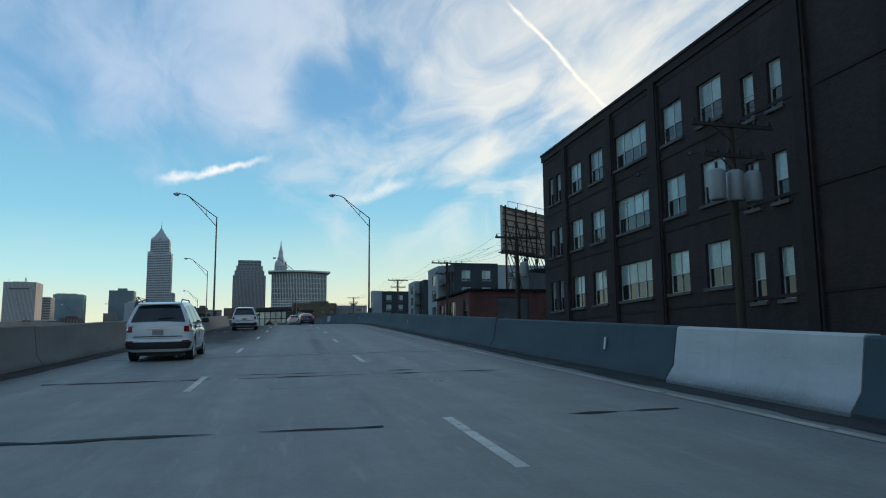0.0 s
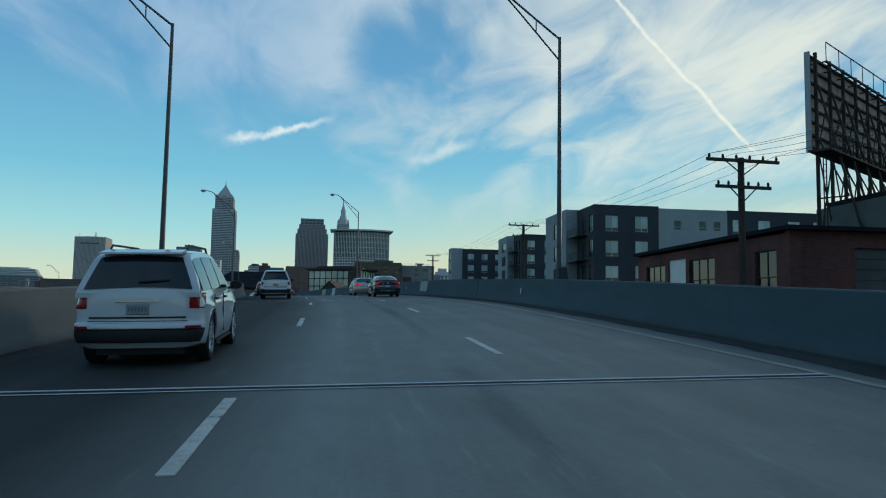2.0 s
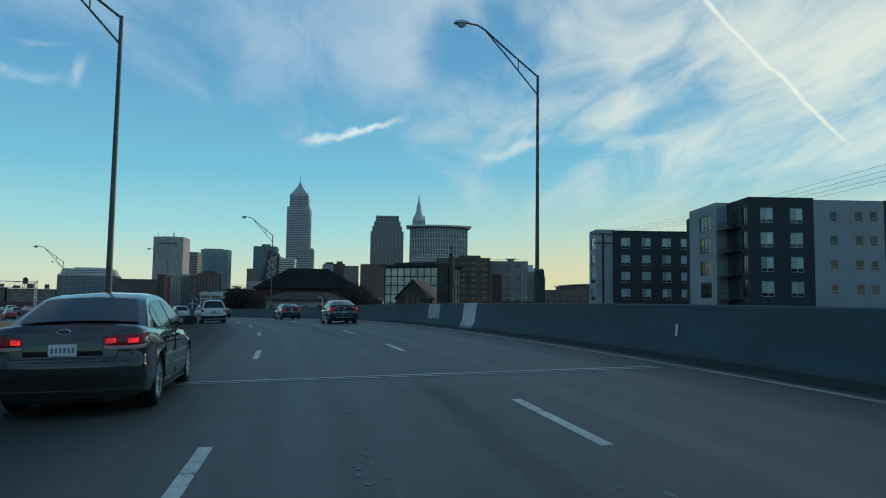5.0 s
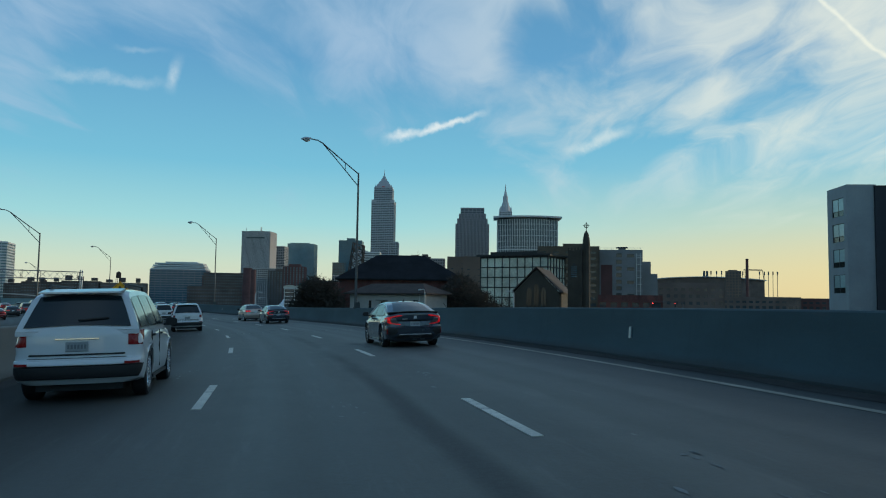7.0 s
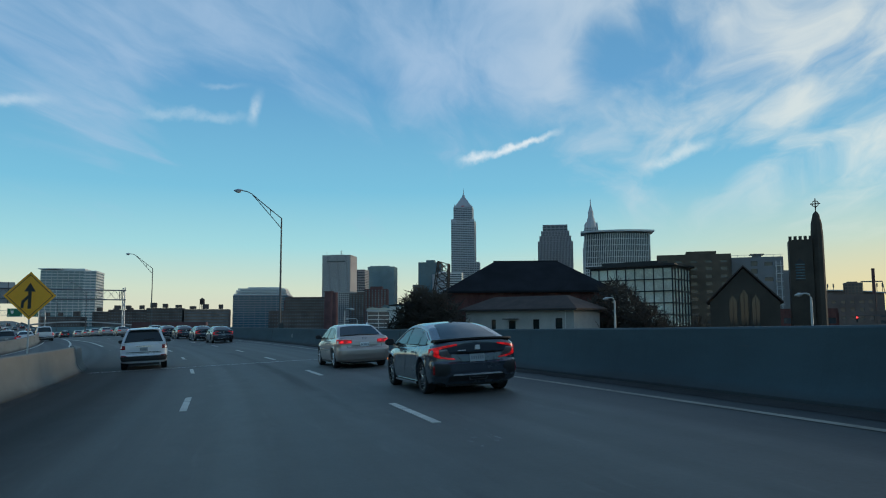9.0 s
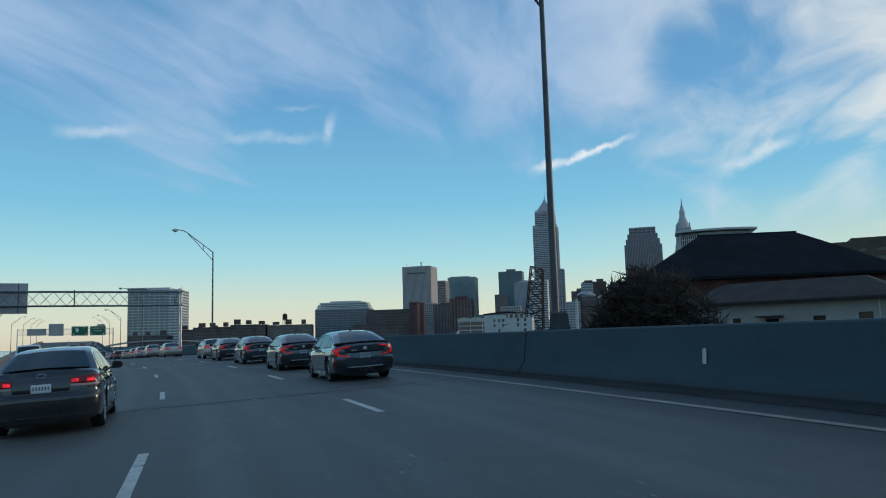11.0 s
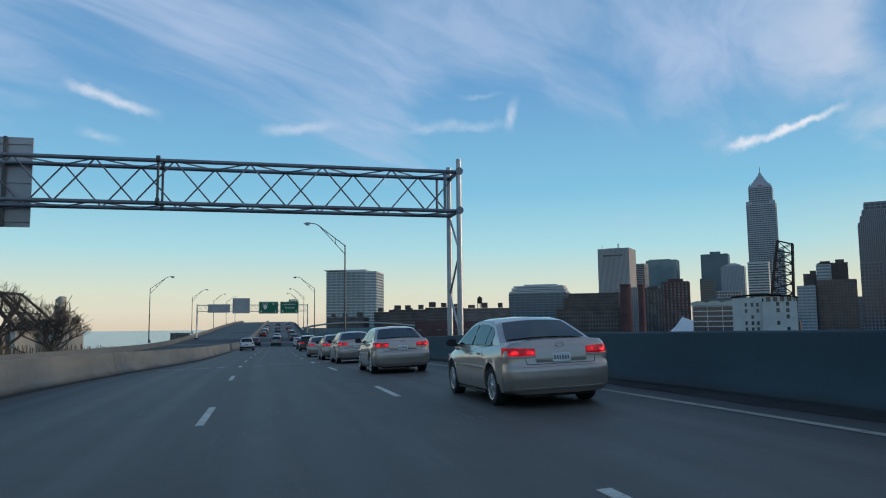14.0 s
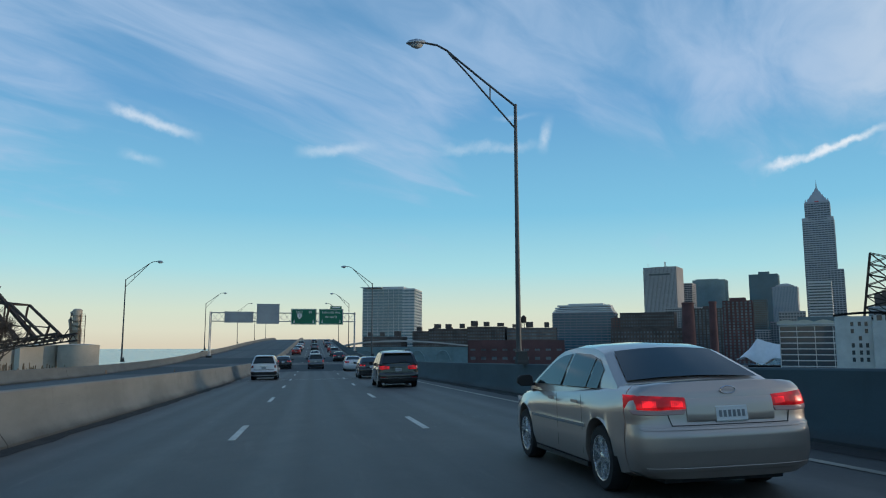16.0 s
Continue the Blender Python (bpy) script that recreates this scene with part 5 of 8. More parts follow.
def billboard():
    """Back of a roadside billboard on a steel frame that stands on the workshop roof; local x along the board."""
    a, b = Vector((25.2, 80.9)), Vector((35.8, 88.3))
    d = b - a
    m = Matrix.Translation((a.x, a.y, 0)) @ Matrix.Rotation(math.atan2(d.y, d.x), 4, "Z")
    ob = thing("billboard", m, "back of an old billboard with rusted lattice frame", "billboard")
    L, z0, z1, roof = d.length, 12.9, 18.2, 7.95
    n = 9
    for k in range(n):
        x = L * k / n
        part("panel", Shape().box(x + 0.02, 0.25, z0, x + L / n - 0.02, 0.30, z1), board_tan, ob)
    for x in (-0.08, L - 0.02):
        part("edge_trim", Shape().box(x, 0.12, z0 - 0.1, x + 0.1, 0.4, z1 + 0.1), sign_back, ob)
    for k in range(8):
        z = z0 + 0.15 + k * (z1 - z0 - 0.3) / 7
        part("stringer", Shape().box(0, 0.10, z - 0.05, L, 0.24, z + 0.05), rust_steel, ob)
    for k in range(7):
        x = 0.4 + (L - 0.8) * k / 6
        part("upright", Shape().beam((x, 0.0, roof + 0.02), (x, 0.0, z1 + 0.1), 0.16, 0.14), rust_steel, ob)
        part("back_stay", Shape().beam((x, -2.2, roof + 0.02), (x, -0.1, z0 + 3.6), 0.10), rust_steel, ob)
        part("back_stay", Shape().beam((x, -1.5, roof + 2.4), (x, -0.1, z0 + 0.6), 0.07).beam((x, -0.1, roof + 2.4), (x, -1.5, roof + 2.4), 0.07), rust_steel, ob)
    for k in range(6):
        x = 0.4 + (L - 0.8) * k / 6
        w = (L - 0.8) / 6
        part("cross_brace", Shape().beam((x, -0.05, roof + 0.2), (x + w, -0.05, z0), 0.06).beam((x + w, -0.05, roof + 0.2), (x, -0.05, z0), 0.06), rust_steel, ob)
        part("cross_brace", Shape().beam((x, -0.08, z0 + 0.3), (x + w, -0.08, z1 - 1.0), 0.05), rust_steel, ob)
        part("cross_brace", Shape().beam((x, -2.2, roof + 0.1), (x + w, -1.5, roof + 2.4), 0.05), rust_steel, ob)
    walk_way = part("catwalk", Shape().box(-1.3, -1.3, z0 - 0.35, L + 0.4, -0.15, z0 - 0.25), rust_steel, ob, "steel catwalk with rail")
    for k in range(10):
        x = -1.2 + (L + 1.5) * k / 9
        part("rail_post", Shape().beam((x, -1.25, z0 - 0.25), (x, -1.25, z0 + 0.75), 0.04), rust_steel, walk_way)
    part("hand_rail", Shape().beam((-1.2, -1.25, z0 + 0.75), (L + 0.3, -1.25, z0 + 0.75), 0.04).beam((-1.2, -1.25, z0 + 0.3), (L + 0.3, -1.25, z0 + 0.3), 0.03), rust_steel, walk_way)
    upper = part("top_rail", Shape().beam((0, -0.7, z1 + 0.4), (L, -0.7, z1 + 0.4), 0.045).beam((0, -0.7, z1 - 0.65), (L + 0.5, -0.7, z1 - 0.65), 0.1), rust_steel, ob)
    for k in range(8):
        x = L * k / 7
        part("rail_post", Shape().beam((x, -0.7, z1 - 0.65), (x, -0.7, z1 + 0.4), 0.035).beam((x, -0.7, z1 - 0.65), (x, 0.1, z1 - 0.65), 0.06), rust_steel, upper)
    ladder = Shape().beam((-0.5, -0.6, roof + 0.02), (-0.5, -0.6, z0), 0.05).beam((-0.1, -0.6, roof + 0.02), (-0.1, -0.6, z0), 0.05)
    for k in range(14):
        ladder.beam((-0.5, -0.6, roof + 0.3 + 0.34 * k), (-0.1, -0.6, roof + 0.3 + 0.34 * k), 0.03)
    part("ladder", ladder, rust_steel, ob)


billboard()


# ---------------------------------------------------------------- utility poles and wires
def utility_pole(x, y, top, turn, label, transformers=0, double=True):
    base = terrain(x, y) - 0.3
    ob = thing("utility_pole", at(x, y, 0, turn), label, "utility pole", "wooden poles along the frontage street")
    part("pole", Shape().path([(0, 0, base), (0, 0, top)], [0.19, 0.13], 10), wood_pole, ob, smooth=40)
    for z, w in ((top - 0.15, 1.65), (top - 1.25, 1.25)) if double else ((top - 0.2, 1.6),):
        arm = part("crossarm", Shape().beam((-w, -0.16, z), (w, -0.16, z), 0.10, 0.13), wood_pole, ob)
        part("arm_brace", Shape().beam((-w * 0.5, -0.14, z), (0, -0.14, z - 0.6), 0.04).beam((w * 0.5, -0.14, z), (0, -0.14, z - 0.6), 0.04), wood_pole, arm)
        for k in range(6):
            q = -w + 0.12 + k * (2 * w - 0.24) / 5
            part("insulator", Shape().path([(q, -0.16, z + 0.06), (q, -0.16, z + 0.12), (q, -0.16, z + 0.24)], [0.03, 0.06, 0.035], 8), trim_black, arm)
    for k in range(transformers):
        q = -1.0 + 0.72 * k if transformers == 3 else 0.35
        can = part("transformer", Shape().path([(q, -0.5, top - 2.95), (q, -0.5, top - 2.88), (q, -0.5, top - 1.95), (q, -0.5, top - 1.87)], [0.24, 0.29, 0.29, 0.18], 14), transformer_grey, ob, "grey transformer can", smooth=40)
        part("bushing", Shape().tube((q, -0.5, top - 1.87), (q, -0.5, top - 1.62), 0.05), trim_black, can)
    return [at(x, y, 0, turn) @ Vector((q, -0.16, top + 0.1)) for q in (-1.45, -0.5, 0.5, 1.45)]


ends = [utility_pole(15.65, 22.9, 9.6, 2, "wooden utility pole carrying three grey transformers", 3), utility_pole(16.4, 49.6, 9.6, 2, "wooden utility pole with one transformer", 1), utility_pole(16.8, 73.6, 10.6, 3, "tarred wooden utility pole with two crossarms"),
        utility_pole(18.9, 118.8, 13.1, 5, "tarred wooden utility pole with two crossarms"), utility_pole(20.0, 202.0, 16.1, 8, "distant wooden utility pole with crossarms"), utility_pole(16.2, -8.0, 8.8, 2, "wooden utility pole with crossarms")]


def wire(a, b, sag, r=0.008):
    pts = [a.lerp(b, t) - Vector((0, 0, sag * 4 * t * (1 - t))) for t in np.linspace(0, 1, 13)]
    part("wire", Shape().path(pts, [r] * 13, 5), trim_black, wires)


wires = thing("overhead_line", label="thin black overhead wires between poles", category="wire")
order = [ends[5], ends[0], ends[1], ends[2], ends[3], ends[4]]
for p, q in zip(order, order[1:]):
    for a, b in zip(p, q):
        wire(a, b, 0.5 + (a - b).length * 0.006)
for q in (0, 3):
    wire(ends[2][q], Vector((31.0, 60.0, 14.5 + 0.2 * q)), 0.4)


# ---------------------------------------------------------------- city behind the bridge
def storeys(ob, w, d, z0, z1, wall, glass, floor=3.9, bay=4.2, band=1.5, pier=1.0, proud=0.5, names=("glazing", "spandrel_grid", "pier_grid")):
    """A block of floors: a glazed core behind bands and piers that stand proud of it. Local x, y centred."""
    part(names[0], Shape().box(-w / 2 + proud, -d / 2 + proud, z0, w / 2 - proud, d / 2 - proud, z1 - 0.2), glass, ob)
    n = max(1, int(round((z1 - z0) / floor)))
    if band:
        sh = Shape()
        for k in range(n + 1):
            z = z0 + (z1 - z0) * k / n
            b = band if k < n else band * 1.4
            for x0, y0, x1, y1 in ((-w / 2 + 0.06, -d / 2 + 0.06, w / 2 - 0.06, -d / 2 + proud), (-w / 2 + 0.06, d / 2 - proud, w / 2 - 0.06, d / 2 - 0.06), (-w / 2 + 0.06, -d / 2 + proud, -w / 2 + proud, d / 2 - proud), (w / 2 - proud, -d / 2 + proud, w / 2 - 0.06, d / 2 - proud)):
                sh.box(x0, y0, z - b / 2, x1, y1, z + b / 2)
        part(names[1], sh, wall, ob, kind="stuff")
    if pier:
        sh = Shape()
        for size, other, flip in ((w, d, False), (d, w, True)):
            m = max(1, int(round(size / bay)))
            for k in range(m + 1):
                c = -size / 2 + size * k / m
                a, b = max(c - pier / 2, -size / 2), min(c + pier / 2, size / 2)
                for s in (-1, 1):
                    lo, hi = sorted((s * other / 2, s * (other / 2 - proud)))
                    if flip:
                        sh.box(lo, a, z0, hi, b, z1)
                    else:
                        sh.box(a, lo, z0, b, hi, z1)
        part(names[2], sh, wall, ob, kind="stuff")
    part("roof", Shape().box(-w / 2 + 0.1, -d / 2 + 0.1, z1 - 0.2, w / 2 - 0.1, d / 2 - 0.1, z1 + 0.6), wall, ob)


def tower(name, label, x, y, w, d, z1, turn, wall, glass, z0=-16.0, category="office tower", extras=None, **kw):
    ob = thing(name, at(x, y, 0, turn), label, category)
    storeys(ob, w, d, z0, z1, wall, glass, **kw)
    for e in extras or ():
        part("roof_unit", Shape().box(*e), wall, ob)
    return ob


def key_tower():
    ob = thing("pointed_skyscraper", at(-276, 1860, 0, 3), "tall pale granite skyscraper with a stepped pyramid top", "skyscraper")
    storeys(ob, 52, 52, -16, 232, granite_pale, pane_far, 4.0, 5.2, 2.1, 0.6, names=("shaft_glazing", "shaft_spandrel_grid", "shaft_pier_grid"))
    storeys(ob, 42, 42, 232.6, 266, granite_pale, pane_far, 4.0, 5.2, 2.1, 0.6, names=("upper_glazing", "upper_spandrel_grid", "upper_pier_grid"))
    for sx in (-1, 1):
        for sy in (-1, 1):
            part("corner_buttress", Shape().box(sx * 21 - 5, sy * 21 - 5, 232, sx * 21 + 5, sy * 21 + 5, 238), granite_pale, ob)
    rings = [[(x * h, y * h, z) for x, y in ((-1, -1), (1, -1), (1, 1), (-1, 1))] for z, h in ((266.6, 20), (269.5, 19.3), (269.8, 17), (276, 14.6), (276.3, 12.8), (283, 10), (283.3, 8.4), (290, 5.6), (290.3, 4.4), (297, 2.0), (297.3, 1.1), (313, 0.12))]
    part("pyramid_roof", Shape().loft(rings), granite_pale, ob, "ribbed steel pyramid roof")
    for sx in (-1, 1):
        for sy in (-1, 1):
            part("finial", Shape().path([(sx * 18.5, sy * 18.5, 266), (sx * 18.5, sy * 18.5, 270), (sx * 18.5, sy * 18.5, 274)], [1.8, 1.2, 0.2], 6), granite_pale, ob)
    part("emblem", Shape().box(-3.5, -20.6, 267.4, 3.5, -20.05, 269.6), sign_red, ob, "small red emblem")
    tower("office_block", "pale office wing beside the tallest tower", -252, 1850, 26, 40, 140, 3, granite_pale, pane_far, floor=4.0, bay=5, band=1.7, pier=1.1)


key_tower()


def granite_tower():
    ob = thing("stepped_granite_tower", at(-74, 1985, 0, 2), "broad dark red granite tower with chamfered shoulders", "skyscraper")
    storeys(ob, 82, 60, -16, 196, granite_dark, pane_far, 4.2, 3.4, 0.9, 1.7)
    storeys(ob, 74, 54, 196.6, 209, granite_dark, pane_far, 4.2, 3.4, 0.9, 1.7)
    storeys(ob, 66, 50, 209.6, 221, granite_dark, pane_far, 4.2, 3.4, 0.9, 1.7)
    storeys(ob, 58, 44, 221.6, 235, granite_dark, pane_far, 6.0, 9.0, 2.5, 2.0)


granite_tower()


def spire_tower():
    ob = thing("stone_spire_tower", at(4, 1668, 0, 4), "old limestone tower with tiers and a slender spire", "skyscraper")
    storeys(ob, 31, 31, -16, 150, stone_grey, pane_far, 4.0, 3.1, 1.6, 1.5)
    storeys(ob, 25, 25, 150.6, 190, stone_grey, pane_far, 4.0, 3.1, 1.6, 1.5)
    for sx in (-1, 1):
        for sy in (-1, 1):
            part("pinnacle", Shape().path([(sx * 12.5, sy * 12.5, 150), (sx * 12.5, sy * 12.5, 160), (sx * 12.5, sy * 12.5, 166)], [2.2, 1.8, 0.1], 6), stone_grey, ob)
            part("pinnacle", Shape().path([(sx * 10.5, sy * 10.5, 190), (sx * 10.5, sy * 10.5, 197), (sx * 10.5, sy * 10.5, 201)], [1.8, 1.4, 0.1], 6), stone_grey, ob)
    part("drum", Shape().path([(0, 0, 190), (0, 0, 202), (0, 0, 202.5), (0, 0, 209)], [9.8, 9.2, 7.8, 7.0], 10), stone_grey, ob)
    part("lantern", Shape().path([(0, 0, 209), (0, 0, 210), (0, 0, 222), (0, 0, 222.5), (0, 0, 234), (0, 0, 248)], [6.2, 5.6, 5.2, 4.4, 1.5, 0.2], 10), stone_grey, ob, "copper-green conical spire")


spire_tower()


def court_tower():
    """Curved front with tall fins under a wide overhanging roof."""
    ob = thing("curved_court_tower", at(37, 1370, 0, 1), "curved pale tower with fins and overhanging roof", "office tower")
    n, w, bow = 36, 98.0, 14.0
    arc = lambda t, grow=0.0: (-w / 2 - grow + (w + 2 * grow) * t, -bow * (1 - (2 * t - 1) ** 2) - grow)
    front = [arc(k / n) for k in range(n + 1)]
    part("glazing", Shape().prism([(x, y + 0.8) for x, y in front] + [(w / 2, 34), (-w / 2, 34)], -16, 142), pane_far, ob)
    fins = Shape()
    for k in range(n + 1):
        x, y = front[k]
        fins.box(x - 0.45, y, -16, x + 0.45, y + 0.9, 142)
    for k in range(11):
        fins.box(w / 2 - 0.9, -0.3 + 3.3 * k, -16, w / 2 + 0.1, 0.5 + 3.3 * k, 142).box(-w / 2 - 0.1, -0.3 + 3.3 * k, -16, -w / 2 + 0.9, 0.5 + 3.3 * k, 142)
    part("fin_screen", fins, concrete_pale, ob, kind="stuff")
    bands = Shape()
    for i in range(34):
        z = -14 + 4.6 * i
        if z > 96 and i % 2:
            continue
        bands.loft([[(*arc(k / n), zz) for k in range(n + 1)] + [(w / 2 - 1, 33, zz), (-w / 2 + 1, 33, zz)] for zz in (z, z + (1.4 if z < 96 else 0.7))])
    part("floor_band_screen", bands, concrete_pale, ob, kind="stuff")
    part("roof", Shape().prism([arc(k / n, 6.5) for k in range(n + 1)] + [(w / 2 + 5.5, 38), (-w / 2 - 5.5, 38)], 144.2, 146.8), concrete_pale, ob, "wide thin overhanging roof")
    part("roof_drum", Shape().prism([arc(k / n, -3.0) for k in range(n + 1)] + [(w / 2 - 4, 31), (-w / 2 + 4, 31)], 142, 144.2), pane_far, ob)


court_tower()

tower("justice_tower", "brown-grey precast tower with blank front", -564, 1845, 66, 58, 161, 2, concrete_tower, pane_far, floor=4.2, bay=2.6, band=0.0, pier=2.0, extras=((-20, -10, 161, 12, 14, 164), (-25, -22, 161, -24.4, -21.4, 170), (8, -22, 161, 9, -21, 172), (10, -22, 161, 11, -21, 172)))
part("recess", Shape().box(-22, -29.3, 145, 20, -29.0, 148), pane_far, bpy.data.objects["justice_tower"], "dark slot below the roof")
tower("office_block", "dark banded office slab", -552, 1965, 36, 40, 136, 2, concrete_tower, pane_far, floor=4.0, bay=5, band=1.6, pier=0.6)
tower("glass_office_tower", "grey-green glass office tower with flat front", -540, 2140, 72, 50, 156, 4, pane_blue, pane_blue, floor=4.0, bay=4.1, band=0.5, pier=0.4, proud=0.2, extras=((-30, -20, 156, 20, 15, 159),))
tower("teal_glass_tower", "dark teal glass tower", -490, 2560, 74, 60, 200, 4, tower_teal, tower_teal, floor=4.0, bay=4.5, band=0.6, pier=0.5, proud=0.2, extras=((-14, -10, 200, 14, 14, 209),))
tower("office_tower", "grey stone office tower with a gabled top", -392, 2235, 54, 40, 140, 3, granite_pale, pane_blue, floor=4.0, bay=3.2, band=0.6, pier=1.9)
part("pyramid_cap", Shape().loft([[(x * h, y * h, z) for x, y in ((-1, -1), (1, -1), (1, 1), (-1, 1))] for z, h in ((140.6, 20), (143, 20), (149, 6))]), concrete_tower, bpy.data.objects["office_tower"], "small pyramid cap")
tower("office_block", "small dark office block", -418, 2045, 30, 30, 102, 3, tower_teal, pane_far, floor=4.0, bay=4, band=1.0, pier=0.6)
tower("striped_office_block", "white and dark striped office block", -251, 1570, 31, 30, 98, 3, concrete_pale, pane_far, floor=4.2, bay=40, band=2.2, pier=0.0)
hotel = tower("brick_office_block", "stepped brown office block with a pale setback", -135, 1368, 45, 30, 56, 2, brown_brick, pane_far, floor=3.8, bay=3.6, band=2.2, pier=2.2)
part("upper_tower", Shape().box(-21, 2, 56, 14, 14, 80).box(-18, 4, 80, -6, 12, 82.5).box(0, 4, 80, 10, 12, 84), brick_dark, hotel, "dark upper storeys")
part("pale_setback", Shape().box(-22, -12, 56, -5, 1.6, 77.5), granite_pale, hotel, "pale glazed setback storeys")
for k in range(5):
    part("window_band", Shape().box(-21.5, -12.3, 58.2 + 4 * k, -5.5, -11.9, 60.2 + 4 * k), pane_blue, hotel)
part("side_wing", Shape().box(-38, 4, -16, -21, 14, 67).box(-30, 5, 67, -23, 13, 71), brown_brick, hotel)
tower("office_block", "low pale office block before the brown one", -168, 1340, 21, 14, 49, 2, granite_pale, pane_blue, floor=3.8, bay=5.0, band=1.6, pier=0.5)
tower("brick_office_block", "dark brick block with flat roof", 85, 1560, 60, 30, 84, 2, brown_brick, pane_far, floor=3.8, bay=3.6, band=1.4, pier=1.4, extras=((-16, -8, 84, 10, 8, 88),))
tower("brick_office_block", "brown brick block below the granite tower", -58, 1150, 40, 24, 62, 2, tan_panel, pane_far, floor=7.6, bay=13.0, band=6.4, pier=10.5)
tower("brick_office_block", "tan brick block with tall front", -40, 1062, 26, 22, 57, 2, tan_panel, pane_far, floor=7.6, bay=13.0, band=6.4, pier=10.0)
tower("brick_office_block", "slim brick tower block", -95, 1200, 20, 20, 66, 2, granite_dark, pane_far, floor=3.8, bay=3.2, band=1.2, pier=1.3)

tower("glass_office_tower", "pale glass office tower with banded end wall", -763, 1190, 74, 58, 84, 24, concrete_pale, pane_blue, floor=4.1, bay=7.4, band=0.8, pier=0.5, extras=((-34, -20, 84, 20, 20, 88), (-40, -31, 86, -10, 28, 87)))
banded = Shape()
for k in range(24):
    banded.box(20, -29.25, -12 + 4.1 * k, 37.3, -28.6, -10.1 + 4.1 * k).box(36.6, -28.6, -12 + 4.1 * k, 37.3, 29, -10.1 + 4.1 * k)
part("end_band_screen", banded, concrete_pale, [o for o in bpy.data.objects if o.name.startswith("glass_office_tower")][-1], "white banded end bay", kind="stuff")
tower("office_block", "glass office building with stepped white roof", -570, 1435, 94, 50, 55, 12, granite_dark, tower_teal, floor=4.2, bay=9.4, band=1.1, pier=0.5)
for step in ((-46, -24, 55.6, 46, 20, 58), (-44, -22, 58.8, 44, 18, 60.5), (-43, -21, 61.5, 43, 17, 64), (-40, -20, 65.0, 41, 16, 67.5), (-24, -12, 67.5, 30, 12, 70)):
    part("roof_storey", Shape().box(*step), concrete_pale, [o for o in bpy.data.objects if o.name.startswith("office_block")][-1], "white stepped roof storey")
tower("brick_office_block", "long brown brick block", -468, 1395, 80, 40, 44, 10, brick_dull, pane_far, floor=4.0, bay=4.0, band=1.3, pier=1.4, extras=((-10, -8, 44, 6, 8, 48),))
tower("brick_warehouse", "brick warehouse with many small windows", -392, 1185, 60, 34, 41, 10, brick_dark, pane_pale, floor=3.8, bay=3.0, band=2.1, pier=1.6, category="warehouse")
tower("brick_warehouse", "low dark brick warehouse with lit window rows", -335, 1000, 62, 30, 19, 10, brick_dark, pane_pale, floor=3.8, bay=2.8, band=2.1, pier=1.5, category="warehouse")
tower("residential_tower", "red brick residential tower with pale balconies", -289, 1162, 29, 26, 51, 8, brick_dull, pane_pale, floor=3.1, bay=4.2, band=0.9, pier=2.2, category="apartment tower", extras=((-8, -6, 51, 8, 6, 55),))
tower("residential_tower", "brick residential block with white floors", -345, 1300, 44, 26, 50, 8, brick_dark, pane_pale, floor=3.1, bay=4.2, band=1.0, pier=1.8, category="apartment tower", extras=((-12, -6, 50, 2, 6, 54), (10, -6, 50, 16, 6, 53)))
tower("office_block", "small tan office block", -262, 1350, 30, 24, 46, 6, concrete_tower, pane_far, floor=3.8, bay=3.5, band=1.4, pier=1.0)
tower("office_block", "small grey office block behind the stacks", -430, 1500, 60, 30, 62, 6, concrete_tower, pane_far, floor=3.8, bay=3.5, band=1.4, pier=1.0)


def filler_blocks():
    """Low city blocks that close the gaps between the towers."""
    rnd = random.Random(31)
    looks = ((brown_brick, pane_far, "brown brick"), (concrete_tower, pane_far, "tan masonry"), (granite_dark, pane_green, "grey stone"), (concrete_tower, pane_blue, "pale office"))
    for k in range(15):
        wall, glass, word = looks[k % 4]
        x = -610 + 52 * k + rnd.uniform(-10, 10)
        tower("city_block", "low " + word + " city block among the towers", x, 1620 + rnd.uniform(-40, 60), rnd.uniform(36, 56), 34, rnd.uniform(24, 52), rnd.uniform(0, 8), wall, glass, floor=3.9, bay=rnd.choice((3.4, 4.2)), band=1.4, pier=1.2, category="city block", extras=((-8, -6, 20, 6, 6, 56),) if k % 3 == 0 else None)


filler_blocks()


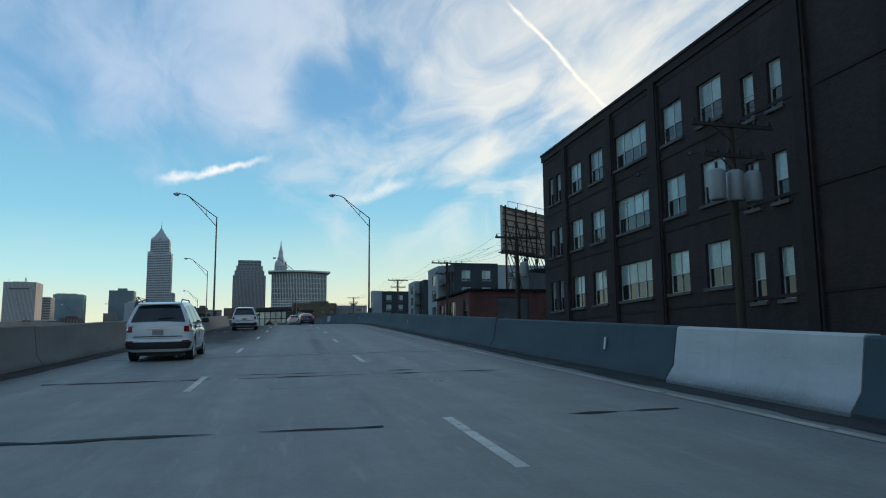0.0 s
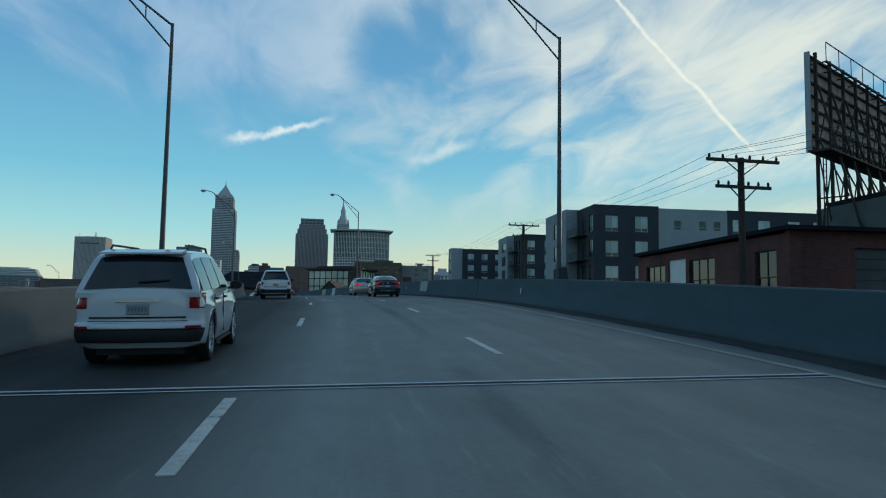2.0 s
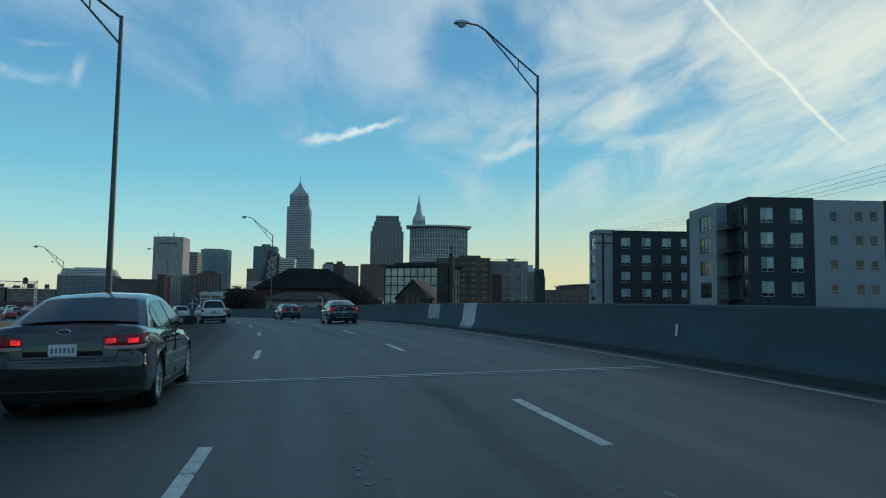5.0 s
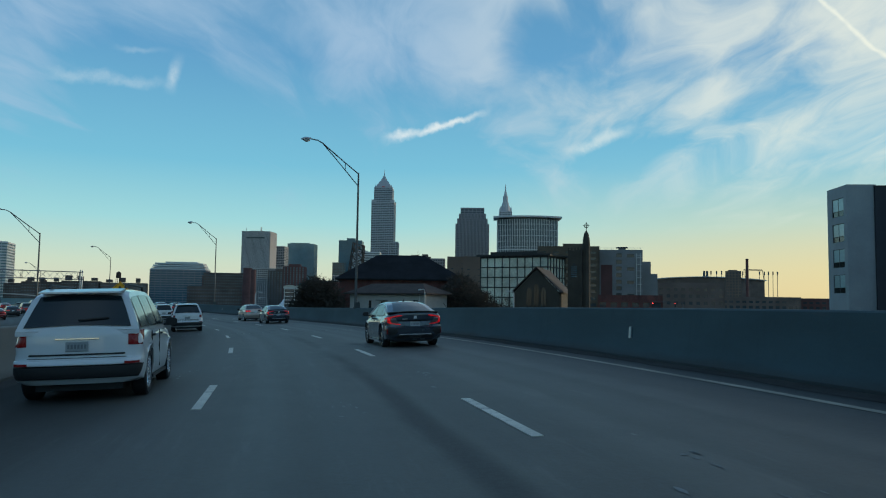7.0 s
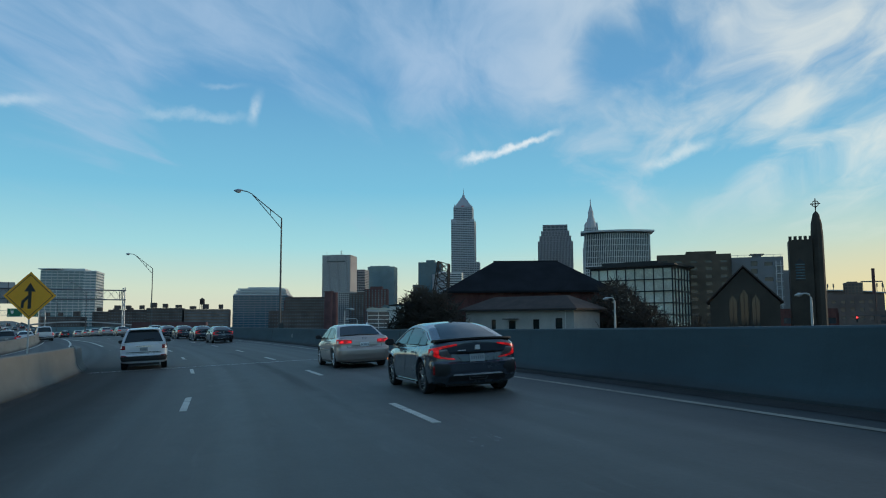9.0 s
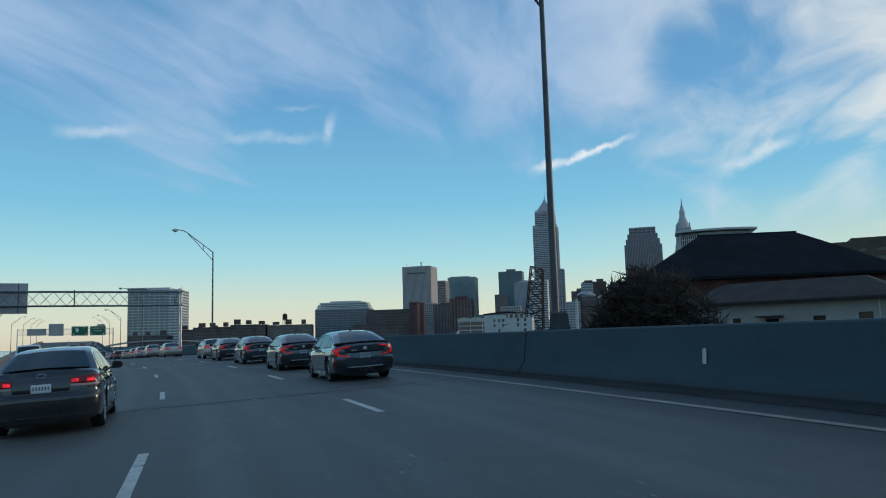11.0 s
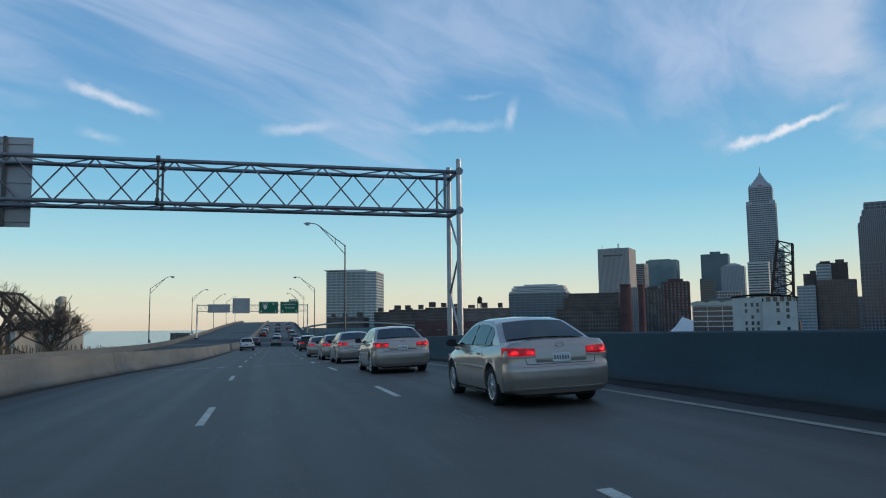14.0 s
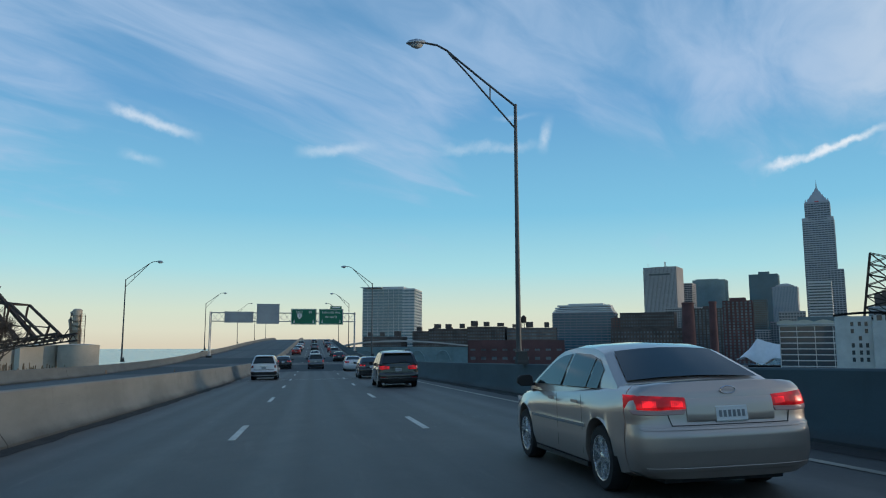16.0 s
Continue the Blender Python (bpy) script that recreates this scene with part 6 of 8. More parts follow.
def warehouse_row():
    """Row of joined brick warehouses with roof houses and a water tank."""
    for k, (x, y, w, z) in enumerate(((-600, 1085, 46, 25), (-556, 1098, 44, 27), (-508, 1118, 56, 25.5), (-660, 1150, 60, 24), (-715, 1110, 50, 17))):
        wall, pier = (brown_brick, 0.5) if k == 2 else (brick_dark, 1.6)
        ob = tower("brick_warehouse", "old river warehouse with long window bands" if k == 2 else "old brick river warehouse with rows of windows", x, y, w, 34, z - 1.5, 22, wall, pane_pale, floor=3.9, bay=3.2, band=2.2, pier=pier, category="warehouse")
        rnd = random.Random(k)
        for q in range(3):
            x0 = -w / 2 + 3 + q * w / 3 + rnd.uniform(0, 3)
            part("roof_house", Shape().box(x0, -10, z + 0.6, x0 + rnd.uniform(4, 8), -2, z + rnd.uniform(4, 8)), brick_dark, ob)
    tank = thing("water_tank", at(-556, 1192, 0), "dark wooden rooftop water tank on legs", "water tank")
    part("tank", Shape().path([(0, 0, 34), (0, 0, 34.2), (0, 0, 41), (0, 0, 41.2), (0, 0, 44)], [0.3, 3.6, 3.4, 3.9, 0.2], 14), rust_steel, tank)
    for sx in (-1, 1):
        for sy in (-1, 1):
            part("leg", Shape().beam((sx * 2.6, sy * 2.6, 22), (sx * 2.2, sy * 2.2, 34.1), 0.5), rust_steel, tank)
    tower("brick_warehouse", "brick building below the water tank", -556, 1194, 40, 24, 22, 22, brown_brick, pane_far, floor=3.9, bay=3.1, band=1.5, pier=1.4, category="warehouse")


warehouse_row()


def brick_stack(x, y, top, r, label):
    base = terrain(x, y) - 1
    ob = thing("brick_chimney", at(x, y, 0), label, "chimney", "old brick stacks by the river")
    part("shaft", Shape().path([(0, 0, base), (0, 0, top - 3), (0, 0, top)], [r * 1.25, r, r * 0.95], 14), brick_dull, ob, smooth=40)
    part("collar", Shape().path([(0, 0, top - 1.4), (0, 0, top - 1.2), (0, 0, top - 0.4), (0, 0, top)], [r * 0.97, r * 1.12, r * 1.12, r * 1.0], 14), brick_dull, ob)


brick_stack(-296, 988, 42.0, 5.0, "stout red brick power-house chimney")
brick_stack(-246, 859, 35.0, 2.4, "slimmer red brick power-house chimney")
brick_stack(270.5, 1020, 60.0, 1.5, "tall slim far chimney against the dawn")


def bascule(x, y, z0, z1, turn, reach, label, depth=17, taper=0.72):
    """Raised leaf of a lift bridge: two trussed sides with a heavy counterweight."""
    ob = thing("lift_bridge", at(x, y, 0, turn), label, "bridge")
    for s in (-4, 4):
        pts_lo = [Vector((reach * t, s, z0 + (z1 - z0) * t ** 0.9)) for t in np.linspace(0, 1, 8)]
        pts_hi = [Vector((reach * t - depth * (1 - taper * t), s, z0 + 6 + (z1 - z0 - 3) * t ** 0.95)) for t in np.linspace(0, 1, 8)]
        for a, b in zip(pts_lo, pts_lo[1:]):
            part("chord", Shape().beam(a, b, 1.1, 1.2), rust_steel, ob)
        for a, b in zip(pts_hi, pts_hi[1:]):
            part("chord", Shape().beam(a, b, 0.9, 1.0), rust_steel, ob)
        for k in range(8):
            part("web", Shape().beam(pts_lo[k], pts_hi[k], 0.5), rust_steel, ob)
            if k < 7:
                part("web", Shape().beam(pts_lo[k + 1], pts_hi[k], 0.5), rust_steel, ob)
                part("web", Shape().beam(pts_lo[k], pts_hi[k + 1], 0.5), rust_steel, ob)
    part("cross_girder", Shape().beam((reach, -4, z1), (reach, 4, z1), 1.0).beam((0, -4, z0 + 1), (0, 4, z0 + 1), 1.2), rust_steel, ob)
    part("pier", Shape().box(-9, -5, terrain(x, y) - 2, 4, 5, z0 - 2), stone_tan, ob)


bascule(-143, 872, 8, 60, 0, 1.5, "raised black steel leaf of a lift bridge", 15, 0.36)


def lake_bridge():
    """Half-raised truss by the lake: two parallel sides with a sloping end post and a heavy lower strut."""
    ob = thing("lift_bridge", at(0, 505, 0), "old black steel truss bridge by the lake", "bridge")
    for y in (-4, 4):
        for a, b, w in (((-495, 26.5), (-455.8, 23.1), 0.9), ((-455.8, 23.1), (-429.6, 9.7), 0.9), ((-495, 36), (-448.9, 8.4), 1.5), ((-457, 22.6), (-459, 14.4), 0.7), ((-438.9, 13.9), (-443, 6.4), 0.7), ((-459, 14.4), (-440, 13.2), 0.5), ((-476, 24.9), (-478, 7.0), 0.6), ((-495, 4.6), (-418.1, 10.4), 0.8), ((-495, 2.0), (-418.1, 7.6), 0.6)):
            part("member", Shape().beam((a[0], y, a[1]), (b[0], y, b[1]), w), rust_steel, ob)
        for k in range(14):
            x = -494 + 5.4 * k
            z = 4.6 + (x + 495) * 0.0754
            part("web", Shape().beam((x, y, z - 2.7), (x + 2.7, y, z + 0.2), 0.3).beam((x + 2.7, y, z + 0.2), (x + 5.4, y, z - 2.3), 0.3), rust_steel, ob)
    for x, z in ((-455.8, 23.1), (-429.6, 9.7), (-448.9, 8.4)):
        part("cross_girder", Shape().beam((x, -4, z), (x, 4, z), 0.7), rust_steel, ob)
    for x in (-472, -446):
        part("pier", Shape().box(x - 2, -5, -20, x + 2, 5, 5.0), silo_mat, ob)


lake_bridge()


def tent():
    ob = thing("pavilion_tent", at(-221, 905, 0, 0), "white peaked tent roof of a riverside stage", "tent")
    # ridge from a low tip over the peak to a high corner; hem with scalloped arches
    ridge = [(-18.7, -3.9), (-11, 3.0), (-5.7, 10.2), (1.0, 7.6), (7.5, 6.0), (13.7, 5.4)]
    hem = [(-18.7, -4.3), (-13, -2.6), (-7.5, -6.0), (-1.8, -8.5), (5.5, -3.6), (13.5, -4.0)]
    rows = []
    for t in np.linspace(0, 1, 7):
        row = []
        for u in np.linspace(0, 5, 26):
            k = range(6)
            x0, z0 = np.interp(u, k, [q[0] for q in ridge]), np.interp(u, k, [q[1] for q in ridge])
            x1, z1 = np.interp(u, k, [q[0] for q in hem]), np.interp(u, k, [q[1] for q in hem])
            row.append((x0 + (x1 - x0) * t, -9.0 * math.sin(t * math.pi / 2), z0 + (z1 - z0) * t - 1.2 * math.sin(math.pi * t)))
        rows.append(row)
    back = [[(x, -y, z) for x, y, z in row] for row in rows[1:]]
    part("canopy", Shape().loft(rows, caps=False, closed=False).loft([rows[0]] + back, caps=False, closed=False), canvas_white, ob, smooth=60)
    for x, z in ((-5.7, 10.2), (13.6, 5.4)):
        part("mast", Shape().tube((x, 0, -15), (x, 0, z + 0.6), 0.3), galvanized, ob)
    part("stage", Shape().box(-12, -4, -15, 13, 8, -9), roof_dark, ob, "dark stage under the canopy")


tent()


def white_flats():
    ob = thing("white_flats", at(-143, 730, 0, 6), "white modern flats with small dark windows", "apartment building")
    rows = (14.0, 10.7, 7.4, 4.1, 0.8, -2.5)
    left = [(x, z, x + 1.3, z + 2.0) for x in (-11.8, -8.7, -6.0) for k, z in enumerate(rows) if (k * 7 + int(-x)) % 5]
    right = [(x, z, x + 1.6, z + 2.1) for x in (3.9, 8.6) for k, z in enumerate(rows) if k < 2 or (x > 5) == (k % 2 == 0)]
    part("front_wall", wall_with_holes(-18, -3, -16, 18.6, left, 0.5), white_stucco, ob)
    wing = wall_with_holes(-3, 14, -16, 16.4, right, 0.5)
    wing.v = [(x, y - 3.0, z) for x, y, z in wing.v]
    part("front_wall", wing, white_stucco, ob, "projecting white wing")
    part("end_wall", Shape().box(-18, 0.5, -16, -17.5, 22, 18.6).box(13.5, -2.5, -16, 14, 22, 16.4).box(-18, 22, -16, 14, 22.5, 18.6).box(-3, -2.5, -16, -2.5, 0.5, 16.4), white_stucco, ob)
    part("roof", Shape().box(-17.5, 0.5, 17.6, -2.5, 22, 18.0).box(-2.5, -2.5, 15.6, 13.5, 22, 16.0), roof_dark, ob)
    part("clerestory", Shape().box(-2.4, 0.6, 16.0, 13.2, 14, 19.0), pane_far, ob, "dark recessed top storey")
    for k in range(5):
        part("clerestory_pier", Shape().box(-2.2 + 3.4 * k, 0.3, 16.0, -0.9 + 3.4 * k, 0.59, 19.0), white_stucco, ob)
    bow = [(-18.6 + 33.2 * k / 12, 18.7 + 2.3 * math.sin(math.pi * (0.12 + 0.76 * k / 12)) - 0.05 * k) for k in range(13)]
    part("bowed_roof", Shape().loft([[(x, y, z) for x, z in bow] + [(x, y, z - 0.5) for x, z in reversed(bow)] for y in (-0.6, 16)]), roof_dark, ob, "shallow curved dark roof edge")
    part("glazing", Shape().box(-17.4, 0.9, -15, -3.0, 1.0, 17.4).box(-2.4, -2.1, -15, 13.4, -2.0, 15.4), pane_far, ob)


white_flats()
tower("glass_flats", "low glass-fronted flats with curved white roof", -178, 800, 36, 22, 16, 8, concrete_pale, pane_far, floor=3.3, bay=9.0, band=0.6, pier=0.35, category="apartment building", extras=((-19, -12, 16.6, 19, 12, 17.1),))
wave = [(-19 + 38 * k / 40, 18.2 + 1.1 * abs(math.sin(math.pi * 4 * k / 40))) for k in range(41)]
part("wave_roof", Shape().loft([[(x, y, z) for x, z in wave] + [(x, y, 17.1) for x, z in reversed(wave)] for y in (-9, 9)]), sand_stucco, bpy.data.objects["glass_flats"], "pale scalloped roof", smooth=30)
part("roof_storey", Shape().box(-8, 9.2, 17.1, 19, 11.8, 21.5), tower_teal, bpy.data.objects["glass_flats"])
tower("brick_depot", "low red brick building with small pale windows", -294, 660, 46, 20, 5.8, 24, brick_dull, pane_pale, floor=4.4, bay=5.0, band=2.9, pier=2.7, category="building", extras=((-6, -4, 5.8, 2, 4, 7.6),))
tower("lake_shed", "long dark shed at the lake shore", -742, 850, 18, 14, -0.6, 40, brown_brick, pane_far, floor=4.0, bay=5.0, band=1.4, pier=1.0, category="shed")


def blue_hall():
    """Long low hall with a shallow bowed roof and arched blue trusses in front."""
    ob = thing("blue_hall", at(-440, 775, 0, 34), "long low blue hall with a bowed roof", "hall")
    part("wall", Shape().box(-48, -10, -18, 48, 12, 4.5), pane_blue, ob)
    prof = [(-50 + 100 * k / 16, 5.0 + 4.2 * math.sin(math.pi * (k / 16) ** 0.8)) for k in range(17)]
    part("roof", Shape().loft([[(x, y, z) for x, z in prof] + [(x, y, z - 1.0) for x, z in reversed(prof)] for y in (-12, 14)]), concrete_tower, ob)
    for k in range(4):
        c = -30 + 18 * k
        arch = [(c + 6 * math.cos(math.pi * t), -12.4, -9 + 11 * math.sin(math.pi * t)) for t in np.linspace(0, 1, 11)]
        part("arch", Shape().path(arch, [0.45] * 11, 6), pane_blue, ob)


blue_hall()


def hip_house():
    """Large dark hipped roof with a low white-walled wing before it."""
    ob = thing("hipped_hall", at(-36.6, 351.3, 0, 8), "large hall with a dark hipped roof", "hall")
    a, b, eave = 16.3, 10.3, 12.2
    part("wall", Shape().box(-a + 1.0, -b + 1.0, -14, a - 1.0, b - 1.0, eave), red_brick, ob)
    corners = ((-1, -1), (1, -1), (1, 1), (-1, 1))
    rings = [[(x * (a - (a - 6.45) * k), y * (b - (b - 0.6) * k), eave + 0.25 + (18.4 - eave) * k) for x, y in corners] for k in (0, 0.25, 0.5, 0.75, 1)]
    part("roof", Shape().loft([[(x * a, y * b, eave - 0.1) for x, y in corners]] + rings), roof_dark, ob, "dark slate hipped roof")
    part("ridge_cap", Shape().beam((-6.5, 0, 18.75), (6.5, 0, 18.75), 0.6, 0.3), roof_dark, ob)
    part("gutter", Shape().beam((-a - 0.08, -b, eave - 0.05), (-a - 0.08, b, eave - 0.05), 0.16), roof_dark, ob)
    wing = thing("white_annex", at(-34.5, 325.5, 0, -28), "low white-walled annex with a brown shingle roof", "house")
    holes = [(-7.5, 4.4, -6.6, 7.0), (-4.0, 3.0, -2.6, 6.8), (0.8, 4.2, 2.0, 7.0), (5.0, 4.2, 6.3, 7.2)]
    part("wall", wall_with_holes(-13, 8.4, -12, 8.6, holes, 0.3), annex_wall, wing)
    for x in (-13, 8.1):
        part("wall", Shape().box(x, 0.3, -12, x + 0.3, 9, 8.6), annex_wall, wing)
    # black sheet put in for the dark inside of the annex
    part("inner_wall", Shape().box(-12.6, 1.2, -12, 8.0, 1.3, 8.4), roof_dark, wing)
    for p, q, r, s in holes:
        place_window(wing, sash_mesh(r - p, s - q, 1, dark_frame), Matrix.Translation(((p + r) / 2, 0.1, q)))
    part("roof", Shape().loft([[(x * 11.7 - 2.3, -0.9 + (y + 1) * 5.6, 8.5) for x, y in ((-1, -1), (1, -1), (1, 1), (-1, 1))], [(x * 11.7 - 2.3, -0.9 + (y + 1) * 5.6, 8.75) for x, y in ((-1, -1), (1, -1), (1, 1), (-1, 1))], [(x * 7.2 - 2.3, 4.5 + y * 0.5, 11.0) for x, y in ((-1, -1), (1, -1), (1, 1), (-1, 1))]]), roof_brown, wing, "brown shingled hip roof")
    part("gutter", Shape().beam((-14, -0.95, 8.55), (9.4, -0.95, 8.55), 0.16), dark_frame, wing)
    part("downpipe", Shape().tube((6.9, -0.08, -12), (6.9, -0.08, 8.5), 0.07), window_frame_mat, wing)
    part("awning", Shape().box(-4.6, -1.0, 7.0, -2.0, 0, 7.15), dark_frame, wing)


hip_house()


def gatehouse():
    """Small red brick building with a pale sloping verge before the hall."""
    ob = thing("brick_gatehouse", at(-55.5, 335.7, 0, -47.6), "small dark red brick building with a pale verge", "house")
    out = [(0.0, 10.2), (2.6, 11.2), (6.6, 11.2), (6.6, -14.0), (0.0, -14.0)]
    part("wall", Shape().loft([[(x, y, z) for x, z in out] for y in (0.0, 3.0)]), red_brick, ob)
    part("verge", Shape().beam((-0.45, -0.12, 10.1), (2.65, -0.12, 11.3), 0.28, 0.22).beam((2.6, -0.12, 11.3), (6.9, -0.12, 11.3), 0.28, 0.10), galvanized, ob, "pale painted verge board")
    part("roof", Shape().loft([[(x, y, z) for x, z in ((-0.5, 10.15), (2.6, 11.35), (7.0, 11.35), (7.0, 11.5), (2.5, 11.5), (-0.5, 10.3))] for y in (-0.1, 3.3)]), roof_dark, ob)
    part("signboard", Shape().box(0.5, -0.10, 7.9, 3.0, -0.01, 8.3), shutter_grey, ob, "faded pale board on the wall")
    part("downpipe", Shape().tube((4.7, -0.2, -14), (4.7, -0.2, 11.1), 0.09), shutter_grey, ob)


gatehouse()


def church():
    ob = thing("stone_church", at(-1.4, 312, 0, -12), "tan stone church with gable, tower and crossed turret", "church")
    cx, hw, eave, apex = -1.9, 4.6, 9.2, 14.0
    gable = Shape()
    gable.plate([(cx - hw, 0, -12), (cx + hw, 0, -12), (cx + hw, 0, eave), (cx, 0, apex), (cx - hw, 0, eave)], (0, 1, 0), 0.5)
    part("gable_wall", gable, church_stone, ob)
    part("nave_wall", Shape().box(cx - hw, 0.5, -12, cx - hw + 0.4, 20, eave).box(cx + hw - 0.4, 0.5, -12, cx + hw, 20, eave), church_stone, ob)
    for s in (-1, 1):
        part("nave_roof", Shape().plate([(cx, -0.3, apex + 0.25), (cx + s * (hw + 0.5), -0.3, eave - 0.15), (cx + s * (hw + 0.5), 20, eave - 0.15), (cx, 20, apex + 0.25)], (0, 0, 1), 0.25), roof_brown, ob)
    for x, h in ((-1.5, 10.2), (0.0, 11.0), (1.5, 10.2)):
        win = part("lancet_window", Shape().plate([(cx + x - 0.5, -0.06, 5.5), (cx + x + 0.5, -0.06, 5.5), (cx + x + 0.5, -0.06, h - 0.8), (cx + x, -0.06, h), (cx + x - 0.5, -0.06, h - 0.8)], (0, 1, 0), 0.1), pane_mat, ob)
        part("mullion", Shape().box(cx + x - 0.04, -0.1, 5.5, cx + x + 0.04, -0.06, h - 0.4), church_stone, win)
    part("tower", Shape().box(4.3, 2.0, -12, 7.3, 6.2, 18.0), church_stone, ob)
    for k in range(5):
        part("merlon", Shape().box(4.3 + 0.65 * k, 2.0, 18.0, 4.7 + 0.65 * k, 2.4, 18.5), church_stone, ob)
    louvre = part("belfry_opening", Shape().plate([(5.0, 1.96, 12.2), (6.2, 1.96, 12.2), (6.2, 1.96, 14.6), (5.6, 1.96, 15.4), (5.0, 1.96, 14.6)], (0, 1, 0), 0.1), dark_frame, ob)
    for k in range(6):
        part("slat", Shape().box(5.0, 1.86, 12.4 + 0.4 * k, 6.2, 1.95, 12.55 + 0.4 * k), tower_teal, louvre)
    part("turret", Shape().path([(8.0, 3.0, -12), (8.0, 3.0, 18.5), (8.0, 3.0, 20.2), (8.0, 3.0, 21.6), (8.0, 3.0, 22.0)], [0.92, 0.82, 0.72, 0.42, 0.14], 8), church_stone, ob, smooth=40)
    ring = [(8.0 + 0.42 * math.cos(q), 3.0, 23.1 + 0.42 * math.sin(q)) for q in np.linspace(0, 2 * math.pi, 17)]
    part("ring_cross", Shape().path(ring, [0.07] * 17, 6).beam((8.0, 3.0, 21.9), (8.0, 3.0, 23.9), 0.14).beam((7.35, 3.0, 23.1), (8.65, 3.0, 23.1), 0.14), church_stone, ob, "stone ring cross")


church()

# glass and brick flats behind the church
tower("glass_flats", "pale glass-fronted flats with dark mullions", 2, 548, 38, 24, 30, -26, dark_frame, pane_sky_bright, floor=5.1, bay=4.2, band=0.5, pier=0.35, proud=0.5, category="apartment building", extras=((-20.5, -13.5, 30.6, 20.5, 13, 31.4), (-14, -10, 31.4, 12, 6, 33.0)))
tower("brick_flats", "dull brown brick flats with stair tower", 27, 562, 32, 24, 35.5, -6, stone_tan, pane_far, floor=3.4, bay=6.0, band=1.9, pier=3.6, category="apartment building", extras=((-3, -8, 35.5, 10, 4, 38.5),))


def panel_flats():
    """Grey panelled flats: a recessed red brick bay, ribbon windows and a steel balcony stack at the far corner."""
    ob = thing("grey_flats", at(52, 556, 0, -6), "grey panelled flats with a red brick bay and steel balconies", "apartment building")
    x0, x1, base, top = -13.0, 13.0, -14.0, 35.6
    floors = [top - 4.0 - 3.5 * k for k in range(12)]
    holes = []
    for k, z in enumerate(floors):
        holes += [(-11.6, z, -9.9, z + 2.0), (-0.6, z, 2.2, z + 2.1)] + ([(5.0, z, 8.6, z + 1.7)] if k % 2 == 0 else [])
    bay = (-8.6, -16, -2.6, top - 8.0)
    part("front_wall", wall_with_holes(x0, x1, base, top, holes + [(bay[0], base + 1, bay[2], bay[3])], 0.5), flats_grey, ob)
    part("brick_bay", Shape().box(bay[0], 0.25, base, bay[2], 0.6, bay[3]), brick_dull, ob, "recessed dull red brick bay")
    part("glazing", Shape().box(x0 + 0.5, 0.7, base, x1 - 0.5, 0.8, top - 1), pane_far, ob)
    part("end_wall", Shape().box(x0, 0.5, base, x0 + 0.4, 22, top).box(x1 - 0.4, 0.5, base, x1, 22, top).box(x0, 22, base, x1, 22.4, top), flats_grey, ob)
    part("roof", Shape().box(x0 + 0.4, 0.5, top - 0.7, x1 - 0.4, 22, top - 0.3), roof_dark, ob)
    part("lower_wing", Shape().box(x1, 4, base, x1 + 4.5, 20, top - 6).box(x1 + 4.5, 5, base, x1 + 8.0, 20, top - 12.5), flats_grey, ob, "stepped lower wing")
    part("roof_house", Shape().box(1.0, 5, top - 0.3, 4.6, 9, top + 1.4), flats_grey, ob)
    part("roof_house_cap", Shape().box(-0.2, 4, top + 1.4, 5.8, 10, top + 1.8), roof_dark, ob)
    for k in range(9):
        part("roof_post", Shape().tube((x0 + 1 + 3 * k, 0.3, top), (x0 + 1 + 3 * k, 0.3, top + 1.0), 0.07, n=6), galvanized, ob)
    part("roof_rail", Shape().tube((x0, 0.3, top + 1.0), (x1, 0.3, top + 1.0), 0.07, n=6), galvanized, ob)
    for k, z in enumerate(floors):
        deck = part("balcony", Shape().box(9.6, -1.5, z - 0.3, 12.6, 0.0, z - 0.05), concrete_pale, ob)
        part("rail", Shape().box(9.6, -1.5, z + 0.9, 12.6, -1.42, z + 1.0), concrete_pale, deck)
    for x in (9.6, 11.6):
        part("balcony_post", Shape().box(x, -1.5, base, x + 0.3, -1.3, top - 2), concrete_pale, ob)


flats_grey = material("shaded_grey_panel", (0.21, 0.215, 0.22), 0.85, vary=0.22, scale=0.25)
panel_flats()
tower("red_brick_shop", "low red brick building beside the church", 40, 452, 24, 16, 9, -8, red_brick, pane_far, floor=4.0, bay=4.0, band=2.0, pier=1.6, category="building")
tower("stone_school", "dull brown brick school with few windows", 108, 640, 44, 24, 19, -10, brown_brick, pane_far, floor=4.6, bay=4.6, band=2.4, pier=2.2, category="school")
tower("long_brick_block", "long low brown brick block", 172, 720, 70, 24, 12, -16, brown_brick, pane_far, floor=4.0, bay=4.4, band=2.0, pier=1.8, category="building")
tower("long_brick_block", "low dull brick block with flat roof", 260, 760, 80, 24, 12, -20, brick_dull, pane_far, floor=4.0, bay=4.4, band=2.0, pier=1.8, category="building")
tower("brick_office_block", "square far office block at dawn", 304.5, 1180, 19, 18, 52, -14, brown_brick, pane_far, floor=3.8, bay=3.6, band=1.4, pier=1.4, extras=((-6, -4, 52, 5, 4, 54.5),))
tower("grey_flats", "round-topped far apartment block", 118, 900, 22, 22, 46, -6, stone_grey, pane_far, floor=3.4, bay=4.2, band=1.2, pier=1.8, category="apartment building", extras=((-8, -8, 46.6, 8, 8, 50), (-5, -5, 50, 5, 5, 54)))


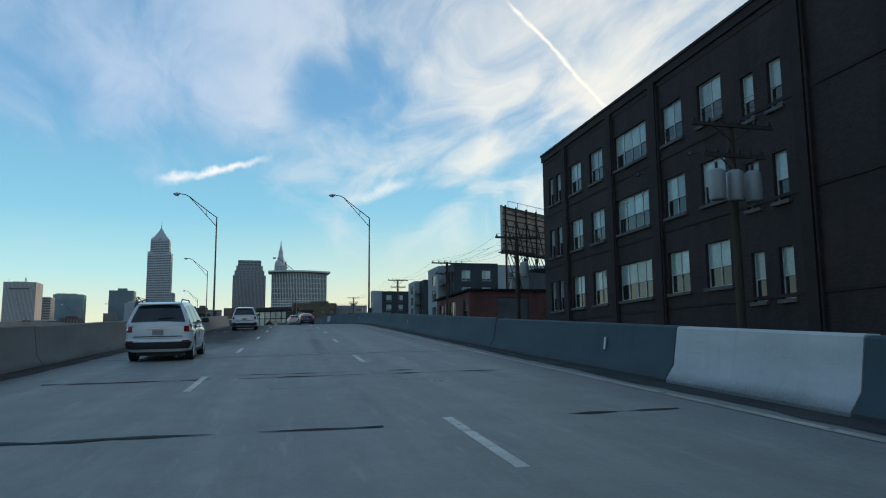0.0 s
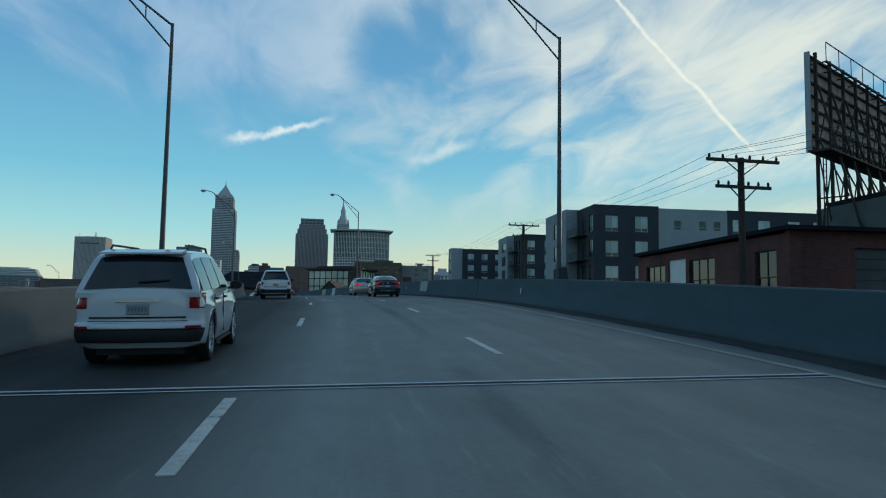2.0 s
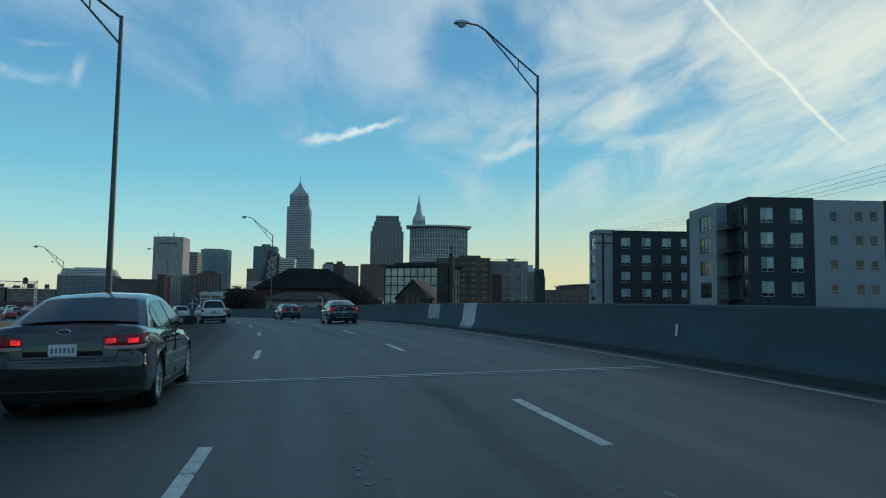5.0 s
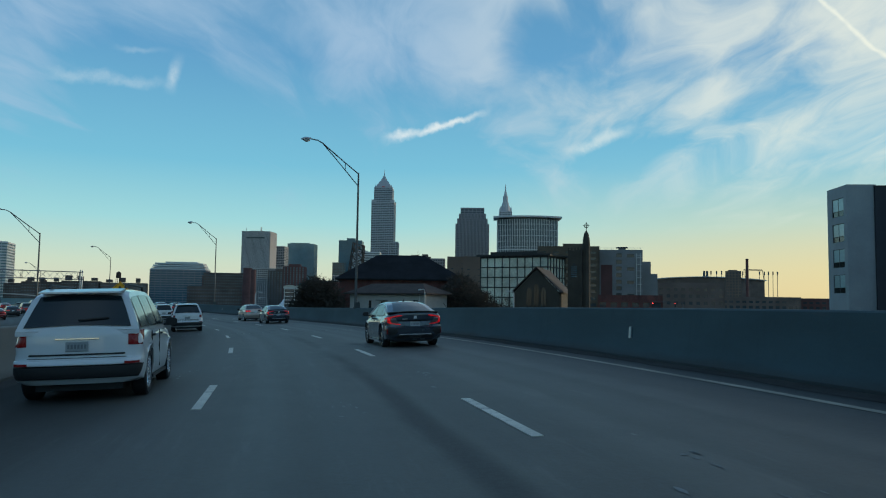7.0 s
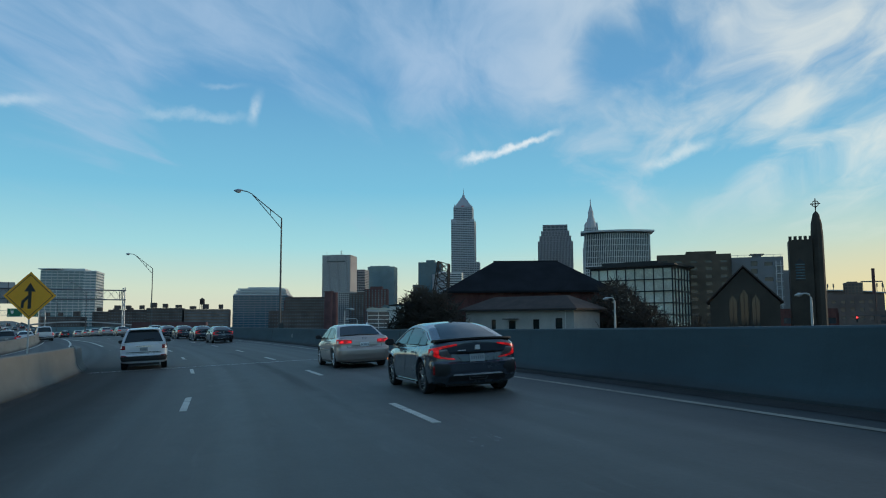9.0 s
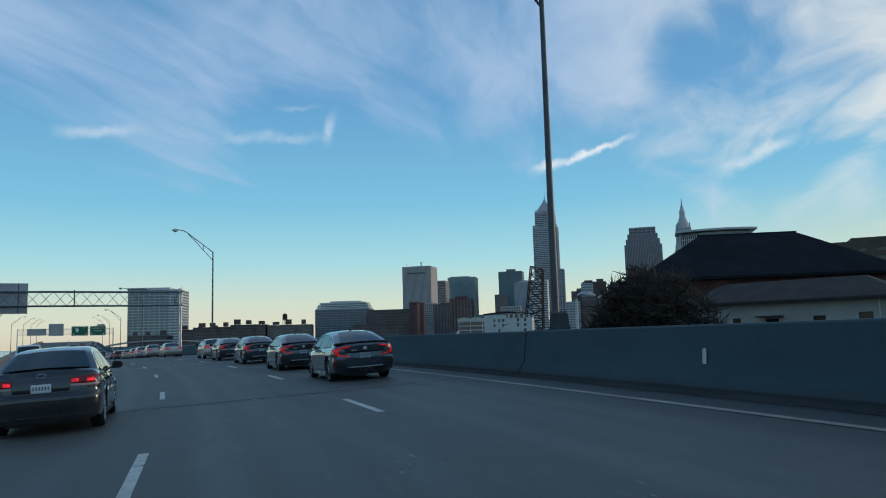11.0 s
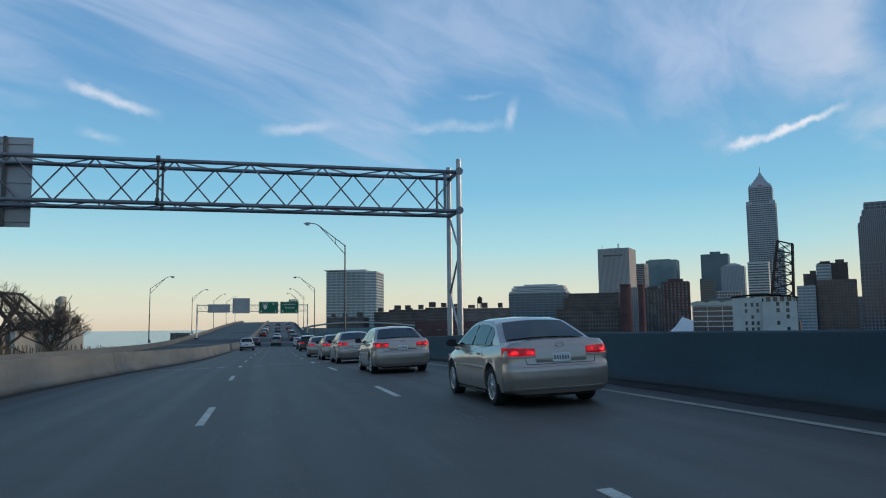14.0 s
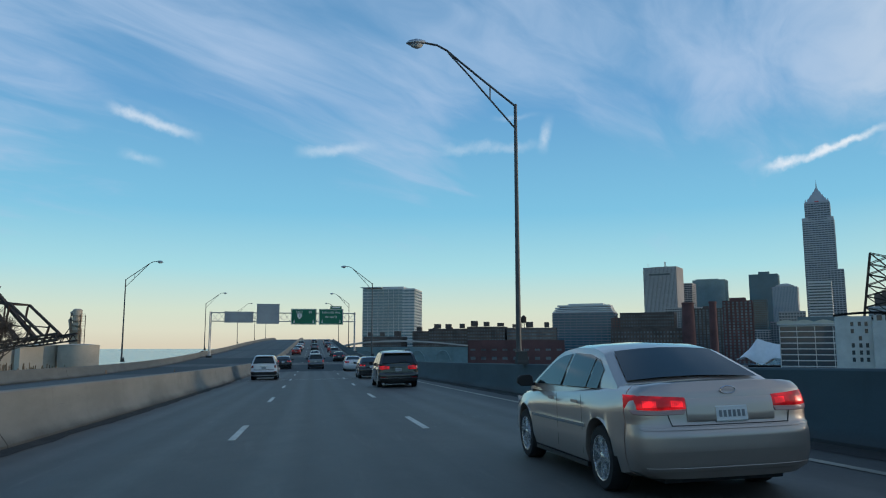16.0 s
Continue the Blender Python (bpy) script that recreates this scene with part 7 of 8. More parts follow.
def stadium():
    ob = thing("stadium", at(332, 1400, 0, 0), "far stadium with a long low bowed roof and small light masts", "stadium")
    n = 18
    prof = [(-84 + 168 * k / n, 43 + 8.5 * math.sin(math.pi * min(1.0, 0.12 + 0.8 * k / n)) ** 0.6) for k in range(n + 1)]
    part("stand", Shape().loft([[(x, y, z) for x, z in prof] + [(84, y, -14), (-84, y, -14)] for y in (-16, 26)]), brown_brick, ob)
    part("roof", Shape().loft([[(x * 1.03, y, z + 0.4) for x, z in prof] + [(x * 1.03, y, z + 1.6) for x, z in reversed(prof)] for y in (-20, 28)]), concrete_pale, ob, "thin pale bowed roof")
    for k, x in enumerate((13, 18, 24.5, 34, 42.5, 78, 106, 114, 121, 128.5, 136)):
        mast = part("light_mast", Shape().beam((x, 70, -14), (x, 70, 62), 0.7), pole_steel, ob)
        w, h = (3.6, 13) if k < 2 else (2.0, 6)
        part("lamp_bank", Shape().box(x - w / 2, 69, 66 - h, x + w / 2, 69.6, 66), pole_steel, mast)
    part("scoreboard_frame", Shape().beam((40, -60, 44), (40, -60, 62), 0.8).beam((38, -60, 62.4), (66, -60, 62.4), 1.6).beam((66, -60, 62), (69, -60, 44), 0.8), pole_steel, ob)


stadium()


def small_lamp(x, y, top, turn, label, reach=0.0):
    ob = thing("gooseneck_lamp", at(x, y, 0, turn), label, "street lamp", "pale lamps on the lower street")
    z0 = terrain(x, y)
    part("pole", Shape().path([(0, 0, z0), (0, 0, top - 0.9), (0, 0, top - 0.35), (0.10, 0, top - 0.1), (0.28, 0, top), (0.5 + reach, 0, top), (0.7 + reach, 0, top - 0.08)], [0.11, 0.09, 0.08, 0.07, 0.06, 0.06, 0.06], 8), window_frame_mat, ob, smooth=50)
    part("lamp_head", Shape().path([(0.55 + reach, 0, top - 0.04), (0.8 + reach, 0, top - 0.08), (1.15 + reach, 0, top - 0.14)], [0.06, 0.16, 0.05], 8), window_frame_mat, ob, smooth=50)


for x, y, z, a in ((-53.3, 284.7, 8.2, 20), (-22.9, 276.8, 8.9, 170), (-9.0, 262.0, 8.6, 170)):
    small_lamp(x, y, z, a, "pale gooseneck lamp on the street below")
small_lamp(-63.5, 323.8, 7.25, 215, "pale gooseneck lamp with a long arm", 1.0)


def signal(x, y, z):
    ob = thing("traffic_signal", at(x, y, 0, -12), "mast arm with two red traffic signals", "traffic signal")
    part("mast", Shape().tube((5.2, 0, terrain(x, y)), (5.2, 0, z + 0.8), 0.12), pole_steel, ob)
    part("arm", Shape().tube((5.2, 0, z + 0.7), (-3.6, 0, z + 0.8), 0.07), pole_steel, ob)
    for q in (-3.1, 3.1):
        head = part("signal_head", Shape().box(q - 0.18, -0.2, z - 0.75, q + 0.18, 0, z + 0.55), trim_black, ob)
        part("red_lens", Shape().tube((q, -0.2, z + 0.3), (q, -0.23, z + 0.3), 0.16, n=14), signal_red, head)


signal(37.0, 378.0, 7.0)


# ---------------------------------------------------------------- trees, shore
def bare_tree(x, y, h, spread, seed, label, mat=None, levels=5, z=None, dome=None):
    """Leafless tree: a tapered trunk that forks again and again, ending in fine twigs."""
    rnd = random.Random(seed)
    trunk, twigs = Shape(), Shape()
    base = Vector((0, 0, 0))

    def grow(p, d, length, r, level):
        n = 3
        if dome and level > 1 and (p.x ** 2 + p.y ** 2) / dome[0] ** 2 + max(0.0, p.z - dome[1]) ** 2 / dome[2] ** 2 > 1:
            return
        pts, rad = [p], [r]
        for k in range(n):
            d = (d + Vector((rnd.gauss(0, 0.2), rnd.gauss(0, 0.2), 0.04))).normalized()
            p = p + d * length / n
            pts.append(p)
            rad.append(r * (1 - 0.45 * (k + 1) / n))
        target = trunk if level < 3 else twigs
        target.path(pts, [max(q, 0.02) for q in rad], 7 if level < 2 else (4 if level < 4 else 3))
        if level >= levels:
            return
        for k in range(rnd.choice((3, 3, 4)) if level else 5):
            s = pts[rnd.choice((1, 2, 3, 3))] if level else pts[rnd.choice((2, 3, 3))]
            side = Vector((rnd.gauss(0, 1), rnd.gauss(0, 1), rnd.uniform(0.0, 0.9))).normalized()
            grow(s, (d * 0.55 + side * spread).normalized(), length * rnd.uniform(0.58, 0.82), r * rnd.uniform(0.42, 0.6), level + 1)

    grow(base, Vector((rnd.gauss(0, 0.06), rnd.gauss(0, 0.06), 1)), h * 0.34, h * 0.022, 0)
    ob = thing("bare_tree", Matrix.Translation((x, y, terrain(x, y) - 0.2 if z is None else z)), label, "tree")
    part("trunk", trunk, mat or bark, ob)
    part("crown", twigs, mat or bark, ob, kind="stuff")
    return ob


bare_tree(-210.5, 369.5, 27, 1.0, 39, "spreading leafless tree beside the bridge", levels=7, dome=(8.2, 9.0, 8.8), mat=bark_pale)
bare_tree(-228.0, 372.0, 29, 0.95, 12, "taller leafless tree behind the spreading one", levels=6, dome=(8.0, 11.0, 11.0), mat=bark_pale)
t1 = bare_tree(-52.5, 317, 13.5, 0.8, 21, "dark leafless tree beside the hipped hall")
for k, (x, y, s) in enumerate(((-50, 316, 1.0), (-46, 318, 1.0), (-12, 330, 1.2), (-8, 341, 1.3), (-16, 322, 0.7), (4, 306, 1.0), (-3, 304, 0.9), (20, 340, 0.9), (-3, 345, 1.2), (-20, 336, 1.2), (-15, 352, 1.4), (-60, 326, 0.9), (6, 334, 0.8), (26, 326, 0.8))):
    c = copy_thing(t1, Matrix.Translation((x, y, terrain(x, y) - 0.2)) @ Matrix.Rotation(1.3 * k, 4, "Z"))
    c.scale = (s, s, s)

haze = bare_tree(-49.0, 412.0, 33, 0.95, 33, "hazy leafless tree beside the brick gatehouse", levels=6, dome=(7.0, 12.0, 11.5))
for x, y, s, turn_by in ((-53.0, 408.0, 0.8, 1.0), (-43.0, 404.0, 1.15, 2.2), (-45.5, 398.0, 1.05, 4.1), (-37.0, 400.0, 1.25, 5.3)):
    copy_thing(haze, Matrix.Translation((x, y, terrain(x, y) - 0.2)) @ Matrix.Rotation(turn_by, 4, "Z") @ Matrix.Scale(s, 4))


def shrubs():
    """Dense dark thicket round the hall: many small twig tufts in one mass."""
    rnd = random.Random(8)
    sh = Shape()
    for k in range(19000):
        c = rnd.choice(((-52.4, 316, 2.6, 3, 11.5), (-50, 315, 3, 3, 13), (-47, 314, 3, 3, 12), (-57, 330, 6, 6, 4), (-20, 336, 4.5, 5, 15), (-20, 334, 4.5, 5, 15), (-15, 333, 4, 5, 11), (-8, 322, 7, 5, 6), (8, 320, 9, 5, 6), (22, 322, 8, 6, 6), (6, 305, 9, 4, 2), (24, 330, 8, 8, 5)))
        x, y = c[0] + rnd.uniform(-1, 1) * c[2] * 1.2, c[1] + rnd.uniform(-1, 1) * c[3]
        g = terrain(x, y)
        z = g + rnd.uniform(0, 1) ** 0.8 * (c[4] + 5) * max(0.25, 1 - ((x - c[0]) / (2.2 * c[2])) ** 2)
        for q in range(3):
            d = Vector((rnd.gauss(0, 1), rnd.gauss(0, 1), rnd.gauss(0.6, 0.7))).normalized()
            s = d.orthogonal().normalized() * rnd.uniform(0.03, 0.12)
            p = Vector((x, y, z))
            e = p + d * rnd.uniform(0.7, 1.8)
            sh.add([p - s, p + s, e + s * 0.3, e - s * 0.3], [(0, 1, 2, 3)])
    solid("thicket", sh, evergreen, "dense dark winter thicket round the hall", "shrubs", "stuff")


shrubs()


def reeds():
    rnd = random.Random(4)
    sh = Shape()
    for k in range(1400):
        x, y = -216 + rnd.gauss(0, 10), 376 + rnd.gauss(0, 6)
        g = terrain(x, y)
        h = rnd.uniform(5, 11)
        a = rnd.uniform(0, 6.28)
        s = Vector((math.cos(a), math.sin(a), 0)) * rnd.uniform(0.1, 0.25)
        p = Vector((x, y, g))
        e = p + Vector((rnd.gauss(0, 0.8), rnd.gauss(0, 0.8), h))
        sh.add([p - s, p + s, e + s * 0.4, e - s * 0.4], [(0, 1, 2, 3)])
    solid("reeds", sh, dry_grass, "tall dry tan reeds under the tree", "reeds", "stuff")


reeds()


def silos():
    for k, (x, y, r, top) in enumerate(((-486.6, 532.2, 9.2, 5.4), (-470.8, 542.2, 9.2, 5.4), (-502.4, 522.0, 9.2, 5.4))):
        ob = thing("silo", at(x, y, 0), "squat pale concrete silo by the lake", "silo", "silos by the lake")
        part("drum", Shape().path([(0, 0, -20), (0, 0, top)], [r, r], 28), silo_mat, ob, smooth=30)
        part("cap", Shape().path([(0, 0, top), (0, 0, top + 0.4), (0, 0, top + 1.0)], [r + 0.2, r + 0.2, r * 0.3], 28), silo_mat, ob, smooth=30)
    ob = thing("conveyor_tower", at(-485, 549, 4.8, 30), "tall elevator tower with ladders and conveyor", "tower")
    part("leg", Shape().box(-1.5, -1.5, -16, 1.5, 1.5, 13), silo_mat, ob)
    part("head_drum", Shape().path([(0, 0, 12.5), (0, 0, 13), (0, 0, 18.6), (0, 0, 19.2)], [1.6, 2.3, 2.3, 1.5], 14), silo_mat, ob, "ribbed round head drum", smooth=40)
    part("side_duct", Shape().path([(-2.9, 0.5, -4), (-3.1, 0.5, 8), (-3.9, 0.5, 13.5), (-3.2, 0.5, 17.2), (-1.6, 0.5, 18.2)], [0.8, 0.8, 0.9, 0.9, 0.7], 10), silo_mat, ob, smooth=40)
    part("down_spout", Shape().path([(1.4, -0.6, 13), (2.6, -0.6, 8), (2.4, -0.6, -3)], [0.5, 0.5, 0.5], 8), silo_mat, ob, smooth=40)
    for k in range(8):
        part("platform", Shape().box(-2.2, -2.4, -2 + 2.5 * k, 3.2, 2.4, -1.85 + 2.5 * k), stone_tan, ob)
        part("platform_rail", Shape().box(2.9, -2.4, -1.0 + 2.5 * k, 3.1, 2.4, -0.85 + 2.5 * k).box(2.9, -2.4, -1.85 + 2.5 * k, 3.1, -2.2, -0.85 + 2.5 * k), stone_tan, ob)
    for sx in (-2.1, 3.0):
        for sy in (-2.3, 2.3):
            part("post", Shape().beam((sx, sy, -16), (sx, sy, 16), 0.28), stone_tan, ob)
    part("conveyor", Shape().beam((-1, 0, 6), (-34, 14, 1), 1.2, 1.0), stone_tan, ob)
    part("stay", Shape().beam((-2, 0, 12), (-11, 4, 2), 0.3), stone_tan, ob)


silos()


# ---------------------------------------------------------------- vehicles
KINDS = {
    # length, wheelbase, wheel radius, lower body (y, half width, top), greenhouse (y, top), belt half width and height, roof half width, sill
    "fastback": dict(round=3.2, tail=[(0.2, 0.16), (0.36, 0.05), (0.46, 0.01), (0.62, 0.0), (0.66, 0.045), (0.80, 0.06), (0.84, 0.02), (1.0, 0.0), (1.1, 0.03)], L=4.64, base=2.70, R=0.335, low=[(-2.32, 0.80, 0.97), (-2.24, 0.875, 1.02), (-2.0, 0.90, 1.035), (-1.2, 0.905, 1.0), (-0.3, 0.90, 0.965), (0.6, 0.90, 0.945), (1.05, 0.895, 0.92), (1.6, 0.88, 0.85), (2.05, 0.82, 0.74), (2.25, 0.70, 0.64), (2.32, 0.56, 0.55)],
                     top=[(-2.02, 1.03), (-1.15, 1.315), (-0.75, 1.385), (-0.25, 1.42), (0.2, 1.405), (0.5, 1.335), (1.28, 0.94)], belt=(0.83, 0.96), roof=0.575, sill=0.19),
    "saloon": dict(round=3.4, tail=[(0.2, 0.10), (0.34, 0.03), (0.48, 0.0), (0.62, 0.0), (0.68, 0.03), (0.72, 0.05), (0.90, 0.07), (1.0, 0.09), (1.06, 0.13), (1.1, 0.18)], L=4.80, base=2.73, R=0.325, low=[(-2.40, 0.82, 1.00), (-2.31, 0.885, 1.055), (-2.0, 0.915, 1.075), (-1.3, 0.92, 1.045), (-0.3, 0.92, 0.985), (0.6, 0.915, 0.96), (1.1, 0.91, 0.94), (1.7, 0.89, 0.87), (2.1, 0.83, 0.77), (2.32, 0.70, 0.67), (2.40, 0.56, 0.58)],
                   top=[(-1.72, 1.065), (-0.98, 1.40), (-0.65, 1.455), (-0.1, 1.475), (0.3, 1.44), (0.5, 1.39), (1.22, 0.955)], belt=(0.85, 0.985), roof=0.60, sill=0.20),
    "suv": dict(round=3.6, tail=[(0.2, 0.16), (0.4, 0.02), (0.6, 0.02), (0.66, 0.06), (1.0, 0.07), (1.1, 0.09)], L=4.45, base=2.63, R=0.36, low=[(-2.22, 0.84, 1.06), (-2.14, 0.895, 1.09), (-1.6, 0.905, 1.09), (-0.5, 0.905, 1.06), (0.6, 0.90, 1.04), (1.0, 0.895, 1.03), (1.6, 0.885, 1.0), (2.0, 0.85, 0.93), (2.17, 0.76, 0.85), (2.22, 0.66, 0.78)],
                top=[(-2.12, 1.08), (-1.86, 1.60), (-1.6, 1.655), (-0.7, 1.69), (0.0, 1.685), (0.32, 1.62), (1.02, 1.04)], belt=(0.85, 1.06), roof=0.61, sill=0.25),
    "large_suv": dict(round=4.0, tail=[(0.2, 0.06), (0.4, 0.02), (0.6, 0.02), (0.68, 0.06), (1.0, 0.08), (1.1, 0.1)], L=4.95, base=2.99, R=0.38, low=[(-2.47, 0.88, 1.06), (-2.37, 0.95, 1.10), (-1.8, 0.97, 1.11), (-0.5, 0.97, 1.08), (0.7, 0.965, 1.05), (1.2, 0.96, 1.04), (1.8, 0.94, 0.99), (2.25, 0.88, 0.90), (2.42, 0.78, 0.80), (2.47, 0.66, 0.72)],
                      top=[(-2.36, 1.09), (-1.98, 1.58), (-1.65, 1.67), (-0.7, 1.73), (0.1, 1.715), (0.5, 1.64), (1.28, 1.05)], belt=(0.91, 1.07), roof=0.70, sill=0.24),
    "pickup": dict(round=8.0, tail=[(0.2, 0.06), (0.6, 0.02), (1.2, 0.02)], L=5.6, base=3.5, R=0.39, low=[(-2.80, 0.92, 1.12), (-2.74, 0.98, 1.14), (-2.0, 0.985, 1.14), (-0.9, 0.985, 1.13), (0.8, 0.98, 1.13), (1.4, 0.975, 1.13), (2.1, 0.96, 1.11), (2.55, 0.92, 1.05), (2.75, 0.84, 0.95), (2.80, 0.74, 0.88)],
                   top=[(-0.95, 1.13), (-0.80, 1.80), (-0.4, 1.88), (0.4, 1.88), (0.75, 1.80), (1.5, 1.13)], belt=(0.92, 1.12), roof=0.74, sill=0.34),
}


def wheel_meshes(R, style):
    n = 28
    w = 0.11
    inner = 0.75 if style == "twin" else 0.68
    prof = [(R * inner, -w * 0.9), (R * (inner + 0.04), -w), (R * 0.93, -w), (R, -w * 0.75), (R, w * 0.75), (R * 0.93, w), (R * (inner + 0.04), w), (R * inner, w * 0.9)]
    tyre = Shape().loft([[(x, r * math.cos(2 * math.pi * k / n), r * math.sin(2 * math.pi * k / n)) for r, x in prof] for k in range(n + 1)], caps=False)
    rim = Shape()
    lip = 0.77 if style == "twin" else 0.70
    rim.path([(w * 0.2, 0, 0), (w * 0.25, 0, 0)], [R * (lip - 0.01)] * 2, n)
    rim.loft([[(x, r * math.cos(2 * math.pi * k / n), r * math.sin(2 * math.pi * k / n)) for r, x in ((R * lip, w * 0.985), (R * (lip - 0.045), w * 0.95), (R * (lip - 0.045), w * 0.25), (R * lip, w * 0.25))] for k in range(n + 1)], caps=False)
    spokes = Shape()
    m = 5 if style != "multi" else 7
    for k in range(m):
        a = 2 * math.pi * k / m
        for da in ((-0.22, 0.22) if style == "twin" else (0.0,)):
            t = R * (0.030 if style == "twin" else 0.085)
            legs = []
            for r, f, g in ((R * 0.10, 1.2, 0.5), (R * 0.4, 0.8, 0.8), (R * (lip - 0.03), 1.3, 1.0)):
                c, s = math.cos(a + da * g), math.sin(a + da * g)
                legs.append([(w * x, r * c - q * t * s * f, r * s + q * t * c * f) for x, q in ((0.5, -1), (0.5, 1), (0.9, 0.7), (0.9, -0.7))])
            spokes.loft(legs)
    spokes.path([(w * 0.4, 0, 0), (w * 0.9, 0, 0), (w * 0.98, 0, 0)], [R * 0.17, R * 0.16, R * 0.10], 14)
    return tyre.mesh("tyre", tyre_mat, 40), rim.mesh("rim", rim_black if style == "twin" else rim_mat, 40), spokes.mesh("spokes", rim_mat, 30)


def car(name, kind, body_mat, label, lit, style="multi"):
    k = KINDS[kind]
    L, R, half = k["L"], k["R"], k["base"] / 2
    ob = thing(name, None, label, "pickup truck" if kind == "pickup" else ("suv" if "suv" in kind else "car"), "traffic on the viaduct")
    ys = np.unique(np.round(np.concatenate([np.linspace(-L / 2, L / 2, 75), [-L / 2 + 0.02, -L / 2 + 0.05, L / 2 - 0.02]]), 4))
    ky, kw, kz = (np.array(c) for c in zip(*k["low"]))
    soft = lambda q, vals: float(np.mean([np.interp(q + d, ky, vals) for d in (-0.08, -0.04, 0, 0.04, 0.08)]))
    wellR = R + 0.065
    tail = 0.40
    y0 = -L / 2 + tail
    rings = []

    def section(y):
        near_end = y > L / 2 - 0.1
        w = float(np.interp(y, ky, kw)) if near_end else soft(max(y, y0 - 0.1), kw)
        zt = float(np.interp(y, ky, kz)) if near_end else soft(y, kz)
        zb = k["sill"] + 0.10 * max(0, (abs(y) - L / 2 + 0.55) / 0.55)
        h, z0 = zt - zb, zb
        flare = 1 + 0.022 * math.exp(-((abs(y) - half) / 0.42) ** 2)
        for c in (-half, half):
            if abs(y - c) < wellR:
                zb = max(zb, R + math.sqrt(wellR ** 2 - (y - c) ** 2))
        pts = [(0.84 * w, z0), (0.955 * w * flare, z0 + 0.05 * h), (0.995 * w * flare, z0 + 0.22 * h), (w * flare, z0 + 0.40 * h), (0.978 * w * flare, z0 + 0.60 * h), (0.992 * w * flare, z0 + 0.70 * h), (0.982 * w, z0 + 0.78 * h), (0.94 * w, zt - 0.075 * h), (0.885 * w, zt - 0.015 * h), (0.80 * w, zt)]
        return zb, zt, [(x, max(z, zb + 0.004 * q)) for q, (x, z) in enumerate(pts)]

    for y in [y0] + [float(q) for q in ys if q > y0 + 0.01]:
        zb, zt, side = section(y)
        rings.append([(0, y, zb)] + [(x, y, z) for x, z in side] + [(0, y, zt + 0.025)] + [(-x, y, z) for x, z in reversed(side)])
    body_shape = Shape().loft(rings)
    # rounded tail: a curved wall that closes the body behind the wheels
    zb, zt, side = section(y0)
    side_z, side_x = [z for x, z in side], [x for x, z in side]
    prof_z, prof_d = zip(*k["tail"])

    def back(x, z):
        """How far back the tail reaches at a point of it."""
        u = min(abs(x) / float(np.interp(z, side_z, side_x)), 1.0)
        reach = tail - float(np.interp(z, prof_z, prof_d))
        return y0 - reach * (1 - u ** k["round"]) ** (1 / k["round"])

    zs = sorted(set([round(q, 3) for q in np.linspace(zb, zt, 15)] + [round(q, 3) for q in prof_z if zb < q < zt]))
    us = [math.sin(q) ** 0.8 if q > 0 else -(math.sin(-q) ** 0.8) if q < 0 else 0.0 for q in np.linspace(-math.pi / 2, math.pi / 2, 29)]
    grid = []
    for z in zs:
        w = float(np.interp(z, side_z, side_x))
        crown = 0.025 if z >= zs[-1] else 0.0
        grid.append([(u * w, back(u * w * 0.99999, z), z + crown * (1 - u * u)) for u in us])
    body_shape.loft([[(p[0], y0, p[2]) for p in grid[0]]] + grid + [[(p[0], y0, p[2]) for p in grid[-1]]], caps=False, closed=False)
    body = part("body", body_shape, body_mat, ob, smooth=38)
    part("underbody", Shape().box(-0.60, -L / 2 + 0.25, 0.17, 0.60, L / 2 - 0.3, 0.75), trim_black, ob)

    # cabin
    gy, gz = (np.array(c) for c in zip(*k["top"]))
    bw, bz = k["belt"]
    rw = k["roof"]
    zmax = gz.max()
    wide = lambda z: bw - (bw - rw) * max(0.0, (z - bz) / (zmax - bz)) ** 1.15
    gys = np.unique(np.round(np.concatenate([np.linspace(gy[0], gy[-1], 40), gy]), 4))
    rings = []
    for y in gys:
        z = float(np.interp(y, gy, gz))
        if 3 < np.searchsorted(gys, y) < len(gys) - 3:
            z = float(np.mean([np.interp(y + d, gy, gz) for d in (-0.07, 0, 0.07)]))
        lo = min(bz, z) - 0.06
        zz = [lo, lo + 0.5 * (z - lo), z - 0.07 * min(1, (z - lo) * 3), z - 0.02]
        side = [(wide(q), q) for q in zz] + [(wide(z) - 0.09, z + 0.005)]
        rings.append([(x, y, q) for x, q in side] + [(0, y, z + 0.03)] + [(-x, y, q) for x, q in reversed(side)] + [(0, y, lo)])
    part("cabin", Shape().loft(rings), body_mat, ob, smooth=32)

    def slope(y0, z0, y1, z1, inset, nm):
        """Pane on the sloping front or back of the cabin."""
        d = Vector((0, y1 - y0, z1 - z0))
        nrm = Vector((0, -d.z, d.y)) if y1 > y0 else Vector((0, d.z, -d.y))
        nrm.normalize()
        rows = []
        for t in (0.05, 0.35, 0.65, 0.93):
            y, z = y0 + d.y * t, float(np.interp(y0 + d.y * t, gy, gz))
            x = wide(z) - inset
            rows.append([(q * x, y + nrm.y * 0.022, z + nrm.z * 0.022 + 0.03 * (1 - q * q)) for q in (-1, -0.5, 0, 0.5, 1)])
        sh = Shape()
        sh.loft(rows, caps=False, closed=False)
        part(nm, sh, car_glass, ob, smooth=60)

    roof0 = gy[1] if kind != "fastback" else gy[2]
    slope(gy[0], gz[0], roof0, float(np.interp(roof0, gy, gz)), 0.17 if kind == "fastback" else 0.10, "rear_window")
    slope(gy[-1], gz[-1], gy[-3], gz[-3], 0.07, "windscreen")

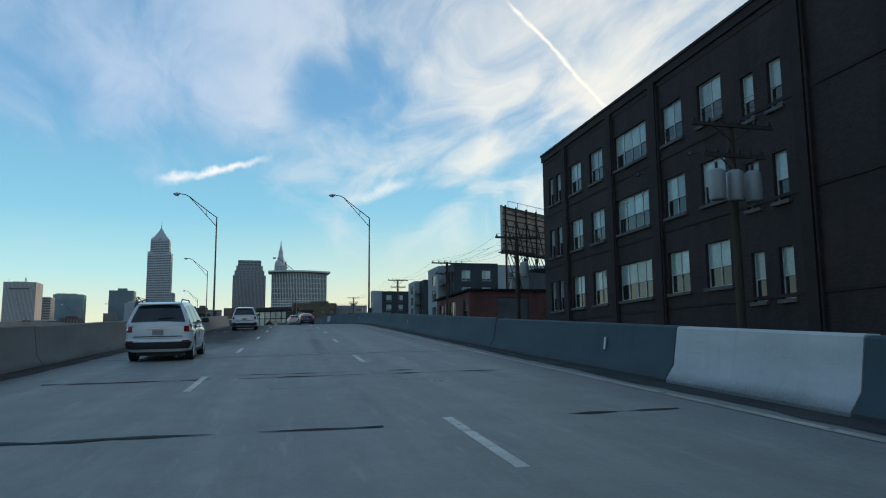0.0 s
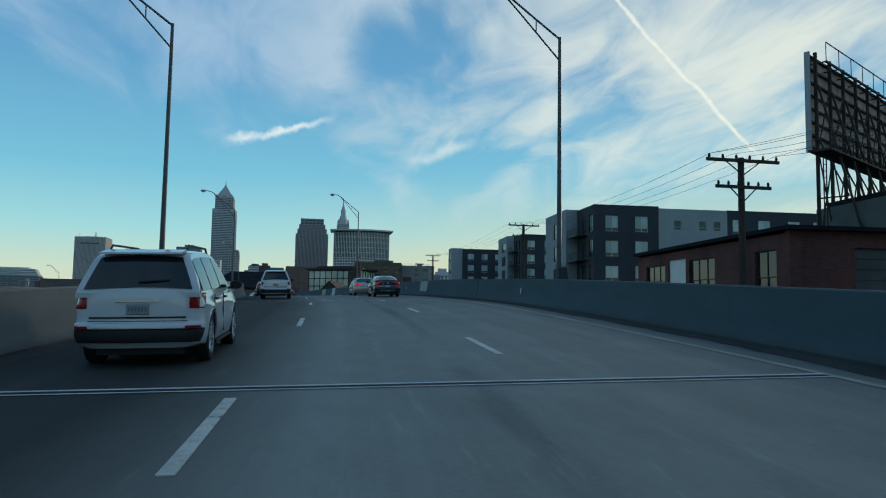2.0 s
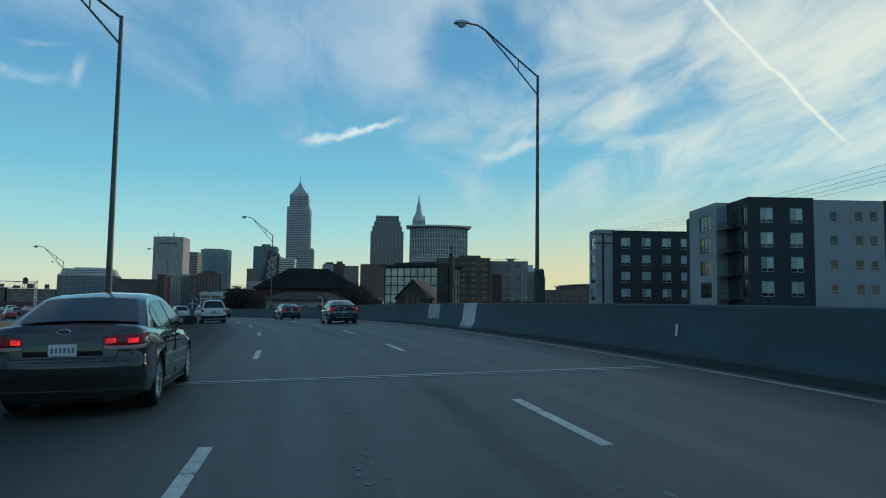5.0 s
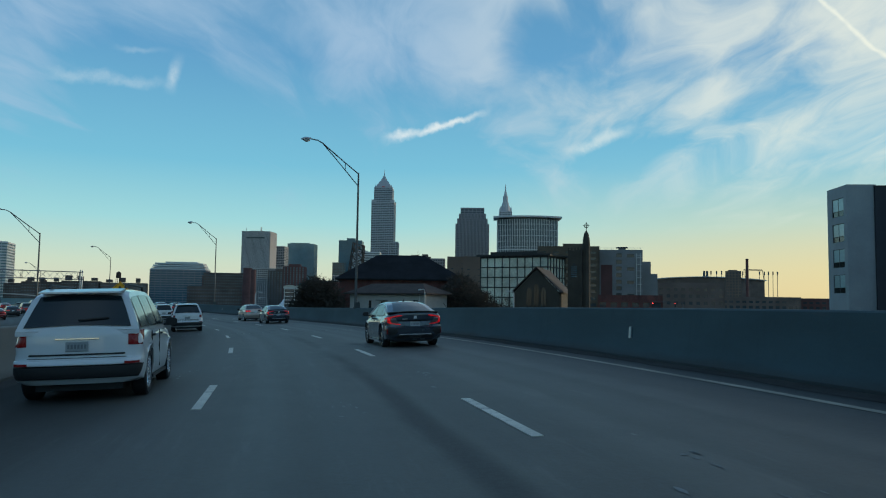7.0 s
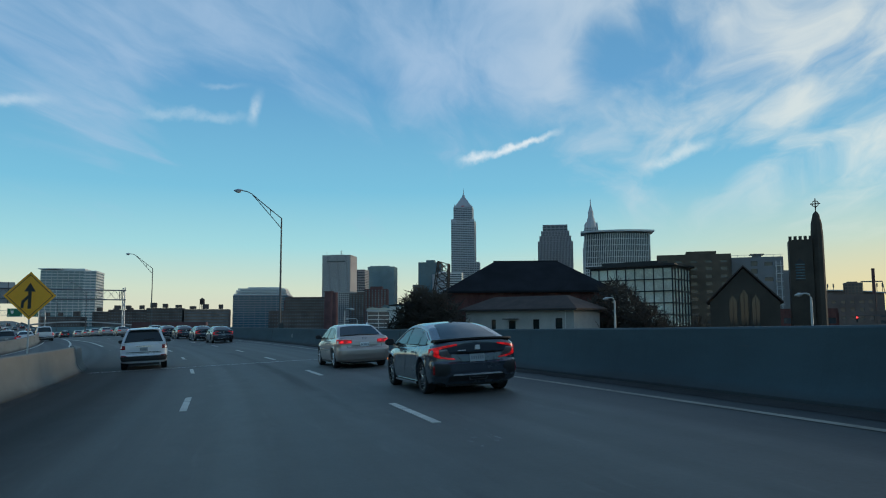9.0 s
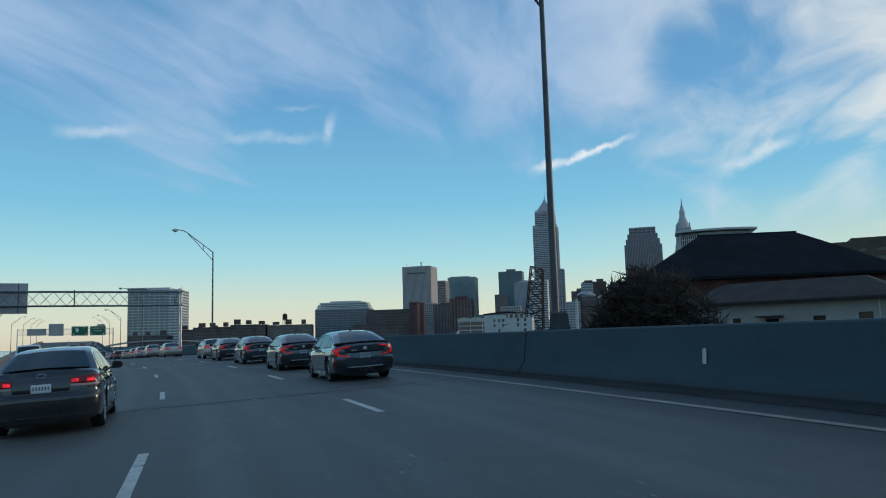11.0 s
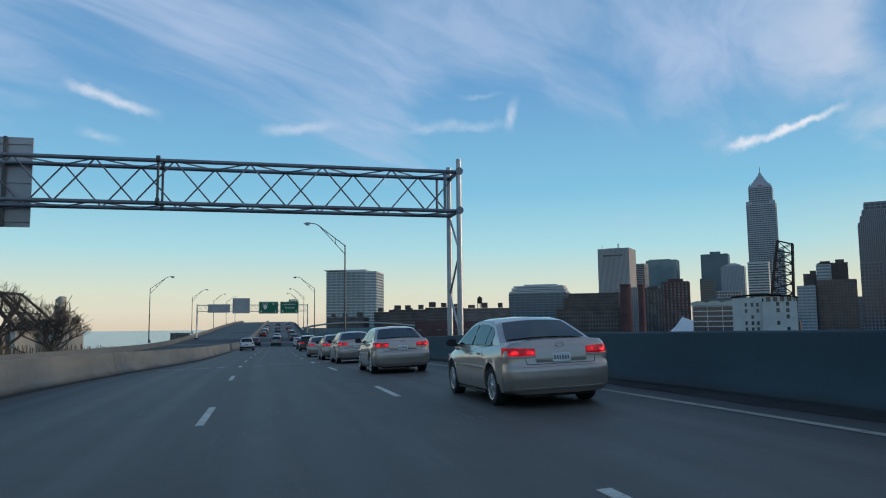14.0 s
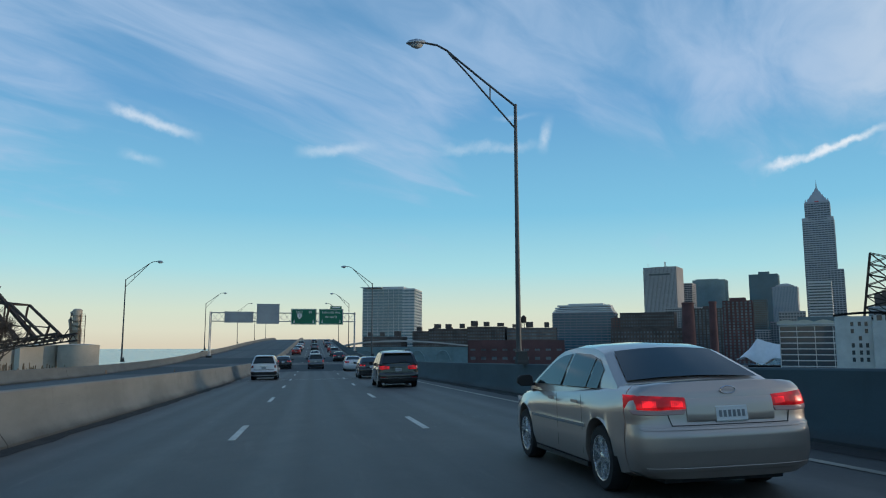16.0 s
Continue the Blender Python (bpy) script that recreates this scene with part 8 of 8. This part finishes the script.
    def side_pane(y0, y1, nm="side_window", lowz=0.03):
        for s in (-1, 1):
            def lift(y, z):
                top = float(np.interp(y, gy, gz)) - 0.085
                z = min(z, top)
                return (s * (wide(z) + 0.008), y, z)
            n = 8
            lower = [lift(y0 + (y1 - y0) * t, bz + lowz) for t in np.linspace(0, 1, n)]
            mid_row = [lift(y0 + (y1 - y0) * t, bz + lowz + 0.5 * (zmax - bz)) for t in np.linspace(0, 1, n)]
            upper = [lift(y0 + (y1 - y0) * t, 9.0) for t in np.linspace(0, 1, n)]
            sh = Shape()
            sh.loft([lower, mid_row, upper], caps=False, closed=False)
            part(nm, sh, car_glass, ob, smooth=60)

    front_base = gy[-1] - 0.22
    if kind == "fastback":
        cuts = [(-1.50, -0.98), (-0.93, -0.02), (0.05, front_base)]
    elif kind == "saloon":
        cuts = [(-1.22, -0.90), (-0.86, -0.10), (-0.02, front_base)]
    elif kind == "pickup":
        cuts = [(-0.66, 0.10), (0.18, front_base)]
    elif kind == "suv":
        cuts = [(-1.85, -1.12), (-1.04, -0.18), (-0.10, front_base)]
    else:
        cuts = [(-2.05, -1.30), (-1.20, -0.15), (-0.05, front_base)]
    for a, b in cuts:
        side_pane(a, b)
    # door seams, handles, mirrors
    for s in (-1, 1):
        for a, b in cuts[-2:]:
            x = s * (float(np.interp((a + b) / 2, ky, kw)) * 0.992)
            part("door_handle", Shape().box(x - 0.012, a + 0.05, bz - 0.14, x + 0.03 * s, a + 0.23, bz - 0.105), body_mat if kind != "suv" else trim_black, ob)
            part("door_seam", Shape().box(x - 0.008, a - 0.045, k["sill"] + 0.12, x + 0.009 * s, a - 0.037, bz - 0.05), trim_black, ob)
        ym = front_base + 0.05
        xm = s * (bw + 0.14)
        mirror = part("door_mirror", Shape().loft([[(xm + s * a, ym + d, bz + 0.06 + b) for a, b in ((-0.11 * f, -0.03 * f), (-0.08 * f, -0.075 * f), (0.05 * f, -0.07 * f), (0.10 * f, -0.03 * f), (0.10 * f, 0.04 * f), (0.05 * f, 0.075 * f), (-0.07 * f, 0.08 * f), (-0.11 * f, 0.05 * f))] for d, f in ((-0.05, 0.9), (-0.035, 1.0), (0.04, 0.95), (0.09, 0.75), (0.12, 0.4))]), trim_black, ob, smooth=50)
        part("mirror_arm", Shape().box(min(s * (bw - 0.05), xm), ym - 0.02, bz - 0.01, max(s * (bw - 0.05), xm), ym + 0.05, bz + 0.03), trim_black, mirror)
        part("sill_trim", Shape().box(s * 0.84 - 0.05, -half + wellR + 0.05, k["sill"] - 0.02, s * 0.84 + 0.05, half - wellR - 0.05, k["sill"] + 0.025), chrome if kind == "fastback" else trim_black, ob)
    yr = -L / 2
    lamp = tail_red if lit else tail_dim

    def rear(nm, pts, mat, out=0.012, label="", deep=0.03, parent=None):
        """A piece that follows the curved tail; its outline is given as x and height."""
        pts = list(pts)
        xs = [p[0] for p in pts]
        lo, hi = min(xs) + 1e-4, max(xs) - 1e-4
        n = max(3, int((hi - lo) / 0.05))
        cols = sorted(set([lo + (hi - lo) * i / n for i in range(n + 1)] + [min(max(q + e, lo), hi) for q in xs for e in (-0.001, 0.001)]))
        rings = []
        for x in cols:
            cut = []
            for (xa, za), (xb, zb_) in zip(pts, pts[1:] + pts[:1]):
                if (xa - x) * (xb - x) <= 0 and xa != xb:
                    cut.append(za + (zb_ - za) * (x - xa) / (xb - xa))
            if not cut:
                continue
            z0, z1 = min(cut), max(cut)
            zz = [z0 + (z1 - z0) * f for f in (0.0, 0.08, 0.36, 0.64, 0.92, 1.0)]
            outer = [(x, back(x, z) - (out if 0 < i < 5 else out * 0.5), z) for i, z in enumerate(zz)]
            rings.append(outer + [(x * 0.985, back(x, z) + deep, z) for z in (z1, z0)])
        return part(nm, Shape().loft(rings), mat, parent or ob, label, smooth=35)

    def both(nm, pts, mat, out=0.012, deep=0.03, parent=None):
        return [rear(nm, [(s_ * x, z) for x, z in pts], mat, out, "", deep, parent) for s_ in (-1, 1)]

    plate_z = 0.0
    if kind == "fastback":
        both("tail_light", [(0.42, 1.000), (0.60, 0.985), (0.80, 0.95), (0.895, 0.915), (0.895, 0.882), (0.80, 0.893), (0.60, 0.938), (0.42, 0.968)], lamp, 0.014)
        both("tail_light", [(0.765, 0.895), (0.80, 0.890), (0.895, 0.881), (0.895, 0.815), (0.80, 0.742), (0.60, 0.705), (0.45, 0.695), (0.47, 0.725), (0.60, 0.74), (0.72, 0.765), (0.765, 0.80)], lamp, 0.014)
        both("reversing_lens", [(0.50, 0.738), (0.60, 0.745), (0.72, 0.772), (0.762, 0.805), (0.762, 0.893), (0.62, 0.905)], lens_smoke, 0.010)
        part("spoiler", Shape().loft([[(x, yr - 0.005 + a + 0.40 * abs(x) ** 3, 1.045 + 0.03 * (1 - (x / 0.85) ** 2) + b) for a, b in ((0.02, 0.008), (0.015, 0.038), (0.06, 0.046), (0.26, 0.035), (0.34, -0.01), (0.20, -0.03))] for x in np.linspace(-0.80, 0.80, 17)]), trim_black, ob, smooth=40)
        both("bumper_vent", [(0.53, 0.50), (0.60, 0.625), (0.885, 0.645), (0.892, 0.52), (0.885, 0.39), (0.63, 0.375)], trim_black, 0.004)
        both("reflector", [(0.845, 0.59), (0.872, 0.59), (0.872, 0.42), (0.845, 0.42)], tail_dim, 0.012)
        both("vent_lip", [(0.50, 0.40), (0.56, 0.48), (0.655, 0.378), (0.88, 0.392), (0.88, 0.352), (0.62, 0.335)], body_mat, 0.030)
        rear("bumper_step", [(-0.60, 0.60), (0.60, 0.60), (0.62, 0.63), (-0.62, 0.63)], body_mat, 0.014)
        rear("diffuser", [(-0.60, 0.27), (0.60, 0.27), (0.56, 0.385), (-0.56, 0.385)], trim_black, 0.012)
        rear("bumper_blade", [(-0.60, 0.385), (0.60, 0.385), (0.58, 0.41), (-0.58, 0.41)], satin_chrome, 0.022)
        rear("exhaust", [(-0.17, 0.285), (0.17, 0.285), (0.20, 0.36), (-0.20, 0.36)], chrome, 0.045)
        rear("exhaust_bore", [(-0.15, 0.297), (0.15, 0.297), (0.18, 0.348), (-0.18, 0.348)], trim_black, 0.047)
        rear("plate_recess", [(-0.42, 0.80), (0.42, 0.80), (0.33, 0.655), (-0.33, 0.655)], body_mat, 0.010)
        rear("boot_trim", [(-0.44, 0.835), (0.44, 0.835), (0.43, 0.805), (-0.43, 0.805)], trim_black, 0.016)
        rear("boot_seam", [(-0.45, 0.648), (0.45, 0.648), (0.45, 0.656), (-0.45, 0.656)], trim_black, 0.004)
        rear("badge", [(-0.055, 0.875), (0.055, 0.875), (0.045, 0.965), (-0.045, 0.965)], satin_chrome, 0.016, "plain chrome emblem")
        rear("lettering_bar", [(-0.40, 0.862), (-0.24, 0.862), (-0.24, 0.882), (-0.40, 0.882)], satin_chrome, 0.008)
        part("antenna_fin", Shape().loft([[(x, y, z) for x, y, z in ((-0.03, -0.72, 1.38), (0.03, -0.72, 1.38), (0.016, -0.50, 1.42), (-0.016, -0.50, 1.42))], [(x, -0.71, 1.49) for x in (-0.008, 0.008, 0.008, -0.008)]]), trim_black, ob)
        part("waist_chrome", Shape().path([(s_ * (wide(float(np.interp(y, gy, gz)) - 0.075) + 0.014), y, float(np.interp(y, gy, gz)) - 0.075) for s_ in (-1,) for y in np.linspace(-1.62, 1.0, 18)], [0.006, 0.011] + [0.012] * 16, 6), satin_chrome, ob)
        part("waist_chrome", Shape().path([(wide(float(np.interp(y, gy, gz)) - 0.075) + 0.014, y, float(np.interp(y, gy, gz)) - 0.075) for y in np.linspace(-1.62, 1.0, 18)], [0.006, 0.011] + [0.012] * 16, 6), satin_chrome, ob)
        plate_z = 0.72
    elif kind == "saloon":
        both("tail_light", [(0.44, 0.955), (0.70, 0.972), (0.905, 0.985), (0.905, 0.852), (0.70, 0.843), (0.44, 0.85)], lamp, 0.012)
        both("reversing_lens", [(0.44, 0.846), (0.70, 0.839), (0.90, 0.848), (0.885, 0.805), (0.70, 0.797), (0.46, 0.805)], lens_rose, 0.010)
        for lens_x in (0.52, 0.76):
            both("brake_bulb", [(lens_x - 0.055, 0.93), (lens_x + 0.055, 0.935), (lens_x + 0.055, 0.868), (lens_x - 0.055, 0.866)], tail_hot, 0.0135)
        rear("boot_panel", [(-0.435, 0.735), (0.435, 0.735), (0.435, 0.945), (-0.435, 0.945)], body_mat, 0.016)
        rear("boot_seam", [(-0.58, 0.700), (0.58, 0.700), (0.58, 0.708), (-0.58, 0.708)], trim_black, 0.004)
        both("boot_seam", [(0.575, 0.70), (0.585, 0.70), (0.615, 0.80), (0.605, 0.80)], trim_black, 0.004)
        rear("bumper_step", [(-0.84, 0.665), (0.84, 0.665), (0.86, 0.69), (-0.86, 0.69)], body_mat, 0.010)
        rear("lower_valance", [(-0.80, 0.285), (0.80, 0.285), (0.82, 0.33), (-0.82, 0.33)], body_mat, 0.006)
        ring = [(0.075 * math.cos(q), back(0.05, 1.0) - 0.008, 1.01 + 0.034 * math.sin(q)) for q in np.linspace(0, 2 * math.pi, 33)]
        part("badge", Shape().path(ring, [0.007] * 33, 6), chrome, ob, "plain oval chrome emblem", smooth=60)
        for s in (-1, 1):
            part("side_moulding", Shape().box(s * 0.925 - 0.012, -1.0, 0.60, s * 0.925 + 0.012, 0.95, 0.635), chrome, ob)
        plate_z = 0.80
    elif kind == "pickup":
        both("tail_light", [(0.78, 1.08), (0.95, 1.08), (0.95, 0.72), (0.78, 0.72)], lamp, 0.012)
        rear("tailgate", [(-0.72, 0.66), (0.72, 0.66), (0.72, 1.10), (-0.72, 1.10)], body_mat, 0.015)
        rear("bumper", [(-0.92, 0.45), (0.92, 0.45), (0.92, 0.62), (-0.92, 0.62)], chrome, 0.10)
        plate_z = 0.53
    else:
        tall = kind == "suv"
        if tall:
            both("tail_light", [(0.70, 1.062), (0.885, 1.055), (0.885, 0.83), (0.70, 0.84)], lamp, 0.012)
            both("reflector", [(0.66, 0.60), (0.86, 0.60), (0.86, 0.56), (0.66, 0.56)], tail_dim, 0.055, 0.05)
        else:
            both("tail_light", [(0.44, 1.01), (0.94, 1.04), (0.94, 0.90), (0.80, 0.84), (0.44, 0.86)], lamp, 0.012)
            both("reflector", [(0.62, 0.50), (0.86, 0.50), (0.86, 0.46), (0.62, 0.46)], tail_dim, 0.055, 0.05)
            rear("chrome_strip", [(-0.90, 0.435), (0.90, 0.435), (0.90, 0.455), (-0.90, 0.455)], chrome, 0.055)
        rear("bumper", [(-0.84, 0.36), (0.84, 0.36), (0.88, 0.44), (0.90, 0.55 if tall else 0.42), (-0.90, 0.55 if tall else 0.42), (-0.88, 0.44)] if tall else [(-0.88, 0.27), (0.88, 0.27), (0.92, 0.43), (-0.92, 0.43)], trim_black, 0.05, "black plastic lower bumper", 0.2)
        rear("upper_bumper", [(-0.88, 0.555), (0.88, 0.555), (0.88, 0.64), (-0.88, 0.64)] if tall else [(-0.93, 0.52), (0.93, 0.52), (0.93, 0.66), (-0.93, 0.66)], body_mat, 0.045, deep=0.1)
        rear("tailgate_seam", [(-0.68, 0.66), (0.68, 0.66), (0.68, 0.668), (-0.68, 0.668)], trim_black, 0.012)
        rear("tailgate_trim", [(-0.30, 0.935), (0.30, 0.935), (0.30, 0.955), (-0.30, 0.955)], chrome if tall else trim_black, 0.02)
        rear("tailgate_step", [(-0.66, 0.70), (0.66, 0.70), (0.66, 0.725), (-0.66, 0.725)], trim_black, 0.012)
        for s in (-1, 1):
            x = s * (rw - 0.06)
            rail = part("roof_rail", Shape().path([(x, -1.5, zmax + 0.02), (x, -1.4, zmax + 0.075), (x, 0.1, zmax + 0.065), (x, 0.22, zmax - 0.01)], [0.018] * 4, 6), trim_black, ob)
        part("roof_spoiler", Shape().loft([[(x, gy[1] - 0.16, gz[1] + 0.02), (x, gy[1] - 0.16, gz[1] + 0.045), (x, gy[1] + 0.25, float(np.interp(gy[1] + 0.25, gy, gz)) + 0.045), (x, gy[1] + 0.25, float(np.interp(gy[1] + 0.25, gy, gz)))] for x in np.linspace(-rw + 0.04, rw - 0.04, 7)]), body_mat, ob)
        part("wiper", Shape().beam((0.0, gy[0] + 0.0, gz[0] + 0.14), (0.42, gy[0] + 0.03, gz[0] + 0.17), 0.02), trim_black, ob)
        plate_z = 0.83
    plate = rear("number_plate", [(-0.155, plate_z - 0.075), (0.155, plate_z - 0.075), (0.155, plate_z + 0.075), (-0.155, plate_z + 0.075)], plate_white if kind == "saloon" else plate_mat, 0.022 if kind != "pickup" else 0.115, "", 0.02)
    for q in range(6):
        x = -0.115 + 0.046 * q
        rear("plate_bar", [(x - 0.014, plate_z - 0.035), (x + 0.014, plate_z - 0.035), (x + 0.014, plate_z + 0.035), (x - 0.014, plate_z + 0.035)], plate_ink, 0.025 if kind != "pickup" else 0.118, "", 0.0, plate)
    # front lamps and grille
    for s in (-1, 1):
        part("headlight", Shape().loft([[(s * (0.40 + a), L / 2 - 0.14 - 0.35 * a + d, 0.60 + 0.1 * a * 2 + b) for a, b in ((0.0, 0.0), (0.36, 0.02), (0.38, 0.12), (0.03, 0.09))] for d in (0.0, 0.06)]), lens_white, ob)
        if kind == "fastback":
            edge = [(y, float(np.interp(0.60, [q for _, q in section(y)[2]], [q for q, _ in section(y)[2]]))) for y in (1.93, 1.98, 2.03)]
            part("side_marker", Shape().loft([[(s * (x + d), y, z) for d, z in ((-0.03, 0.575), (0.006, 0.58), (0.004, 0.62), (-0.03, 0.625))] for y, x in edge]), amber, ob)
    part("grille", Shape().box(-0.42, L / 2 - 0.06, 0.36, 0.42, L / 2 + 0.005, 0.54), trim_black, ob)
    tyre, rim, spokes = wheel_meshes(R, style)
    for s in (-1, 1):
        for c in (-half, half):
            w = thing("wheel")
            w.parent = ob
            w.matrix_basis = Matrix.Translation((s * (float(kw.max()) - 0.125), c, R)) @ Matrix.Rotation(0 if s > 0 else math.pi, 4, "Z")
            for nm, me in (("tyre", tyre), ("rim", rim), ("spokes", spokes)):
                part(nm, me, None, w)
    return ob


def put_car(ob, s, lane, lat=None):
    return copy_thing(ob, road_frame(s, (mid(s) + 3.66 * lane) if lat is None else lat))


def first(ob, s, lane, lat=None):
    ob.matrix_basis = road_frame(s, (mid(s) + 3.66 * lane) if lat is None else lat)
    return ob


grey_fastback = first(car("sedan", "fastback", paint_grey, "slate grey fastback sedan with red brake lights", True, "twin"), 293.85, 1, 4.72)
for s in (97.0, 160.5, 183.6, 221.0):
    put_car(grey_fastback, s, 1)
for s in (274.4, 283.7, 303.9):
    put_car(grey_fastback, s, 1, 4.76)
silver_saloon = first(car("sedan", "saloon", paint_silver, "champagne silver sedan with red brake lights", True), 379.3, 1, 3.94)
for s in (108.0, 232.0):
    put_car(silver_saloon, s, 1)
for s in (347.8, 359.3, 368.5):
    put_car(silver_saloon, s, 1, 4.16)
put_car(silver_saloon, 312.9, 1, 5.0)
put_car(silver_saloon, 336.0, 1, 4.6)
white_suv = first(car("suv", "suv", paint_white, "white compact SUV with black lower bumper", False), 24.6, -1, -3.5)
for s in (58.5, 92.5, 173.0, 209.2, 240.0, 426.0):
    put_car(white_suv, s, -1)
first(car("suv", "large_suv", paint_black, "large black SUV with red brake lights", True), 408.3, 1)
black_saloon = first(car("sedan", "saloon", paint_black, "black sedan on the viaduct", False), 424.2, 1)
for s, lane in ((125.0, -1), (268.0, -1), (460.0, -1), (490.0, 1)):
    put_car(black_saloon, s, lane)
grey_suv = first(car("suv", "suv", paint_blue, "blue-grey SUV on the viaduct", True), 457.3, 0)
for s, lane in ((515.0, 1), (560.0, 0), (590.0, -1), (610.0, 1)):
    put_car(grey_suv, s, lane)
white_saloon = first(car("sedan", "saloon", paint_white, "white sedan on the viaduct", False), 448.0, 1)
put_car(white_saloon, 500.0, 0)
put_car(white_saloon, 304.0, 0, -10.6)
put_car(black_saloon, 286.0, 0, -15.2)
put_car(grey_suv, 296.0, 0, -12.4)
red_saloon = first(car("sedan", "fastback", paint_red, "red sedan on the viaduct", True), 480.0, 0)
for s, lane in ((540.0, 1), (525.0, -1)):
    put_car(red_saloon, s, lane)
put_car(red_saloon, 326.0, 0, -11.8)
put_car(red_saloon, 272.0, 0, -17.6)
for s, lane in ((545.0, -1), (580.0, 1), (625.0, 0)):
    put_car(black_saloon, s, lane)
put_car(white_saloon, 570.0, -1)
pickup = first(car("pickup", "pickup", paint_white, "white pickup truck joining from the ramp", True), 318.0, 0, -7.9)
